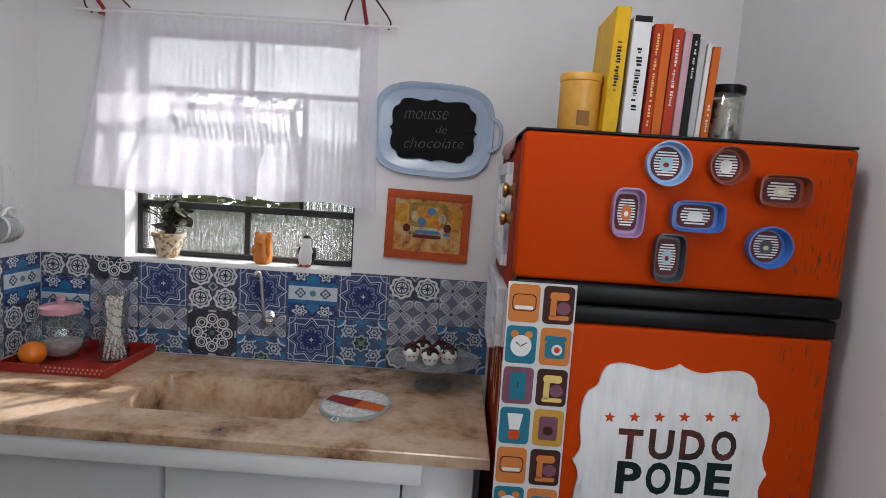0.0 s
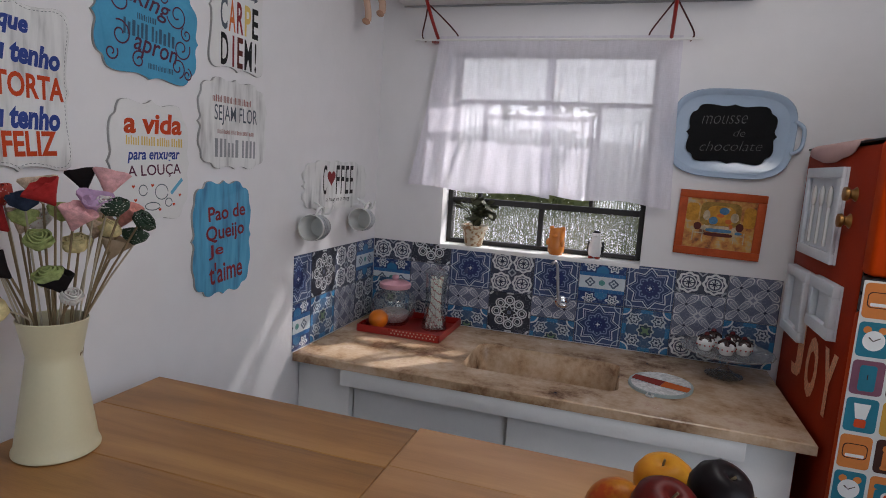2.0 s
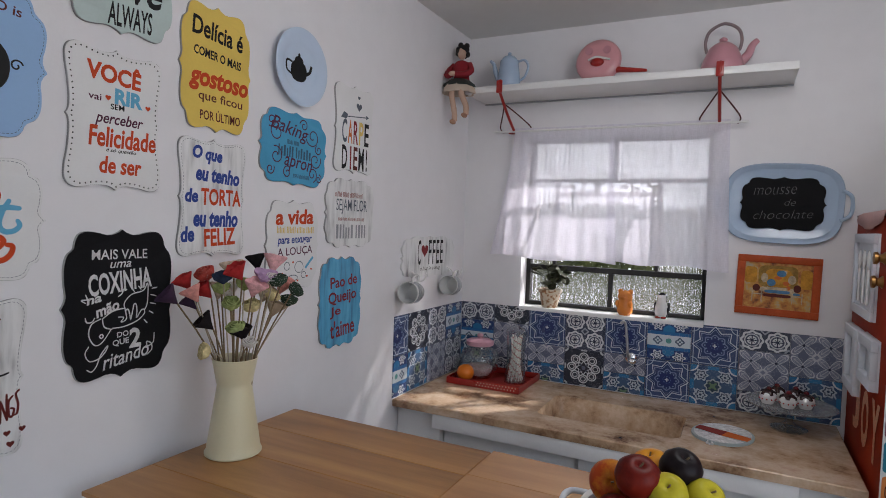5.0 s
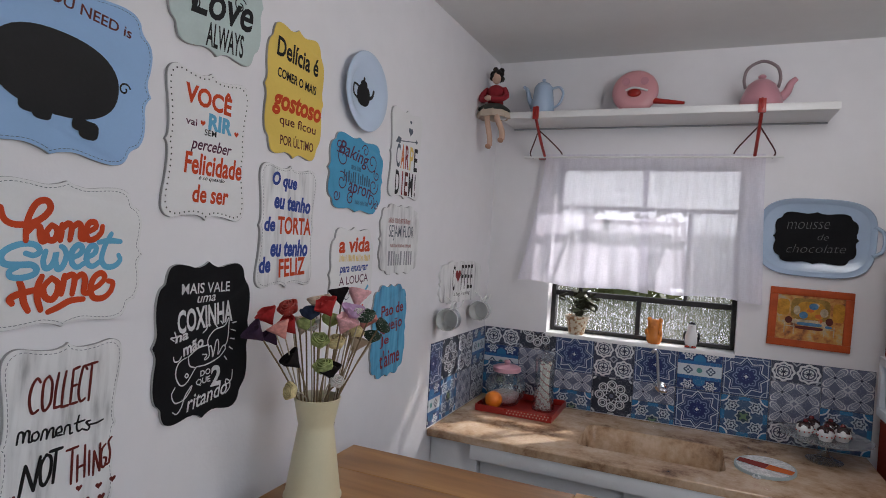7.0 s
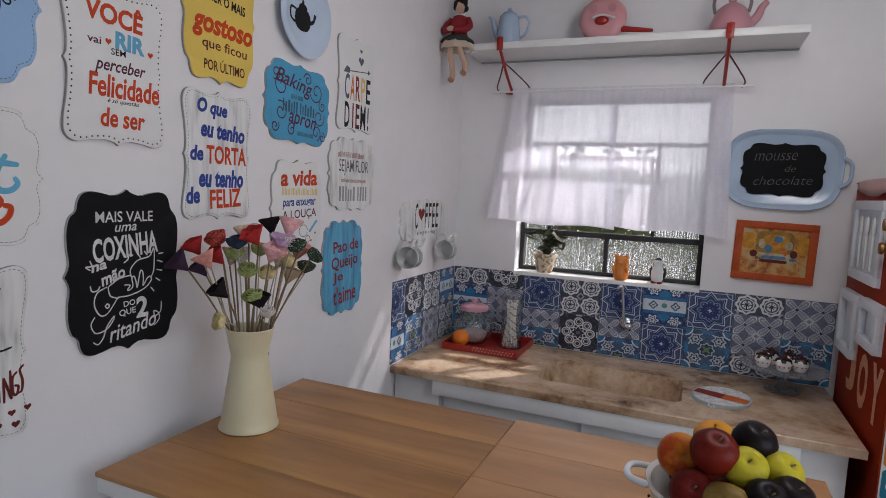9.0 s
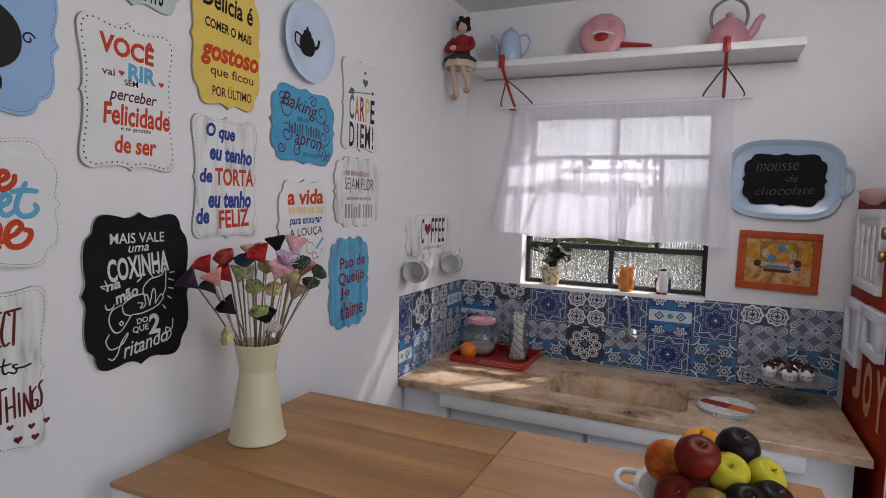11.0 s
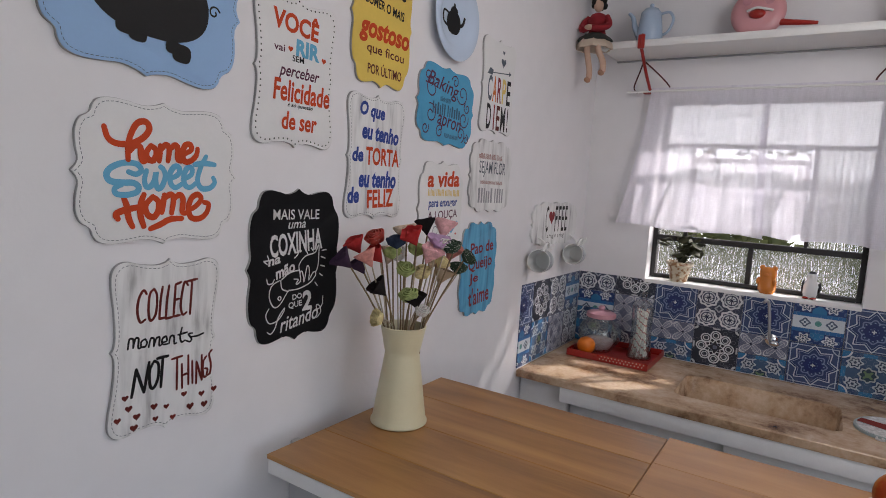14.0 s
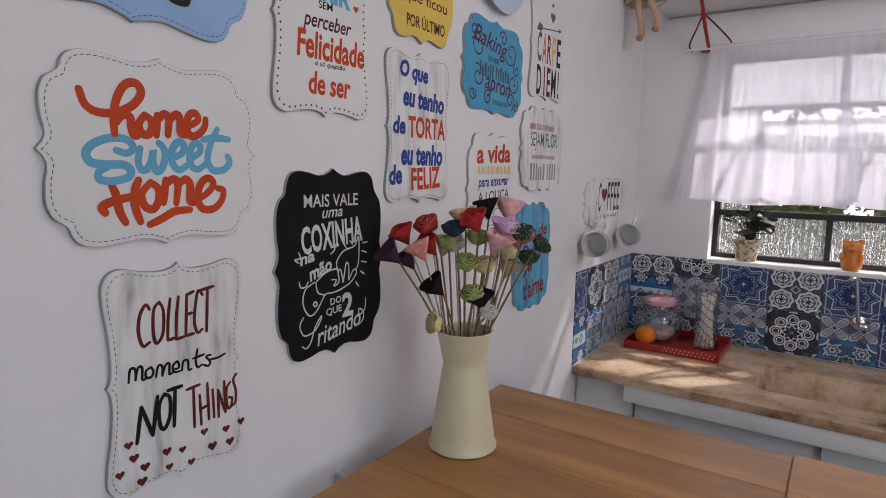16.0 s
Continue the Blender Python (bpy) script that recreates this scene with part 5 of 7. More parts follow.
first = mug()
hang = Matrix.LocRotScale((0.050, -0.545, 1.276), (Vector((0.17, -0.98, 0.06))).to_track_quat("Z", "Y"), None) @ pose(0, 0, -0.045, 0, 0, 75)
first.matrix_basis = hang
copy_thing(first, Matrix.LocRotScale((0.050, -0.215, 1.278), (Vector((0.15, -0.98, 0.08))).to_track_quat("Z", "Y"), None) @ pose(0, 0, -0.045, 0, 0, 70))


# ---- plate, tray and picture ----
def wall_plate():
    root = thing("wall_plate", wall_frame(0.001, -1.143, 1.951, "+x") @ Matrix.Scale(0.965, 4), "pale blue porcelain plate with a black teapot silhouette", "plate")
    part("dish", lathe([(0, 0.004), (0.062, 0.004), (0.070, 0.008), (0.106, 0.020), (0.110, 0.022), (0.108, 0.0235), (0.070, 0.0125), (0.062, 0.008), (0, 0.008)], 48), PLATE_BLUE, root, smooth=60)
    bm = flat(ellipse(0.034, 0.030, 30, -0.002, -0.010, 2.4), 0.0086)
    flat(ellipse(0.018, 0.012, 20, -0.002, 0.020), 0.0087, bm)
    flat(ellipse(0.005, 0.007, 12, -0.002, 0.034), 0.0088, bm)
    stroke(spline([(0.025, -0.014, 0), (0.044, -0.004, 0), (0.052, 0.016, 0)], 5, False), 0.010, 0.0089, bm)
    stroke(spline([(-0.030, 0.010, 0), (-0.052, 0.012, 0), (-0.052, -0.014, 0), (-0.030, -0.024, 0)], 5, False), 0.006, 0.0089, bm)
    part("silhouette", bm, BLACK, root, "black teapot silhouette", smooth=None)


wall_plate()


def chalk_tray():
    root = thing("wall_tray", wall_frame(1.248, -0.001, 1.647, "-y") @ pose(0, 0, 0, 0, 0, -1.5), "pale blue enamel tray with a small chalkboard", "tray")
    bm, rings = bmesh.new(), []
    for k, z in ((0.86, 0.004), (0.88, 0.006), (0.93, 0.016), (0.985, 0.019), (1.0, 0.015), (0.985, 0.010), (0.92, 0.0)):
        rings.append([bm.verts.new((p[0], p[1], z)) for p in ellipse(0.187 - 0.143 * (1 - k), 0.143 * k, 64, 0, 0, 3.4)])
    for a, b in zip(rings, rings[1:]):
        ring_between(bm, a, b)
    bm.faces.new(rings[0])
    bm.faces.new(rings[-1][::-1])
    bmesh.ops.recalc_face_normals(bm, faces=bm.faces)
    part("dish", bm, SKY_BLUE, root, smooth=60)
    for s in (-1, 1):
        pts = spline([(s * 0.176, 0.052, 0.016), (s * 0.203, 0.034, 0.014), (s * 0.209, 0, 0.013), (s * 0.203, -0.034, 0.014), (s * 0.176, -0.052, 0.016)], 6, False)
        part("handle", tube(pts, 0.0065, 8), SKY_BLUE, root, smooth=80)
    board = part("chalkboard", slab(ornate(0.270, 0.190, BRACKET), 0.0062, 0.0100, bevel=0.0008), CHALKBOARD, root, "black scalloped chalkboard", smooth=40)
    for text, x, y, w, h, turn in (("mousse", -0.025, 0.045, 0.135, 0.026, 4), ("de", 0.025, 0.006, 0.034, 0.024, 0), ("chocolate", 0.005, -0.038, 0.185, 0.030, 4)):
        lettering(text, board, INK["chalk"], x, y, w, h, 0.0104, bold=-0.020, shear=0.3, turn=turn)


chalk_tray()


def wall_picture():
    root = thing("wall_picture", wall_frame(1.249, -0.0005, 1.351, "-y") @ pose(0, 0, 0, 0, 0, -1.2), "red-framed picture in orange and yellow tones", "picture")
    w, h, f = 0.264, 0.216, 0.026
    rim = paint("worn_red_frame", (0.46, 0.085, 0.025), 0.5, vary=0.25, scale=22)
    for lo, hi in (((-w / 2, -h / 2, 0), (w / 2, -h / 2 + f, 0.013)), ((-w / 2, h / 2 - f, 0), (w / 2, h / 2, 0.013)), ((-w / 2, -h / 2 + f, 0), (-w / 2 + f, h / 2 - f, 0.013)), ((w / 2 - f, -h / 2 + f, 0), (w / 2, h / 2 - f, 0.013))):
        part("frame_bar", box(lo, hi, 0.002), rim, root)
    m, t, b = start("warm_patterned_print")
    a, c = noise_of(t, 26, 4), noise_of(t, 60, 3)
    t.links.new(ramp(t, a * 0.6 + c * 0.4, (0.36, (0.16, 0.05, 0.015)), (0.46, (0.46, 0.17, 0.03)), (0.55, (0.55, 0.30, 0.06)), (0.64, (0.42, 0.36, 0.24))), b.inputs["Base Color"])
    b.inputs["Roughness"].default_value = 0.45
    part("print", box((-w / 2 + f, -h / 2 + f, 0.001), (w / 2 - f, h / 2 - f, 0.006)), m, root, "print of plain warm-coloured shapes", smooth=None)
    z = 0.0064
    olive, pale = paint("olive_print", (0.32, 0.19, 0.045), 0.5, vary=0.5, scale=50), paint("pale_print", (0.50, 0.40, 0.27), 0.5, vary=0.5, scale=60)
    blue, gold = paint("blue_print", (0.09, 0.22, 0.38), 0.5, vary=0.4, scale=70), paint("gold_print", (0.56, 0.27, 0.035), 0.5, vary=0.45, scale=40)
    shapes = ((olive, [ellipse(0.062, 0.040, 24, 0.0, 0.034, 5)]), (gold, [ellipse(0.044, 0.033, 24, 0.002, 0.030, 3), ellipse(0.020, 0.030, 16, -0.086, 0.036, 4), ellipse(0.018, 0.034, 16, 0.088, 0.030, 4)]),
              (pale, [ellipse(0.011, 0.017, 14, -0.042, 0.028), ellipse(0.013, 0.016, 14, 0.044, 0.026), ellipse(0.012, 0.007, 12, 0.016, 0.052), ellipse(0.060, 0.010, 24, 0.002, -0.014, 3)]),
              (blue, [ellipse(0.015, 0.012, 16, 0.010, 0.046), ellipse(0.014, 0.013, 16, -0.020, 0.012), ellipse(0.040, 0.006, 20, 0.0, -0.020, 4), ellipse(0.012, 0.005, 12, 0.060, -0.024)]),
              (INK["brown"], [ellipse(0.012, 0.013, 14, -0.066, -0.010), ellipse(0.012, 0.014, 14, 0.062, -0.004), ellipse(0.044, 0.006, 20, 0.0, -0.034, 4)]),
              (INK["orange"], [ellipse(0.010, 0.008, 12, 0.026, 0.012), ellipse(0.012, 0.006, 12, 0.0, 0.030), ellipse(0.007, 0.008, 12, 0.034, -0.004)]),
              (pale, [ellipse(0.018, 0.0022, 12, sx * 0.062, -0.032, 5) for sx in (-1, 1)] + [ellipse(0.0018, 0.020, 10, sx * x, -0.040, 5) for sx in (-1, 1) for x in (0.048, 0.078)] + [ellipse(0.002, 0.006, 8, 0.015 * k, -0.008) for k in (-3, -2, 0, 1, 2)]))
    for i, (mat_, outs) in enumerate(shapes):
        for o in outs:
            part("painted_shape", flat(o, z + 0.0002 * i), mat_, root, smooth=None)


wall_picture()


# ---- shelf over the window ----
def shelf():
    root = thing("wall_shelf", pose(0, 0, 0), "white wooden shelf on red metal brackets", "shelf")
    part("board", box((0.085, -0.222, 2.069), (1.264, -0.001, 2.095), 0.002), WHITE, root)
    # shadow line at the board's lower back edge, made as a strip
    part("batten", box((0.085, -0.012, 2.063), (1.264, -0.001, 2.0685), 0.001, 1), GAP_SHADE, root, "thin grey strip for the gap shadow under the board")
    for x in (0.238, 1.033):
        br = thing("bracket", pose(x, 0, 0), "", "")
        br.parent = root
        bar = spline([(0, -0.220, 2.112), (0, -0.229, 2.104), (0, -0.228, 2.075), (0, -0.195, 2.045), (0, -0.115, 1.985), (0, -0.035, 1.937)], 5, False)
        part("strap", tube(bar, 0.0062, 8), RED, br, "red painted metal strap", smooth=60)
        part("clip", box((-0.012, -0.234, 2.062), (0.012, -0.226, 2.112), 0.002), RED, br)
        part("foot", box((-0.030, -0.030, 1.932), (0.030, -0.002, 1.939), 0.002), RED, br)
        for s in (-1, 1):
            wire = spline([(0, -0.170, 2.030), (s * 0.032, -0.10, 2.0), (s * 0.066, -0.035, 1.962), (s * 0.066, -0.016, 1.946), (s * 0.060, -0.006, 1.940)], 5, False)
            part("wire", tube(wire, 0.0028, 6), paint("dark_red_wire", (0.10, 0.03, 0.03), 0.5), br, "dark thin wire stay", smooth=80)


shelf()


def cloth_doll():
    m, t, b = start("doll_cloth")
    att = t.nodes.new("ShaderNodeVertexColor")
    att.layer_name = "tint"
    t.links.new(att.outputs[0], b.inputs["Base Color"])
    b.inputs["Roughness"].default_value = 0.9
    bm = bmesh.new()
    lay = bm.loops.layers.float_color.new("tint")

    def add(make, colour):
        n = len(bm.faces)
        make()
        bm.faces.ensure_lookup_table()
        for f in bm.faces[n:]:
            for lp in f.loops:
                lp[lay] = (*colour, 1)
    red, skin, dark, cream, black = (0.26, 0.012, 0.02), (0.55, 0.37, 0.28), (0.03, 0.035, 0.03), (0.55, 0.45, 0.36), (0.012, 0.009, 0.008)
    add(lambda: lathe([(0, 0.0), (0.036, 0.002), (0.034, 0.03), (0.03, 0.055), (0.038, 0.085), (0.026, 0.105), (0.012, 0.112), (0, 0.113)], 18, bm, (0.066, -0.205, 2.099)), red)
    add(lambda: ball(0.021, (0.066, -0.207, 2.240), (0.9, 0.95, 1.15), bm, 16, 12), skin)
    rnd = random.Random(2)
    for i in range(16):
        a = rnd.uniform(0, 6.28)
        p = (0.066 + 0.020 * math.cos(a), -0.200 + 0.016 * math.sin(a), 2.256 + rnd.uniform(-0.02, 0.016))
        add(lambda: ball(0.012, p, (1, 1, 1), bm, 8, 6), black)
    add(lambda: tube(spline([(0.032, -0.205, 2.195), (0.012, -0.225, 2.165), (0.028, -0.262, 2.140), (0.055, -0.275, 2.140)], 5, False), [0.012] * 16, 8, bm), red)
    add(lambda: tube(spline([(0.100, -0.205, 2.195), (0.118, -0.225, 2.160), (0.100, -0.262, 2.140), (0.070, -0.277, 2.140)], 5, False), [0.012] * 16, 8, bm), red)
    add(lambda: ball(0.013, (0.060, -0.280, 2.142), (1.3, 1, 0.8), bm, 10, 8), skin)
    add(lambda: lathe([(0, 0.026), (0.036, 0.024), (0.058, 0.008), (0.064, -0.004), (0.0, 0.0)], 20, bm, (0.072, -0.235, 2.100), lambda a, z: 0.08 * math.sin(7 * a)), dark)
    add(lambda: lathe([(0.050, 0.004), (0.062, -0.010), (0.066, -0.030), (0.058, -0.030), (0.05, -0.006)], 24, bm, (0.072, -0.240, 2.098), lambda a, z: 0.09 * math.sin(8 * a)), cream)
    for x0, x1, up in ((0.062, 0.076, 0.0), (0.104, 0.126, 0.024)):
        add(lambda: tube(spline([(x0, -0.262, 2.090), (x0, -0.285, 2.060), (x1, -0.282, 1.985 + up), (x1, -0.280, 1.950 + up)], 5, False), 0.0115, 8, bm), skin)
        add(lambda: ball(0.013, (x1, -0.294, 1.945 + up), (0.8, 1.7, 0.75), bm, 10, 8), (0.40, 0.22, 0.14))
    doll = link("cloth_doll", bm, m, 60)
    doll.location = (-0.008, 0, 0)
    tagged(doll, "dark-haired cloth doll in a red jacket seated on the shelf", "doll")


cloth_doll()


def shelf_pitcher():
    root = thing("enamel_pitcher", pose(0.238, -0.130, 2.0985), "pale blue enamel coffee pot on the shelf", "pitcher")
    part("body", lathe([(0, 0), (0.046, 0.0), (0.049, 0.004), (0.044, 0.06), (0.037, 0.115), (0.034, 0.118), (0.024, 0.130), (0.008, 0.137), (0, 0.138)], 32), SKY_BLUE, root, smooth=50)
    part("knob", ball(0.008, (0, 0, 0.143), (1, 1, 0.9)), SKY_BLUE, root, smooth=80)
    part("spout", tube(spline([(-0.040, 0, 0.035), (-0.058, 0, 0.07), (-0.068, 0, 0.105), (-0.084, 0, 0.122)], 5, False), [0.013 - 0.0005 * i for i in range(16)], 10), SKY_BLUE, root, smooth=80)
    part("handle", tube(spline([(0.036, 0, 0.108), (0.066, 0, 0.112), (0.082, 0, 0.085), (0.068, 0, 0.045), (0.044, 0, 0.03)], 6, False), 0.005, 8), SKY_BLUE, root, smooth=80)


shelf_pitcher()


def pink_pan():
    root = thing("round_pan", Matrix.LocRotScale((0.598, -0.115, 2.1845), Euler((radians(82), 0, 0)), (1.09, 1.09, 1.05)), "round pink pan with a red handle and rosy trim", "pan")
    part("dish", lathe([(0, 0.012), (0.050, 0.014), (0.072, 0.008), (0.080, -0.004), (0.078, -0.016), (0.066, -0.024), (0, -0.026)], 40), PINK, root, smooth=60)
    part("knob", ball(0.02, (0, -0.012, 0.016), (1.2, 0.75, 0.6)), RED, root, "red oval knob", smooth=80)
    for s in (-1, 1):
        part("trim", lathe([(0, 0.004), (0.014, 0.002), (0.014, -0.002), (0, -0.002)], 16, at=(s * 0.032, 0.032, 0.014)), ROSE, root, "rosy round trim")
    # the pan's curved highlight, modelled as a white band
    part("gloss_band", tube(spline([(-0.03, -0.004, 0.022), (0.0, 0.004, 0.026), (0.045, -0.006, 0.018)], 5, False), 0.004, 6), PORCELAIN, root, "white band painted as a highlight", smooth=80)
    part("handle", tube(spline([(0.062, -0.034, -0.008), (0.10, -0.040, -0.006), (0.168, -0.050, 0.0)], 5, False), [0.012, 0.012, 0.011, 0.010, 0.010, 0.009, 0.009, 0.008, 0.007, 0.006, 0.005], 8), RED, root, "red pan handle", smooth=80)


pink_pan()


def teapot():
    root = thing("kettle", pose(1.035, -0.120, 2.0985), "dusty pink enamel kettle with a hoop handle", "kettle")
    part("body", lathe([(0, 0), (0.070, 0), (0.074, 0.006), (0.064, 0.045), (0.046, 0.085), (0.034, 0.096), (0.022, 0.104), (0, 0.106)], 36), ROSE, root, smooth=50)
    part("knob", lathe([(0.006, 0), (0.012, 0.006), (0.014, 0.012), (0.008, 0.018), (0, 0.019)], 16, at=(0, 0, 0.105)), ROSE, root, smooth=60)
    part("spout", tube(spline([(0.052, 0, 0.030), (0.078, 0, 0.055), (0.092, 0, 0.088), (0.108, 0, 0.104)], 5, False), [0.018 - 0.0006 * i for i in range(16)], 12), ROSE, root, smooth=80)
    arch = [(-0.052, 0, 0.075), (-0.058, 0, 0.11), (-0.045, 0, 0.150), (0.0, 0, 0.172), (0.045, 0, 0.150), (0.058, 0, 0.11), (0.052, 0, 0.075)]
    part("handle", tube(spline(arch, 6, False), 0.0055, 10), paint("grey_rose_handle", (0.22, 0.16, 0.17), 0.4), root, "grey hoop handle", smooth=80)


teapot()


# ---- on the window sill ----
def potted_plant():
    root = thing("potted_plant", pose(0.402, 0.035, 1.1905), "small leafy plant in a speckled cream pot", "plant")
    part("pot", lathe([(0, 0), (0.030, 0), (0.033, 0.003), (0.046, 0.066), (0.052, 0.068), (0.052, 0.080), (0.047, 0.081), (0.044, 0.072), (0, 0.070)], 28), TERRACOTTA, root, smooth=45)
    part("soil", lathe([(0, 0.074), (0.0435, 0.073)], 20), SOIL, root)
    rnd = random.Random(11)
    for i in range(30):
        a, up, far = rnd.uniform(-1.1, 1.5) if i > 9 else rnd.uniform(0, 6.28), rnd.uniform(0.03, 0.115), rnd.uniform(0.02, 0.085)
        tip = Vector((far * math.cos(a), -abs(far * math.sin(a)) * 0.6, 0.075 + up))
        part("stem", tube(spline([(0, 0, 0.07), (tip.x * 0.4, tip.y * 0.4, 0.075 + up * 0.7), tuple(tip)], 4, False), 0.0018, 5), LEAF, root, smooth=80)
        size, bm = rnd.uniform(0.020, 0.033), bmesh.new()
        m = Matrix.LocRotScale(tip, Euler((rnd.uniform(-0.7, 0.7), rnd.uniform(-0.8, 0.8), rnd.uniform(0, 6.28))), None)
        rows = []
        for k in range(6):
            u = k / 5
            w = size * 0.62 * math.sin(math.pi * min(1, u * 0.93 + 0.05)) ** 0.8
            rows.append([bm.verts.new(m @ Vector((u * size * 1.7 - 0.006, s * w, -0.25 * abs(s) * w - 0.4 * size * u * u))) for s in (-1, 0, 1)])
        for p, q in zip(rows, rows[1:]):
            for k in range(2):
                bm.faces.new((p[k], p[k + 1], q[k + 1], q[k]))
        part("leaf", bm, LEAF, root, smooth=80)


potted_plant()


def figurine_bear():
    bm = lathe([(0, 0), (0.022, 0.0), (0.030, 0.012), (0.031, 0.03), (0.026, 0.05), (0.028, 0.066), (0.028, 0.082), (0.02, 0.096), (0, 0.10)], 24)
    for s in (-1, 1):
        ball(0.010, (s * 0.021, 0, 0.095), (1, 0.7, 1), bm, 12, 8)
        ball(0.010, (s * 0.027, -0.012, 0.045), (0.8, 1, 1.4), bm, 12, 8)
    ball(0.010, (0, -0.026, 0.072), (1.1, 0.7, 0.8), bm, 12, 8)
    ob = tagged(link("bear_figurine", bm, ORANGE_TOY, 60), "small orange glazed bear figurine on the sill", "figurine")
    ob.matrix_basis = pose(0.718, 0.028, 1.1905, 0, 0, -12)


figurine_bear()


def figurine_penguin():
    m, t, b = start("black_and_white_glaze")
    att = t.nodes.new("ShaderNodeVertexColor")
    att.layer_name = "tint"
    t.links.new(att.outputs[0], b.inputs["Base Color"])
    b.inputs["Roughness"].default_value = 0.25
    bm = lathe([(0, 0.006), (0.022, 0.006), (0.027, 0.02), (0.026, 0.045), (0.017, 0.066), (0.0165, 0.078), (0.015, 0.092), (0.007, 0.1), (0, 0.101)], 24)
    for s in (-1, 1):
        ball(0.011, (s * 0.026, 0.0, 0.042), (0.5, 0.8, 2.0), bm, 10, 8)
        ball(0.012, (s * 0.012, -0.016, 0.004), (0.9, 1.3, 0.4), bm, 10, 6)
    ball(0.006, (0, -0.018, 0.082), (0.8, 1.5, 0.6), bm, 8, 6)
    lay = bm.loops.layers.float_color.new("tint")
    for f in bm.faces:
        c = f.calc_center_median()
        front = c.y < -0.004 and abs(c.x) < 0.021 and 0.009 < c.z < 0.09
        col = (0.30, 0.03, 0.02) if c.z < 0.009 else ((0.72, 0.72, 0.72) if front else (0.012, 0.012, 0.014))
        for lp in f.loops:
            lp[lay] = (*col, 1)
    ob = tagged(link("penguin_figurine", bm, m, 60), "small black and white penguin figurine on the sill", "figurine")
    ob.matrix_basis = pose(0.858, 0.04, 1.1905, 0, 0, -8)


figurine_penguin()


# ---- on the worktop ----
def serving_tray():
    root = thing("serving_tray", pose(0.228, -0.140, 0.881), "red perforated metal serving tray on the worktop", "tray")
    w, d, h = 0.308, 0.262, 0.027
    part("base", box((-w / 2, -d / 2, 0), (w / 2, d / 2, 0.003), 0.001), RED, root)
    for lo, hi in (((-w / 2, -d / 2 - 0.003, 0.0), (w / 2, -d / 2, h)), ((-w / 2, d / 2, 0.0), (w / 2, d / 2 + 0.003, h)), ((-w / 2 - 0.003, -d / 2 - 0.003, 0), (-w / 2, d / 2 + 0.003, h)), ((w / 2, -d / 2 - 0.003, 0), (w / 2 + 0.003, d / 2 + 0.003, h))):
        part("side", box(lo, hi, 0.001, 1), RED, root)
    bm = bmesh.new()
    for row in range(2):
        for i in range(9, 22):
            flat(ellipse(0.0028, 0.0028, 8, -w / 2 + 0.012 + i * 0.0133 + row * 0.006, 0.011 + row * 0.010), 0, bm)
    holes = part("perforation", bm, paint("pale_perforations", (0.60, 0.42, 0.36), 0.6), root, "pale round perforations", smooth=None)
    holes.matrix_basis = wall_frame(0, -d / 2 - 0.0034, 0, "-y")


serving_tray()


def candy_jar():
    root = thing("candy_jar", pose(0.150, -0.120, 0.8845) @ Matrix.Diagonal((1.10, 1.10, 1.06, 1)), "round glass cookie jar with a pink lid", "jar")
    part("glass", lathe([(0, 0), (0.044, 0), (0.048, 0.004), (0.072, 0.040), (0.079, 0.074), (0.068, 0.106), (0.044, 0.122), (0.044, 0.132), (0.041, 0.132), (0.041, 0.120), (0.065, 0.104), (0.076, 0.074), (0.069, 0.041), (0.046, 0.008), (0, 0.006)], 40), CLEAR, root, "clear round glass body", smooth=60)
    part("lid", lathe([(0, 0.130), (0.051, 0.130), (0.054, 0.134), (0.053, 0.147), (0.042, 0.153), (0.012, 0.156), (0.009, 0.160), (0.013, 0.168), (0.009, 0.175), (0, 0.176)], 32), PINK_LID, root, "pink lid with a knob", smooth=45)
    part("sweets", lathe([(0, 0.009), (0.038, 0.010), (0.052, 0.035), (0.050, 0.045), (0.03, 0.052), (0, 0.05)], 24, wob=lambda a, z: 0.05 * math.sin(9 * a + z * 200)), paint("pale_sweets", (0.55, 0.50, 0.50), 0.6, vary=0.4, scale=70), root, "pale sweets in the jar", smooth=50)


candy_jar()


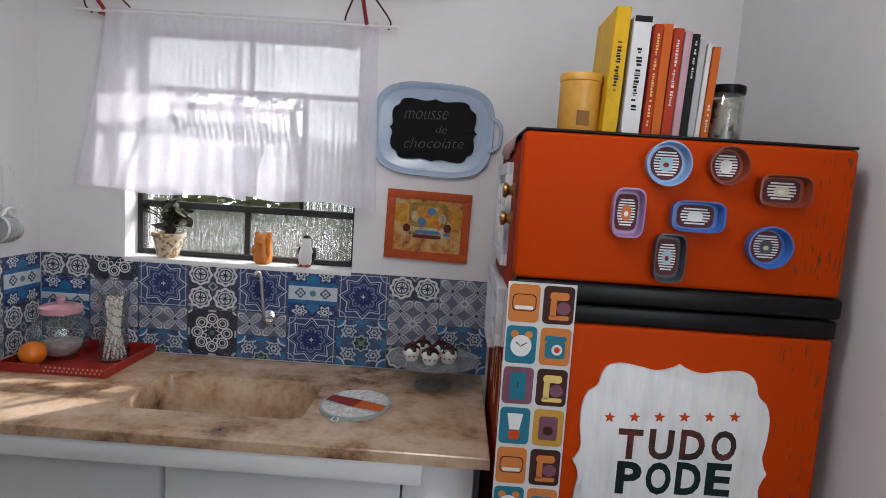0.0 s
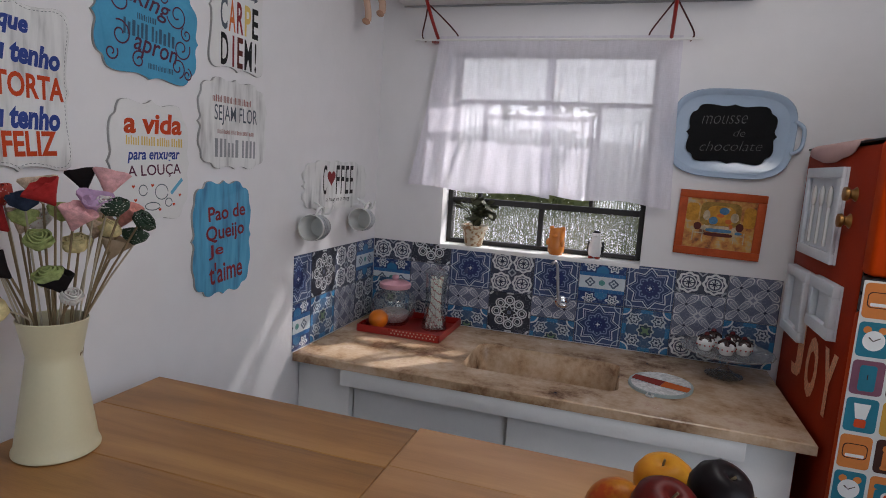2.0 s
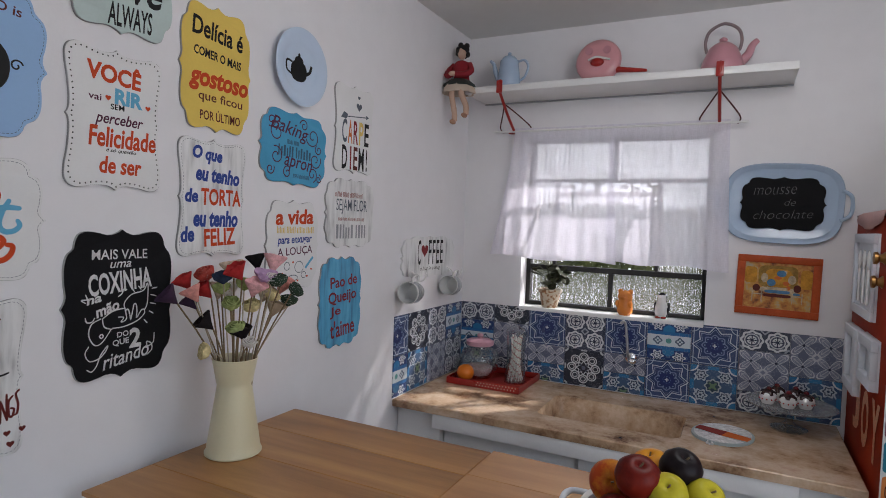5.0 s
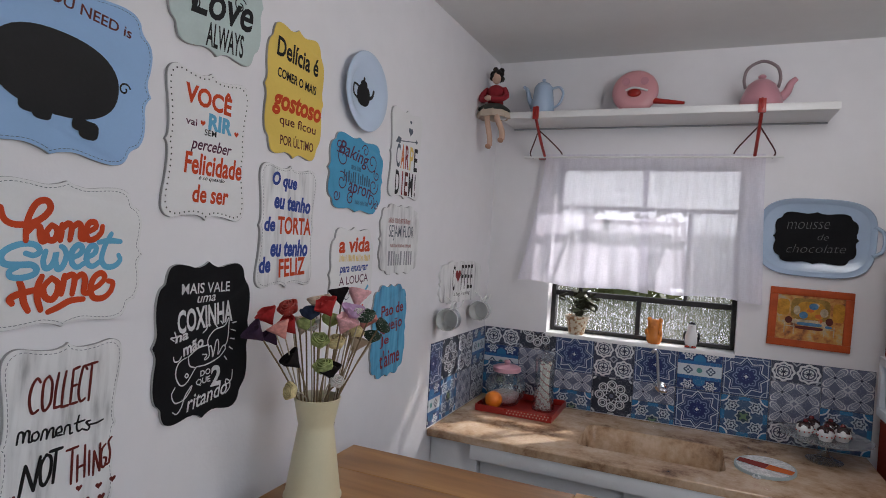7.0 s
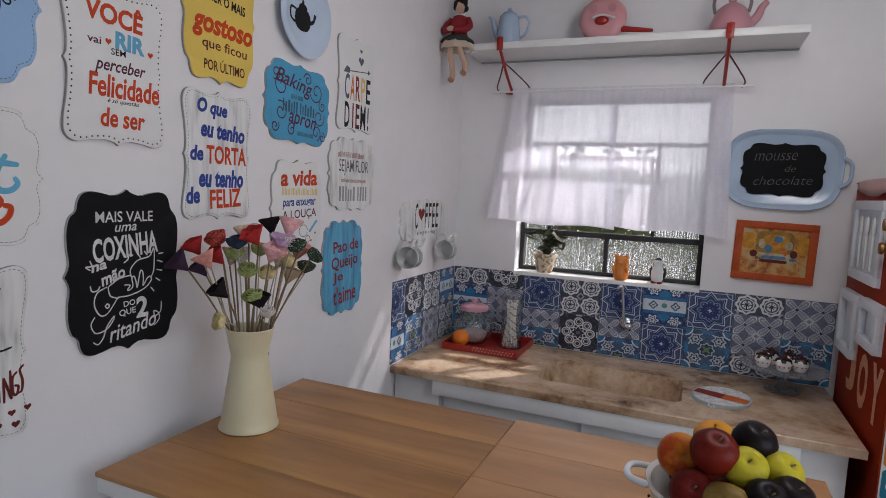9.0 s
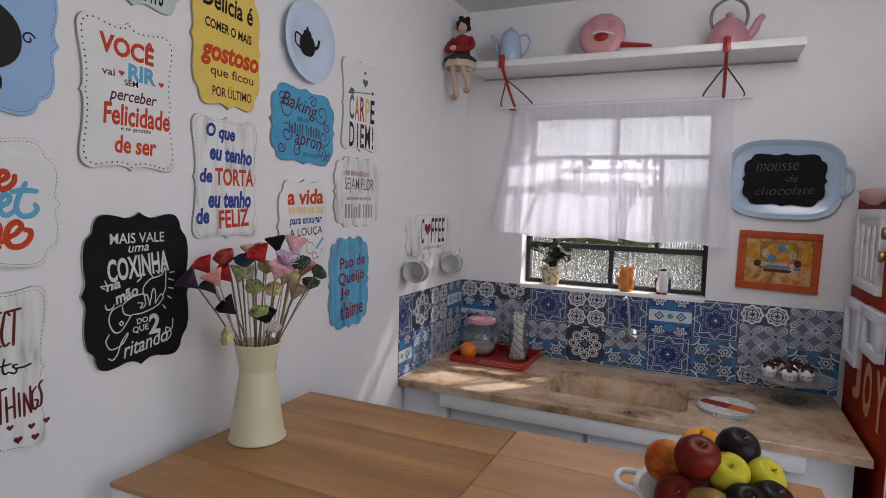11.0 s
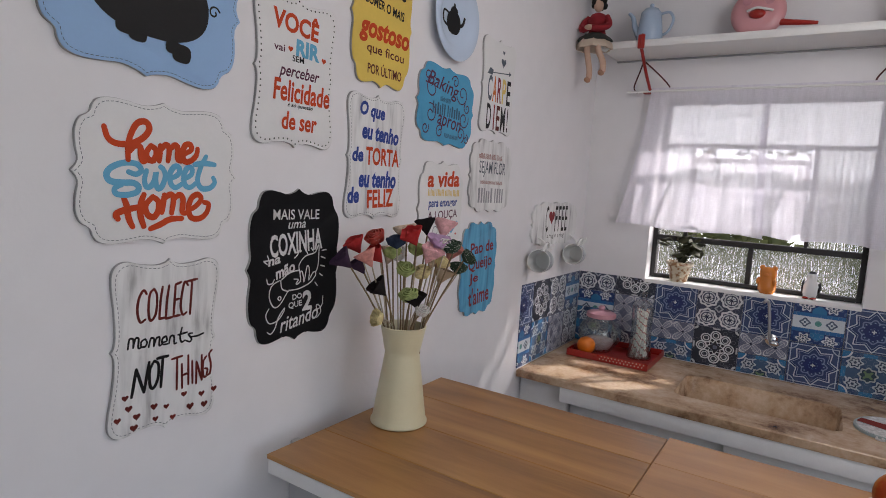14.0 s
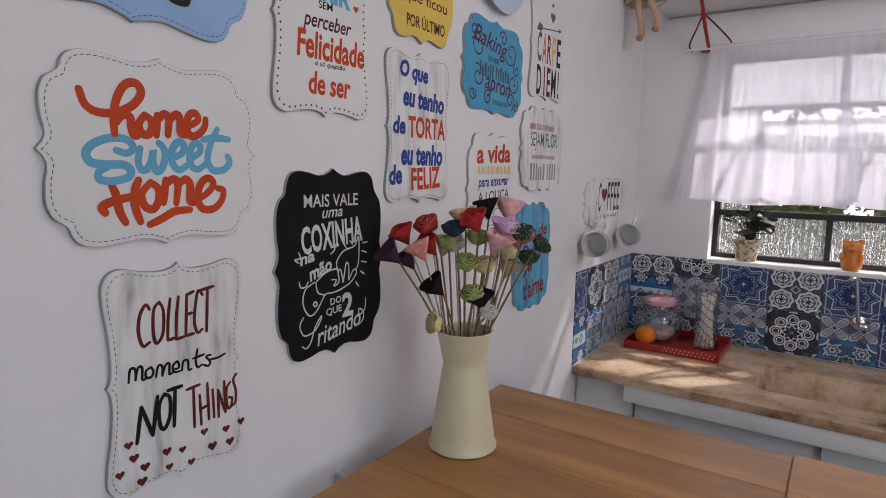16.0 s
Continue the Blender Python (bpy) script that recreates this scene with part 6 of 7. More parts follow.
def straw_jar():
    root = thing("straw_jar", pose(0.312, -0.115, 0.8845) @ Matrix.Diagonal((1.20, 1.20, 1.22, 1)), "tall glass jar of striped paper straws", "jar")
    part("glass", lathe([(0, 0), (0.038, 0), (0.040, 0.003), (0.034, 0.05), (0.031, 0.09), (0.036, 0.17), (0.034, 0.17), (0.029, 0.09), (0.032, 0.05), (0.037, 0.006), (0, 0.005)], 28), CLEAR, root, "clear waisted glass body", smooth=60)
    part("lid", lathe([(0.035, 0.170), (0.037, 0.174), (0.03, 0.184), (0.012, 0.192), (0.010, 0.198), (0.014, 0.208), (0.008, 0.218), (0, 0.22)], 24), CLEAR, root, "clear glass lid", smooth=60)
    m, t, b = start("striped_paper_straw")
    co = t.nodes.new("ShaderNodeTexCoord")
    sp = t.nodes.new("ShaderNodeSeparateXYZ")
    t.links.new(co.outputs["Object"], sp.inputs[0])
    s = (Ex(t, sp.outputs[2]) * 260.0 + Ex(t, sp.outputs[0]) * 220.0).cos().gt(0.84)
    t.links.new(mixed(t, s, (0.84, 0.83, 0.76), (0.50, 0.20, 0.20)), b.inputs["Base Color"])
    rnd = random.Random(4)
    for i in range(19):
        a, r = i * 2.4, 0.026 * math.sqrt((i + 0.5) / 19)
        base, top = Vector((r * math.cos(a) * 1.1, r * math.sin(a) * 1.1, 0.007)), Vector((r * 0.85 * math.cos(a + 1.9), r * 0.85 * math.sin(a + 1.9), 0.146 + rnd.uniform(0, 0.018)))
        part("straw", tube([base, top], 0.0030, 6), m, root, smooth=80)


straw_jar()
ob = link("orange_fruit", ball(0.036, (0, 0, 0.0342), (1, 1, 0.95), None, 28, 18), paint("orange_peel", (0.74, 0.19, 0.008), 0.4, vary=0.08, scale=12, grain=500, relief=0.3), 80)
ob.location = (0.128, -0.212, 0.8845)
tagged(ob, "whole orange lying on the red tray", "fruit")


def trivet():
    root = thing("pot_holder", pose(1.103, -0.338, 0.881, 0, 0, -20) @ Matrix.Diagonal((0.89, 0.89, 1, 1)), "oval patchwork pot holder with red and white panels", "pot holder")
    part("pad", slab(ellipse(0.100, 0.118, 48, 0, 0, 2.1), 0, 0.008, bevel=0.003), paint("grey_green_binding", (0.36, 0.42, 0.42), 0.9, vary=0.1), root, smooth=50)

    def patch(x0, x1, y0, y1, mat_, name="panel"):
        pts = [p for p in ellipse(0.092, 0.110, 72, 0, 0, 2.1) if x0 <= p[0] <= x1 and y0 <= p[1] <= y1]
        pts += [p for p in ((x0, y0), (x1, y0), (x1, y1), (x0, y1)) if (p[0] / 0.092) ** 2 + (p[1] / 0.110) ** 2 < 1]
        c = Vector((sum(p[0] for p in pts) / len(pts), sum(p[1] for p in pts) / len(pts)))
        pts.sort(key=lambda p: math.atan2(p[1] - c.y, p[0] - c.x))
        part(name, slab(pts, 0.0081, 0.0100), mat_, root, smooth=None)
    floral = paint("white_floral_cloth", (0.68, 0.68, 0.68), 0.9, vary=0.45, scale=60)
    patch(-0.1, 0.1, 0.028, 0.2, floral)
    patch(-0.1, 0.006, -0.030, 0.026, paint("dark_red_cloth", (0.24, 0.035, 0.03), 0.9))
    patch(0.008, 0.1, -0.030, 0.026, paint("orange_cloth", (0.58, 0.13, 0.03), 0.9))
    patch(-0.1, 0.1, -0.2, -0.032, floral)
    part("loop", tube(spline([(0.01, -0.117, 0.005), (0.02, -0.135, 0.005), (0.0, -0.137, 0.005), (-0.004, -0.118, 0.005)], 5, False), 0.003, 6), floral, root, smooth=80)


trivet()


def cake_stand():
    root = thing("cake_stand", pose(1.300, -0.140, 0.881) @ Matrix.Diagonal((1, 1, 1.10, 1)), "clear glass cake stand on the worktop", "cake stand")
    part("foot", lathe([(0, 0.004), (0.055, 0.0), (0.057, 0.004), (0.03, 0.012), (0.012, 0.025), (0.010, 0.05), (0.018, 0.066), (0.05, 0.070), (0, 0.071)], 32), CLEAR, root, smooth=50)
    part("plate", lathe([(0, 0.0715), (0.120, 0.0715), (0.136, 0.077), (0.138, 0.080), (0.134, 0.081), (0.118, 0.0765), (0, 0.0762)], 48, wob=lambda a, z: 0.012 * math.sin(20 * a) if z > 0.0768 else 0), MILKY, root, "clear scalloped glass plate", smooth=50)


cake_stand()


def cupcake():
    root = thing("cupcake", pose(0, 0, 0), "small cupcake with white frosting and dark topping", "cupcake", "cupcakes on the stand")
    part("case", lathe([(0, 0), (0.017, 0), (0.0235, 0.014), (0.0215, 0.015), (0, 0.014)], 24, wob=lambda a, z: 0.04 * math.cos(24 * a)), PORCELAIN, root, "white paper case", smooth=None)
    part("frosting", lathe([(0.020, 0.010), (0.024, 0.014), (0.026, 0.024), (0.023, 0.034), (0.014, 0.042), (0, 0.044)], 28, wob=lambda a, z: 0.06 * math.sin(6 * a + z * 260)), PORCELAIN, root, "white whipped frosting", smooth=70)
    part("topping", lathe([(0.0235, 0.031), (0.021, 0.040), (0.010, 0.048), (0, 0.049)], 20, wob=lambda a, z: 0.20 * math.sin(5 * a + 1) * (1 if z < 0.045 else 0.3)), paint("dark_chocolate", (0.03, 0.01, 0.01), 0.25), root, "dark chocolate topping", smooth=70)
    part("cherry", ball(0.0085, (0.002, 0, 0.049)), paint("dark_cherry", (0.10, 0.01, 0.015), 0.2), root, "dark red cherry", smooth=80)
    bm = bmesh.new()
    for i in range(11):
        a = i * 0.571
        ball(0.0028, (0.0255 * math.cos(a), 0.0255 * math.sin(a), 0.017), (1, 1, 1), bm, 6, 4)
    part("sprinkles", bm, RED, root, "red sugar dots", smooth=80)
    return root


cup = cupcake()
cup.matrix_basis = pose(1.232, -0.165, 0.9655)
for x, y, a in ((1.290, -0.190, 40), (1.342, -0.165, 80), (1.262, -0.105, 120), (1.318, -0.110, 200)):
    copy_thing(cup, pose(x, y, 0.9655, 0, 0, a))


def wall_tap():
    root = thing("wall_tap", pose(0.757, -0.0045, 1.045), "chrome wall tap over the sink", "tap")
    flange = part("flange", lathe([(0, 0), (0.022, 0), (0.022, 0.004), (0.012, 0.012), (0, 0.012)], 24), CHROME, root, smooth=50)
    flange.matrix_basis = pose(0, 0, -0.02, 90)
    part("pipe", tube(spline([(0, -0.008, -0.02), (-0.004, -0.034, -0.018), (-0.008, -0.040, 0.01), (-0.014, -0.040, 0.07), (-0.020, -0.040, 0.115), (-0.028, -0.046, 0.130), (-0.036, -0.056, 0.122)], 5, False), 0.0055, 12), DULL_STEEL, root, smooth=80)
    part("handle", ball(0.015, (0.012, -0.040, -0.024), (1.2, 1, 0.8)), CHROME, root, "chrome tap knob", smooth=80)
    part("spindle", tube([(0.004, -0.018, -0.022), (0.012, -0.040, -0.024)], 0.005, 10), CHROME, root, smooth=80)


wall_tap()


# ---- on the fridge ----
def magnets():
    backing = paint("dark_brown_striped_ground", (0.10, 0.025, 0.03), 0.5)

    def dish(name, outline_, colour, x, z, label):
        root = thing("tin_magnet", wall_frame(x, -0.6885, z, "-y"), label, "magnet", "tin magnets on the freezer door")
        bm, rings = bmesh.new(), []
        for k, d in ((0.94, 0.0), (1.0, 0.025), (0.93, 0.0255), (0.84, 0.004)):
            rings.append([bm.verts.new((p[0] * k, p[1] * k, d)) for p in outline_])
        for a, b in zip(rings, rings[1:]):
            ring_between(bm, a, b)
        bm.faces.new(rings[-1])
        bm.faces.new(rings[0][::-1])
        bmesh.ops.recalc_face_normals(bm, faces=bm.faces)
        part("dish", bm, colour, root, smooth=40)
        part("backing", flat([(p[0] * 0.70, p[1] * 0.74) for p in outline_], 0.0043), backing, root, "dark brown printed ground", smooth=None)
        w, h = max(p[0] for p in outline_) * 1.12, max(p[1] for p in outline_) * 1.12
        bm = bmesh.new()
        n = max(4, int(h * 2 / 0.010))
        for i in range(n):
            y = -h / 2 + h * (i + 0.25) / n
            half = w / 2 * math.sqrt(max(0.1, 1 - (2 * y / (h * 1.25)) ** 2))
            flat([(-half, y), (half, y), (half, y + h / n * 0.5), (-half, y + h / n * 0.5)], 0.0046, bm)
        part("stripes", bm, PORCELAIN, root, "white printed stripes", smooth=None)
        return root, w, h
    lilac = paint("lilac_tin", (0.36, 0.22, 0.42), 0.35)
    blue = paint("bright_blue_tin", (0.045, 0.15, 0.46), 0.35)
    pale = paint("light_blue_tin", (0.25, 0.40, 0.66), 0.35)
    grey = paint("dark_grey_tin", (0.05, 0.055, 0.07), 0.4)
    rust = paint("rust_red_tin", (0.24, 0.04, 0.015), 0.4)
    oblong = lambda a, b: ellipse(a, b, 40, 0, 0, 4.2)
    cake_white, cake_pale = paint("cream_cake_print", (0.60, 0.55, 0.40), 0.5), paint("pale_blue_print", (0.36, 0.50, 0.58), 0.5)
    for out, col, x, z, pic, label in ((ellipse(0.043, 0.043), pale, 1.736, 1.553, cake_pale, "round light blue tin magnet with striped picture"), (ellipse(0.038, 0.038), rust, 1.850, 1.556, PORCELAIN, "round rust-red tin magnet with striped picture"),
                                       (oblong(0.050, 0.031), rust, 1.960, 1.515, cake_white, "oblong dark red tin magnet with striped picture"), (oblong(0.031, 0.048), lilac, 1.669, 1.455, INK["orange"], "upright lilac tin magnet with striped picture"),
                                       (oblong(0.051, 0.030), blue, 1.802, 1.456, PORCELAIN, "oblong bright blue tin magnet with striped picture"), (oblong(0.030, 0.048), grey, 1.756, 1.373, cake_pale, "upright dark grey tin magnet with striped picture"),
                                       (ellipse(0.043, 0.041), blue, 1.944, 1.406, grey, "round bright blue tin magnet with a dark picture")):
        root, w, h = dish("tin_magnet", out, col, x, z, label)
        part("picture", flat(ellipse(w * 0.26, h * 0.28, 20, 0, -0.001, 3), 0.0050), pic, root, smooth=None)
        part("picture", flat(ellipse(w * 0.12, h * 0.10, 14, 0.0, -h * 0.05), 0.0053), cake_white if pic is grey else INK["darkred"] if pic is cake_pale else PORCELAIN, root, smooth=None)


magnets()


def fridge_sign():
    root = thing("fridge_sign", wall_frame(1.806, -0.6885, 0.945, "-y"), "white distressed sign with stars and bold dark words", "sign")
    part("board", slab(ornate(0.392, 0.43, BRACKET), 0, 0.0068, bevel=0.0012), worn_white("chipped_white_paint", (0.30, 0.30, 0.28), 0.06), root, smooth=40)
    for i in range(6):
        x, y = -0.130 + 0.0496 * i, 0.096 + 0.0038 * i
        pts = [(x + (0.012 if k % 2 == 0 else 0.0055) * math.sin(k * math.pi / 5), y + (0.012 if k % 2 == 0 else 0.0055) * math.cos(k * math.pi / 5)) for k in range(10)]
        part("star", flat(pts[::-1], FACE), INK["red"], root, "small red painted star", smooth=None)
    m, t, b = start("dark_brown_red_lettering")
    t.links.new(ramp(t, noise_of(t, 14, 3), (0.44, (0.014, 0.007, 0.006)), (0.64, (0.13, 0.018, 0.010))), b.inputs["Base Color"])
    for i, ch in enumerate("TUDO"):
        lettering(ch, root, m, -0.084 + 0.0625 * i, 0.043 + 0.0035 * i, 0.050, 0.064, FACE, bold=0.035)
    for i, ch in enumerate("PODE"):
        lettering(ch, root, INK["green"], -0.080 + 0.060 * i, -0.029 + 0.0035 * i, 0.051, 0.070, FACE, bold=0.035)


fridge_sign()


def printed_strip():
    root = thing("printed_strip", wall_frame(1.452, -0.6940, 0.46, "-y"), "hanging white strip printed with retro kitchen pictures", "strip")
    w, h, n = 0.136, 0.845, 10
    part("sheet", box((0, 0, 0), (w, h, 0.0016), 0.0004, 1), paint("white_strip", (0.62, 0.62, 0.61), 0.45, vary=0.05), root)
    step = h / n
    left = ("toaster", "clock", "fridge", "blender")
    right = ("mixer", "phone", "mixer", "radio")
    ground = {"toaster": ORANGE_PRINT, "clock": TEAL, "fridge": MAUVE_PRINT, "blender": TEAL, "mixer": BROWN_PRINT, "phone": ORANGE_PRINT, "radio": MUSTARD_PRINT}
    for row in range(n):
        for side, kinds in enumerate((left, right)):
            kind = kinds[row % 4]
            cx, cy = 0.034 + 0.068 * side, h - step * (row + 0.5)
            card = part("picture_card", slab(rounded(cx - 0.0305, cy - step / 2 + 0.004, cx + 0.0305, cy + step / 2 - 0.004, 0.009, 4), 0.0017, 0.0026), ground[kind], root, smooth=None)

            def put(outlines, mat_, k):
                bm = bmesh.new()
                for o in outlines:
                    flat([(cx + x, cy + y) for x, y in o], 0.0029 + 0.0003 * k, bm)
                part("print", bm, mat_, card, smooth=None)
            if kind == "toaster":
                put([rounded(-0.024, -0.016, 0.024, 0.019, 0.010, 4)], BROWN_PRINT, 0)
                put([rounded(-0.022, -0.014, 0.022, 0.017, 0.009, 4)], ORANGE_PRINT, 1)
                put([rounded(-0.018, -0.012, 0.018, -0.005, 0.002, 3)], PORCELAIN, 2)
            elif kind == "clock":
                put([ellipse(0.008, 0.008, 14, -0.014, 0.021), ellipse(0.008, 0.008, 14, 0.014, 0.021)], ORANGE_PRINT, 0)
                put([ellipse(0.021, 0.022, 28, 0, -0.002)], PORCELAIN, 1)
                put([[(-0.001, -0.004), (0.012, 0.004), (0.011, 0.006), (0, -0.001)], [(0.001, -0.004), (-0.009, 0.006), (-0.011, 0.004), (-0.001, -0.004)]], BROWN_PRINT, 2)
            elif kind == "fridge":
                put([rounded(-0.016, -0.030, 0.016, 0.028, 0.006, 4)], TEAL, 0)
                put([rounded(-0.001, -0.004, 0.001, 0.008, 0.0005, 2)], BROWN_PRINT, 1)
            elif kind == "blender":
                put([[(-0.010, -0.008), (0.010, -0.008), (0.016, 0.026), (-0.016, 0.026)]], PORCELAIN, 0)
                put([rounded(-0.011, -0.028, 0.011, -0.009, 0.004, 3)], INK["red"], 1)
            elif kind == "mixer":
                put([rounded(-0.018, 0.010, 0.020, 0.026, 0.007, 4), rounded(-0.016, -0.024, -0.004, 0.012, 0.004, 3), rounded(-0.018, -0.030, 0.022, -0.021, 0.003, 3)], INK["yellow"] if row % 4 else ORANGE_PRINT, 0)
                put([ellipse(0.014, 0.013, 18, 0.010, -0.006)], MAUVE_PRINT, 1)
            elif kind == "phone":
                put([rounded(-0.022, 0.010, 0.022, 0.022, 0.005, 3), rounded(-0.020, -0.024, 0.020, 0.010, 0.006, 3)], TEAL, 0)
                put([ellipse(0.011, 0.011, 18, 0.004, -0.006)], PORCELAIN, 1)
                put([ellipse(0.006, 0.006, 14, 0.004, -0.006)], INK["red"], 2)
            else:
                put([rounded(-0.019, -0.026, 0.019, 0.024, 0.005, 3)], MAUVE_PRINT, 0)
                put([ellipse(0.010, 0.009, 16, 0, -0.006, 3)], BROWN_PRINT, 1)


printed_strip()


def side_frames():
    root = thing("cutlery_frame", wall_frame(1.4655, -0.300, 1.425, "-x"), "white frame with a fork, spoon and knife relief", "frame")
    w, h, f = 0.31, 0.245, 0.028
    part("backing", box((-w / 2, -h / 2, 0), (w / 2, h / 2, 0.006)), FRAME_WHITE, root)
    for lo, hi in (((-w / 2, -h / 2, 0.0062), (w / 2, -h / 2 + f, 0.016)), ((-w / 2, h / 2 - f, 0.0062), (w / 2, h / 2, 0.016)), ((-w / 2, -h / 2 + f, 0.0062), (-w / 2 + f, h / 2 - f, 0.016)), ((w / 2 - f, -h / 2 + f, 0.0062), (w / 2, h / 2 - f, 0.016))):
        part("frame_bar", box(lo, hi, 0.002), FRAME_WHITE, root)
    for i, x in enumerate((-0.07, 0.0, 0.07)):
        bm = box((x - 0.006, -0.085, 0.007), (x + 0.006, 0.02, 0.014), 0.003)
        ball(0.016, (x, 0.045, 0.011), (0.9, 1.9, 0.35), bm, 14, 8)
        part("cutlery", bm, PORCELAIN, root, "raised white cutlery shape", smooth=60)
    for y, z, w, h in ((-0.205, 1.158, 0.20, 0.20), (-0.445, 1.195, 0.19, 0.135)):
        r = thing("small_frame", wall_frame(1.4655, y, z, "-x"), "small empty white wooden frame on the fridge side", "frame", "small frames on the fridge")
        f = 0.03
        part("backing", box((-w / 2, -h / 2, 0), (w / 2, h / 2, 0.005)), FRAME_WHITE, r)
        for lo, hi in (((-w / 2, -h / 2, 0.0052), (w / 2, -h / 2 + f, 0.022)), ((-w / 2, h / 2 - f, 0.0052), (w / 2, h / 2, 0.022)), ((-w / 2, -h / 2 + f, 0.0052), (-w / 2 + f, h / 2 - f, 0.022)), ((w / 2 - f, -h / 2 + f, 0.0052), (w / 2, h / 2 - f, 0.022))):
            part("frame_bar", box(lo, hi, 0.002), FRAME_WHITE, r)
    for y, z in ((-0.520, 1.482), (-0.505, 1.418)):
        r = thing("brass_magnet", wall_frame(1.4655, y, z, "-x"), "small round brass magnet on the fridge side", "magnet", "brass magnets")
        part("knob", lathe([(0, 0), (0.018, 0), (0.012, 0.006), (0.010, 0.012), (0.017, 0.018), (0.016, 0.025), (0, 0.028)], 20), BRASS, r, smooth=50)
    r = thing("glitter_letters", wall_frame(1.4655, -0.40, 1.0, "-x"), "glittery orange letters stuck on the fridge side", "letters")
    for ch, x, y in (("J", -0.135, 0.035), ("O", 0.0, 0.020), ("Y", 0.135, 0.02)):
        lettering(ch, r, GLITTER, x, y, 0.100, 0.165, 0.002, bold=0.045, name="letter", label="glittery orange letter")
    cloth = thing("fridge_cloth", pose(0, 0, 0), "pale pink cloth draped over the fridge's top edge", "cloth")
    bm, rows = bmesh.new(), []
    for i in range(19):
        u = i / 18
        y = -0.10 - 0.40 * u
        drop = 0.012 + 0.034 * math.sin(math.pi * u) ** 0.7
        rows.append([bm.verts.new(p) for p in ((1.56, y, 1.6115), (1.475, y, 1.6125), (1.4645, y, 1.606), (1.4615 - 0.003 * math.sin(u * 19), y, 1.606 - drop))])
    for a, b in zip(rows, rows[1:]):
        for k in range(3):
            bm.faces.new((a[k], a[k + 1], b[k + 1], b[k]))
    c = part("fabric", bm, paint("pale_pink_cloth", (0.58, 0.38, 0.36), 0.9, vary=0.1), cloth, smooth=80)
    mod = c.modifiers.new("thickness", "SOLIDIFY")
    mod.thickness, mod.offset = 0.002, 1.0


side_frames()


def book(x, w, h, lean, cover, depth=0.17, y=-0.60, band=None, title=None, ink="white", name="closed cookbook standing on the fridge"):
    root = thing("book", pose(x, y, 1.6095, 0, lean, 0), name, "book", "books on the fridge")
    part("spine", box((0, 0, 0), (w, 0.003, h), 0.001, 1), cover, root)
    part("cover", box((0, 0.0032, 0), (0.0025, depth, h), 0.0006, 1), cover, root)
    part("cover", box((w - 0.0025, 0.0032, 0), (w, depth, h), 0.0006, 1), cover, root)
    part("pages", box((0.0027, 0.0034, 0.003), (w - 0.0027, depth - 0.004, h - 0.004)), PAPER, root, "cream page block")
    if band:
        part("band", box((0.0005, -0.0006, h - band), (w - 0.0005, -0.0001, h)), BLACK, root, "black band on the spine")
    if title:
        bm = bmesh.new()
        rnd = random.Random(int(x * 1000))
        z = h * title[0]
        while z < h * title[1]:
            k, a, b = rnd.uniform(0.0016, 0.0055), w * rnd.uniform(0.32, 0.42), w * rnd.uniform(0.56, 0.68)
            flat([(a, z), (b, z), (b, z + k), (a, z + k)], 0, bm)
            z += k + rnd.choice((0.0015, 0.002, 0.002, 0.007))
        bm.transform(Matrix(((1, 0, 0, 0), (0, 0, -1, -0.0008), (0, 1, 0, 0), (0, 0, 0, 1))))
        part("title", bm, INK[ink], root, "spine title as plain bars", smooth=None)
    return root


book(1.628, 0.030, 0.259, 2.0, BOOK_YELLOW, title=(0.35, 0.75), ink="green", name="tall yellow cookbook standing on the fridge")
book(1.668, 0.036, 0.242, 1.6, paint("white_book_cover", (0.70, 0.70, 0.71), 0.5, vary=0.04), band=0.012, title=(0.22, 0.74), ink="black", name="thick white cookbook with dark spine lettering")
book(1.711, 0.017, 0.228, 1.5, BOOK_RED, title=(0.1, 0.9), ink="yellow", name="red cookbook standing on the fridge")
book(1.729, 0.019, 0.229, 1.5, BOOK_ORANGE, name="plain orange cookbook standing on the fridge")
book(1.750, 0.020, 0.222, 1.8, BOOK_RED, title=(0.3, 0.9), ink="white", name="red cookbook with a pale title")
book(1.772, 0.015, 0.217, 2.0, BOOK_PINK, name="slim dusty pink cookbook on the fridge")
book(1.788, 0.015, 0.213, 2.0, BLACK, title=(0.58, 0.95), ink="white", name="slim black book with a white title")
book(1.804, 0.013, 0.203, 2.0, BOOK_GREY, name="slim grey booklet standing on the fridge")
book(1.819, 0.009, 0.195, 2.5, paint("white_booklet", (0.66, 0.64, 0.6), 0.5), name="thin white booklet standing on the fridge")
book(1.831, 0.015, 0.190, 2.5, BOOK_ORANGE, title=(0.1, 0.4), ink="white", name="slim orange cookbook on the fridge")


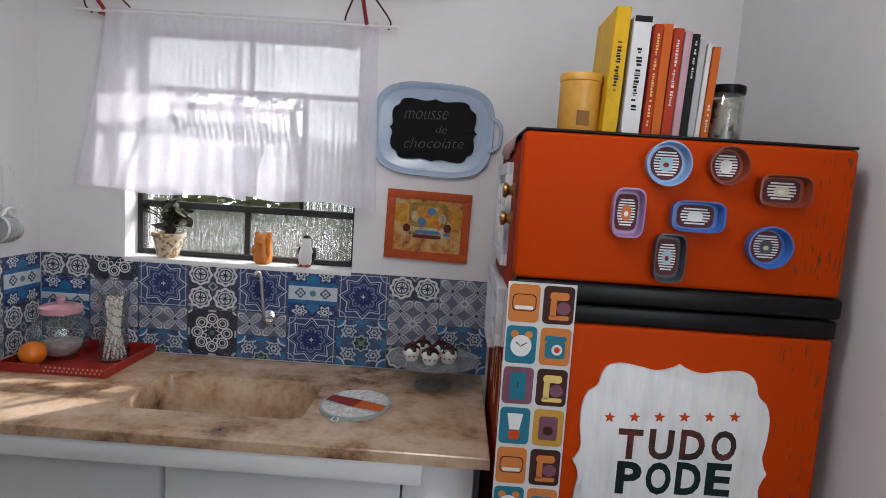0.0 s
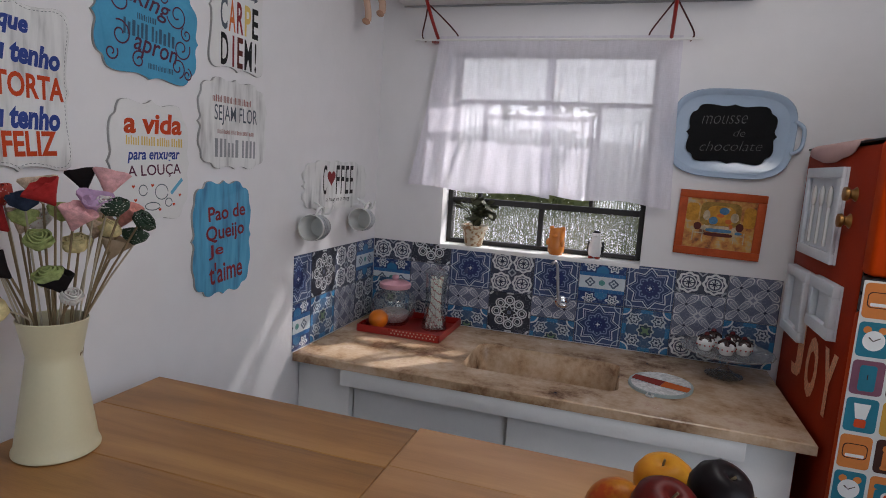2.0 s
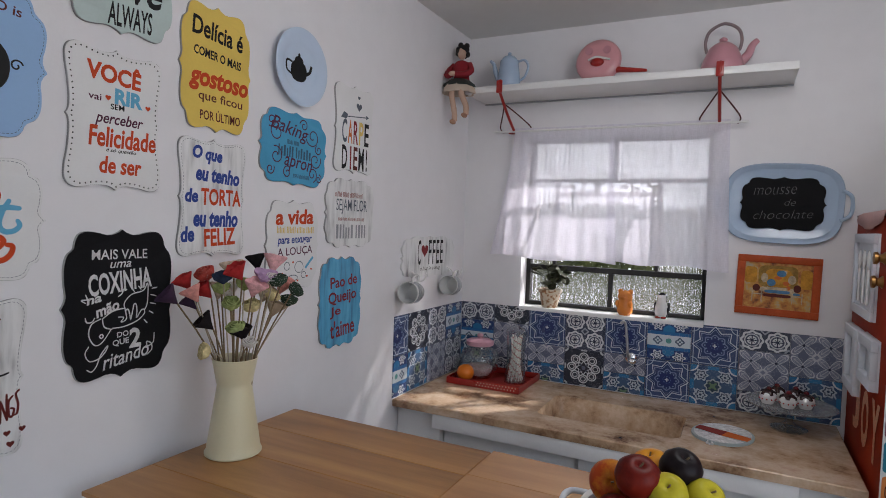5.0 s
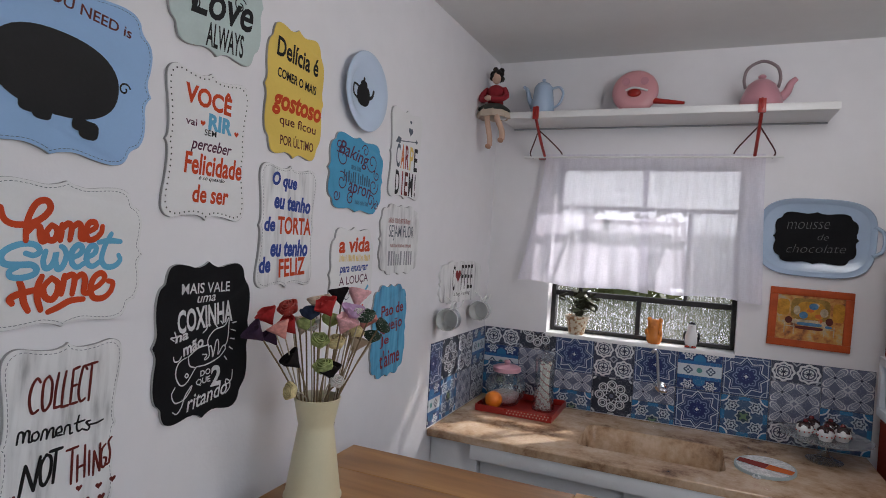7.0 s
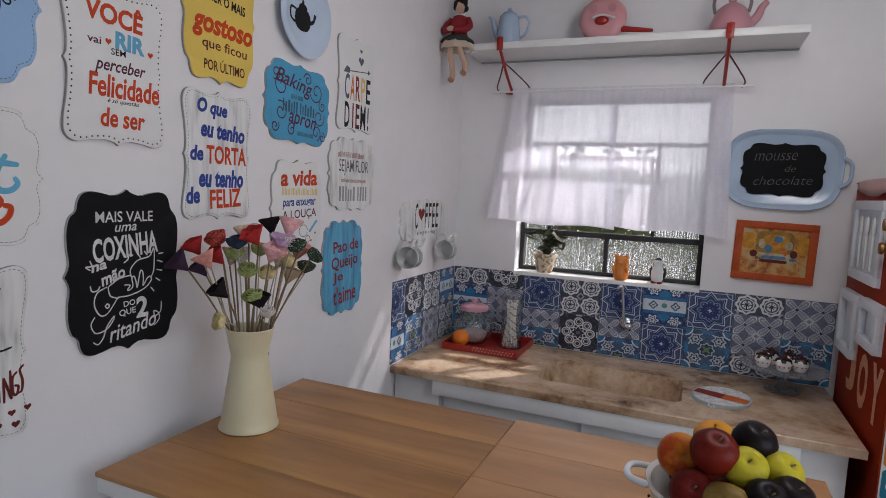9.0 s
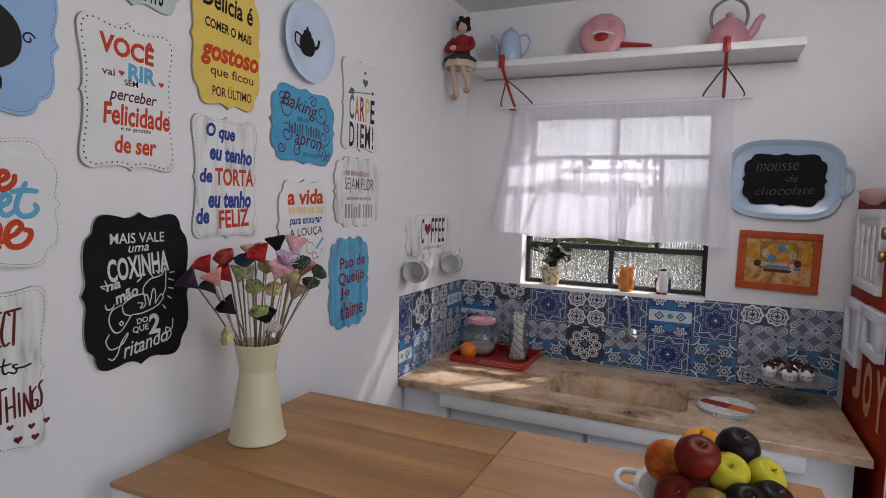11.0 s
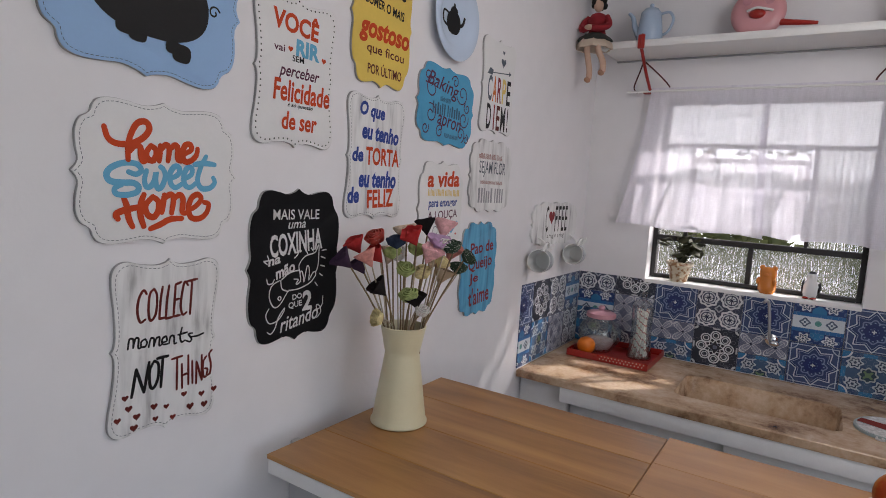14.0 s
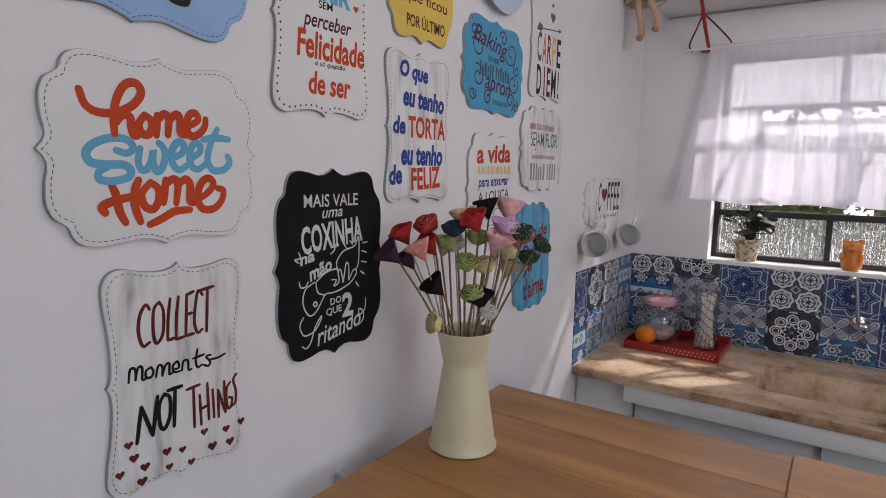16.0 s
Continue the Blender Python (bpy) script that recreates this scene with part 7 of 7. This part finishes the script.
def storage_tins():
    root = thing("storage_tin", pose(1.588, -0.545, 1.6095), "mustard yellow tin canister with a faded label", "tin")
    part("body", lathe([(0, 0), (0.042, 0), (0.044, 0.003), (0.0435, 0.110), (0.0455, 0.112), (0.0455, 0.124), (0.044, 0.127), (0, 0.128)], 36), PENCIL_YELLOW, root, smooth=40)
    part("label", box((-0.012, -0.0455, 0.018), (0.014, -0.0440, 0.048)), paint("brown_tin_label", (0.24, 0.11, 0.03), 0.5, vary=0.3), root, "small brown label")
    root = thing("glass_jar", pose(1.898, -0.545, 1.6095), "glass jar with dark contents and a black lid", "jar")
    part("glass", lathe([(0, 0), (0.034, 0), (0.037, 0.004), (0.037, 0.098), (0.034, 0.104), (0.032, 0.104), (0.034, 0.096), (0.034, 0.006), (0, 0.004)], 32), CLEAR, root, smooth=50)
    part("lid", lathe([(0, 0.1045), (0.037, 0.1045), (0.038, 0.106), (0.038, 0.120), (0.036, 0.122), (0, 0.122)], 32), PLASTIC_BLACK, root, "black screw lid", smooth=40)
    part("contents", lathe([(0, 0.006), (0.032, 0.006), (0.033, 0.02), (0.033, 0.090), (0.02, 0.094), (0, 0.093)], 28, wob=lambda a, z: 0.03 * math.sin(7 * a + 90 * z)), two_paint("mottled_jar_contents", (0.42, 0.38, 0.32), (0.035, 0.028, 0.022), 48), root, "mottled grey-brown contents", smooth=60)


storage_tins()


# ---- on the table ----
def flower_pitcher():
    root = thing("metal_vase", pose(0.161, -1.500, 1.0205) @ Matrix.Diagonal((0.865, 0.865, 0.955, 1)), "cream enamel metal jug vase on the table", "vase")
    part("body", lathe([(0, 0.001), (0.066, 0.0), (0.069, 0.002), (0.069, 0.006), (0.065, 0.012), (0.063, 0.026), (0.043, 0.150), (0.042, 0.158), (0.044, 0.165), (0.0545, 0.214), (0.0555, 0.216), (0.054, 0.2175), (0.0525, 0.214), (0.042, 0.165), (0.040, 0.155), (0.060, 0.02), (0, 0.01)], 44), CREAM, root, smooth=40)
    handle = spline([(-0.046, 0.026, 0.205), (-0.070, 0.040, 0.190), (-0.070, 0.040, 0.150), (-0.050, 0.028, 0.115)], 6, False)
    part("handle", tube(handle, 0.0045, 8), CREAM, root, smooth=80)


flower_pitcher()

FABRICS = {}
for key, col, vary in (("r", (0.42, 0.03, 0.03), 0.3), ("R", (0.48, 0.06, 0.05), 0.5), ("p", (0.055, 0.03, 0.06), 0.2), ("k", (0.014, 0.011, 0.012), 0.2), ("c", (0.68, 0.29, 0.25), 0.35), ("g", (0.36, 0.42, 0.16), 0.45), ("o", (0.62, 0.48, 0.36), 0.6),
                       ("n", (0.035, 0.05, 0.09), 0.4), ("s", (0.70, 0.38, 0.39), 0.4), ("l", (0.46, 0.30, 0.46), 0.3), ("y", (0.72, 0.61, 0.32), 0.35), ("d", (0.03, 0.06, 0.035), 0.5), ("t", (0.42, 0.32, 0.22), 0.15), ("w", (0.60, 0.56, 0.50), 0.4)):
    FABRICS[key] = paint("flower_fabric_" + {"r": "red", "R": "red_print", "p": "purple", "k": "black", "c": "coral", "g": "green", "o": "beige_print", "n": "navy", "s": "pink_stripe", "l": "lilac", "y": "yellow", "d": "dark_green", "t": "tan", "w": "white"}[key], col, 0.92, vary=vary, scale=90, grain=600, relief=0.15)
WORD = {"r": "dark red", "R": "red patterned", "p": "dark purple", "k": "black", "c": "coral", "g": "green", "o": "beige patterned", "n": "navy blue", "s": "pink striped", "l": "lilac", "y": "yellow", "d": "dark green dotted", "t": "tan", "w": "white patterned"}
STALK = paint("thin_wooden_stalk", (0.24, 0.175, 0.10), 0.8, vary=0.3)
STALK_PALE = paint("pale_wooden_stalk", (0.46, 0.40, 0.30), 0.75, vary=0.25)


def dotted(name, ground, dot):
    """Cloth printed with small round dots."""
    m, t, b = start(name)
    v = t.nodes.new("ShaderNodeTexVoronoi")
    v.inputs["Scale"].default_value, v.inputs["Randomness"].default_value = 190.0, 0.45
    co = t.nodes.new("ShaderNodeTexCoord")
    t.links.new(co.outputs["Object"], v.inputs["Vector"])
    t.links.new(mixed(t, Ex(t, v.outputs["Distance"]).lt(0.22), ground, dot), b.inputs["Base Color"])
    b.inputs["Roughness"].default_value = 0.92
    return m


FABRICS["d"] = dotted("flower_fabric_dark_green_dotted", (0.025, 0.05, 0.03), (0.55, 0.55, 0.50))
FABRICS["R"] = dotted("flower_fabric_red_dotted", (0.46, 0.05, 0.035), (0.62, 0.45, 0.40))
FABRICS["w"] = dotted("flower_fabric_white_dotted", (0.64, 0.62, 0.58), (0.45, 0.22, 0.20))


def bloom(colour, rose, seed):
    """A folded fabric bloom, its tip at the origin, opening along +z."""
    rnd = random.Random(seed)
    ph = rnd.uniform(0, 6)
    r, h = (0.0265, 0.042) if not rose else (0.024, 0.030)
    if not rose:
        return lathe([(0.002, 0), (r * 0.45, h * 0.4), (r, h * 0.95), (r * 0.96, h), (r * 0.6, h * 0.82), (r * 0.3, h * 0.95), (0, h * 0.75)], 20, wob=lambda a, z: 0.24 * math.sin(3 * a + ph) * z / h + 0.04 * math.sin(7 * a))
    bm = lathe([(0.002, 0), (r * 0.8, h * 0.35), (r, h * 0.75), (r * 0.92, h * 0.9), (r * 0.8, h * 0.72), (0, h * 0.6)], 20, wob=lambda a, z: 0.10 * math.sin(5 * a + ph))
    for k, top in ((0.72, 0.98), (0.50, 1.05), (0.28, 1.1)):
        lathe([(r * k, h * 0.55), (r * (k + 0.06), h * top), (r * (k - 0.04), h * (top + 0.02)), (r * (k - 0.08), h * 0.6)], 18, bm, wob=lambda a, z: 0.14 * math.sin(3 * a + ph + 5 * k))
    return bm


# right and up from the jug's mouth in millimetres, for the blooms of each cloth
BOUQUET = {"r": "-114,174 -60,158 19,203", "R": "-71,196", "p": "-130,148 -103,126", "c": "-81,153 100,164", "g": "-35,166 20,176 -7,139 11,81", "n": "-26,192", "o": "-4,203 -49,152 56,144", "k": "46,219 -46,93 28,68",
           "s": "83,214 43,166", "l": "66,184", "y": "75,150 38,124 -50,42", "d": "134,170 107,187 124,137", "w": "-16,161 36,54 87,191", "t": "81,109"}


def bouquet():
    rnd = random.Random(21)
    right, ahead = Vector((0.798, 0.602, 0)), Vector((-0.602, 0.798, 0))
    mouth = Vector((0.161, -1.500, 1.227))
    blooms = [(*map(float, q.split(",")), key) for key, text in BOUQUET.items() for q in text.split()]
    for i, (u, v, key) in enumerate(blooms):
        big = (0.70 if v < 60 else 0.82 if key in "dwk" else 0.85) * rnd.uniform(0.92, 1.08)
        deep = rnd.uniform(-0.04, 0.04) if v > 100 else -0.035
        tip = mouth + right * (u * 0.86 / 1000) + Vector((0, 0, v * 0.95 / 1000 - 0.020)) + ahead * deep
        foot = mouth + right * (u / 1000 * 0.18 + rnd.uniform(-0.008, 0.008)) + ahead * (deep * 0.25) + Vector((0, 0, -0.19))
        neck = mouth + (right * (u / 1000 * 0.33) + ahead * (deep * 0.4)).normalized() * min(0.042, abs(u) / 1000 * 0.45 + 0.006) + Vector((0, 0, 0.0))
        if tip.x < 0.03:
            tip.x = 0.03
        root = thing("fabric_flower", pose(0, 0, 0), f"{WORD[key]} fabric flower on a thin stalk in the vase", "flower", "fabric flowers in the vase")
        part("stalk", tube([foot, neck, (neck + tip) / 2 + Vector((0, 0, 0.004)), tip], 0.0018 if i % 3 else 0.0015, 5), STALK if i % 3 else STALK_PALE, root, smooth=80)
        way = (tip - neck).normalized() + Vector((rnd.uniform(-0.45, 0.45), rnd.uniform(-0.6, 0.2), rnd.uniform(-0.3, 0.2)))
        b = part("bloom", bloom(key, key in "gRyndw", i), FABRICS[key], root, smooth=60)
        b.matrix_basis = Matrix.LocRotScale(tip, way.to_track_quat("Z", "Y"), (big, big, big))


bouquet()


def fruit_bowl():
    root = thing("colander_bowl", pose(1.042, -1.600, 1.0205) @ Matrix.Diagonal((0.85, 0.85, 0.84, 1)), "white enamel colander bowl full of fruit", "bowl")
    part("bowl", lathe([(0, 0.012), (0.05, 0.012), (0.052, 0.0), (0.056, 0.0), (0.058, 0.016), (0.09, 0.06), (0.108, 0.12), (0.114, 0.148), (0.120, 0.152), (0.119, 0.156), (0.111, 0.152), (0.104, 0.12), (0.086, 0.062), (0.05, 0.02), (0, 0.017)], 44), PORCELAIN, root, smooth=50)
    bm = bmesh.new()
    for k in range(3):
        for i in range(26):
            a, z = 6.283 * (i + 0.5 * k) / 26, 0.075 + 0.02 * k
            r = 0.0925 + (z - 0.06) * 0.30 + 0.0022
            ball(0.0028, (r * math.cos(a), r * math.sin(a), z), (1, 1, 1), bm, 6, 4)
    part("perforation", bm, BLACK, root, "rows of small dark holes", smooth=80)
    for s in (-1, 1):
        pts = spline([(s * 0.112, -0.035, 0.150), (s * 0.140, -0.026, 0.152), (s * 0.148, 0, 0.152), (s * 0.140, 0.026, 0.152), (s * 0.112, 0.035, 0.150)], 6, False)
        part("handle", tube(pts, 0.0055, 8), FRAME_WHITE, root, "pale blue-white loop handle", smooth=80)


fruit_bowl()


def two_tone(name, a, b, scale=14):
    m, t, bs = start(name)
    n, f = noise_of(t, scale, 4), noise_of(t, 220, 2)
    t.links.new(ramp(t, n * 0.85 + f * 0.15, (0.42, a), (0.6, b)), bs.inputs["Base Color"])
    bs.inputs["Roughness"].default_value = 0.38
    bs.inputs["Specular IOR Level"].default_value = 0.14
    return m


def apple(name, label, at, r, mat_, tilt, squash=0.92):
    at = (1.103 + (at[0] - 1.115) * 0.85, -1.60 + (at[1] + 1.60) * 0.85, 1.20 + (at[2] - 1.20) * 0.85)
    r *= 0.87
    root = thing(name, pose(*at, *tilt), label, "fruit", "fruit in the bowl")
    prof = [(0, -0.80), (0.25, -0.90), (0.55, -0.82), (0.86, -0.45), (1.0, 0.05), (0.94, 0.5), (0.68, 0.84), (0.36, 0.93), (0.14, 0.84), (0.0, 0.70)]
    part("flesh", lathe([(p[0] * r, p[1] * r * squash) for p in prof], 28), mat_, root, smooth=80)
    part("stalk", tube([(0, 0, r * 0.62), (0.001, 0, r * 0.75), (0.003, 0.001, r * 0.92)], 0.0013, 5), STALK, root, smooth=80)


REDS = two_tone("red_apple_skin", (0.085, 0.006, 0.005), (0.19, 0.016, 0.008), 10)
MIXED = two_tone("orange_red_apple_skin", (0.40, 0.055, 0.012), (0.60, 0.23, 0.015), 22)
GOLD = two_tone("golden_apple_skin", (0.60, 0.22, 0.015), (0.68, 0.33, 0.02), 20)
GREENS = two_tone("yellow_green_apple_skin", (0.42, 0.36, 0.020), (0.54, 0.46, 0.035), 12)
PLUMS = two_tone("dark_plum_skin", (0.006, 0.004, 0.005), (0.013, 0.008, 0.010), 12)
KIWIS = two_tone("brown_kiwi_skin", (0.14, 0.085, 0.02), (0.22, 0.14, 0.035), 30)
apple("apple", "orange and red apple in the colander", (0.973, -1.608, 1.184), 0.034, MIXED, (70, 0, 10))
apple("apple", "dark red apple in the colander", (1.018, -1.642, 1.212), 0.034, REDS, (20, 10, 0))
apple("apple", "golden yellow apple in the colander", (1.025, -1.529, 1.186), 0.034, GOLD, (10, -10, 0))
apple("plum", "dark purple plum in the colander", (1.073, -1.588, 1.216), 0.032, PLUMS, (15, 20, 0), 1.02)
apple("apple", "yellow-green apple in the colander", (1.061, -1.642, 1.197), 0.030, GREENS, (38, 5, 0))
apple("apple", "yellow-green apple beside dark plums", (1.110, -1.611, 1.188), 0.030, GREENS, (20, 30, 0))
apple("plum", "dark plum resting on the fruit", (1.085, -1.684, 1.170), 0.031, PLUMS, (30, 10, 0), 1.02)
apple("plum", "dark plum near the bowl's rim", (1.116, -1.664, 1.172), 0.031, PLUMS, (10, 20, 0), 1.02)
apple("kiwi", "brown kiwi in the colander", (1.036, -1.691, 1.160), 0.030, KIWIS, (90, 0, 60), 1.25)
apple("apple", "dusky red apple low in the colander", (0.993, -1.671, 1.158), 0.032, REDS, (50, 0, 0))
for at in ((1.04, -1.585, 1.13), (0.99, -1.555, 1.13), (1.09, -1.545, 1.15), (1.05, -1.635, 1.14)):
    apple("apple", "red apple under the other fruit", at, 0.033, REDS, (0, 20, 0))

# clear vessels let the daylight through to what they hold
for o in scene.objects:
    if o.type == "MESH" and o.data.materials and o.data.materials[0] == CLEAR:
        o.visible_shadow = False
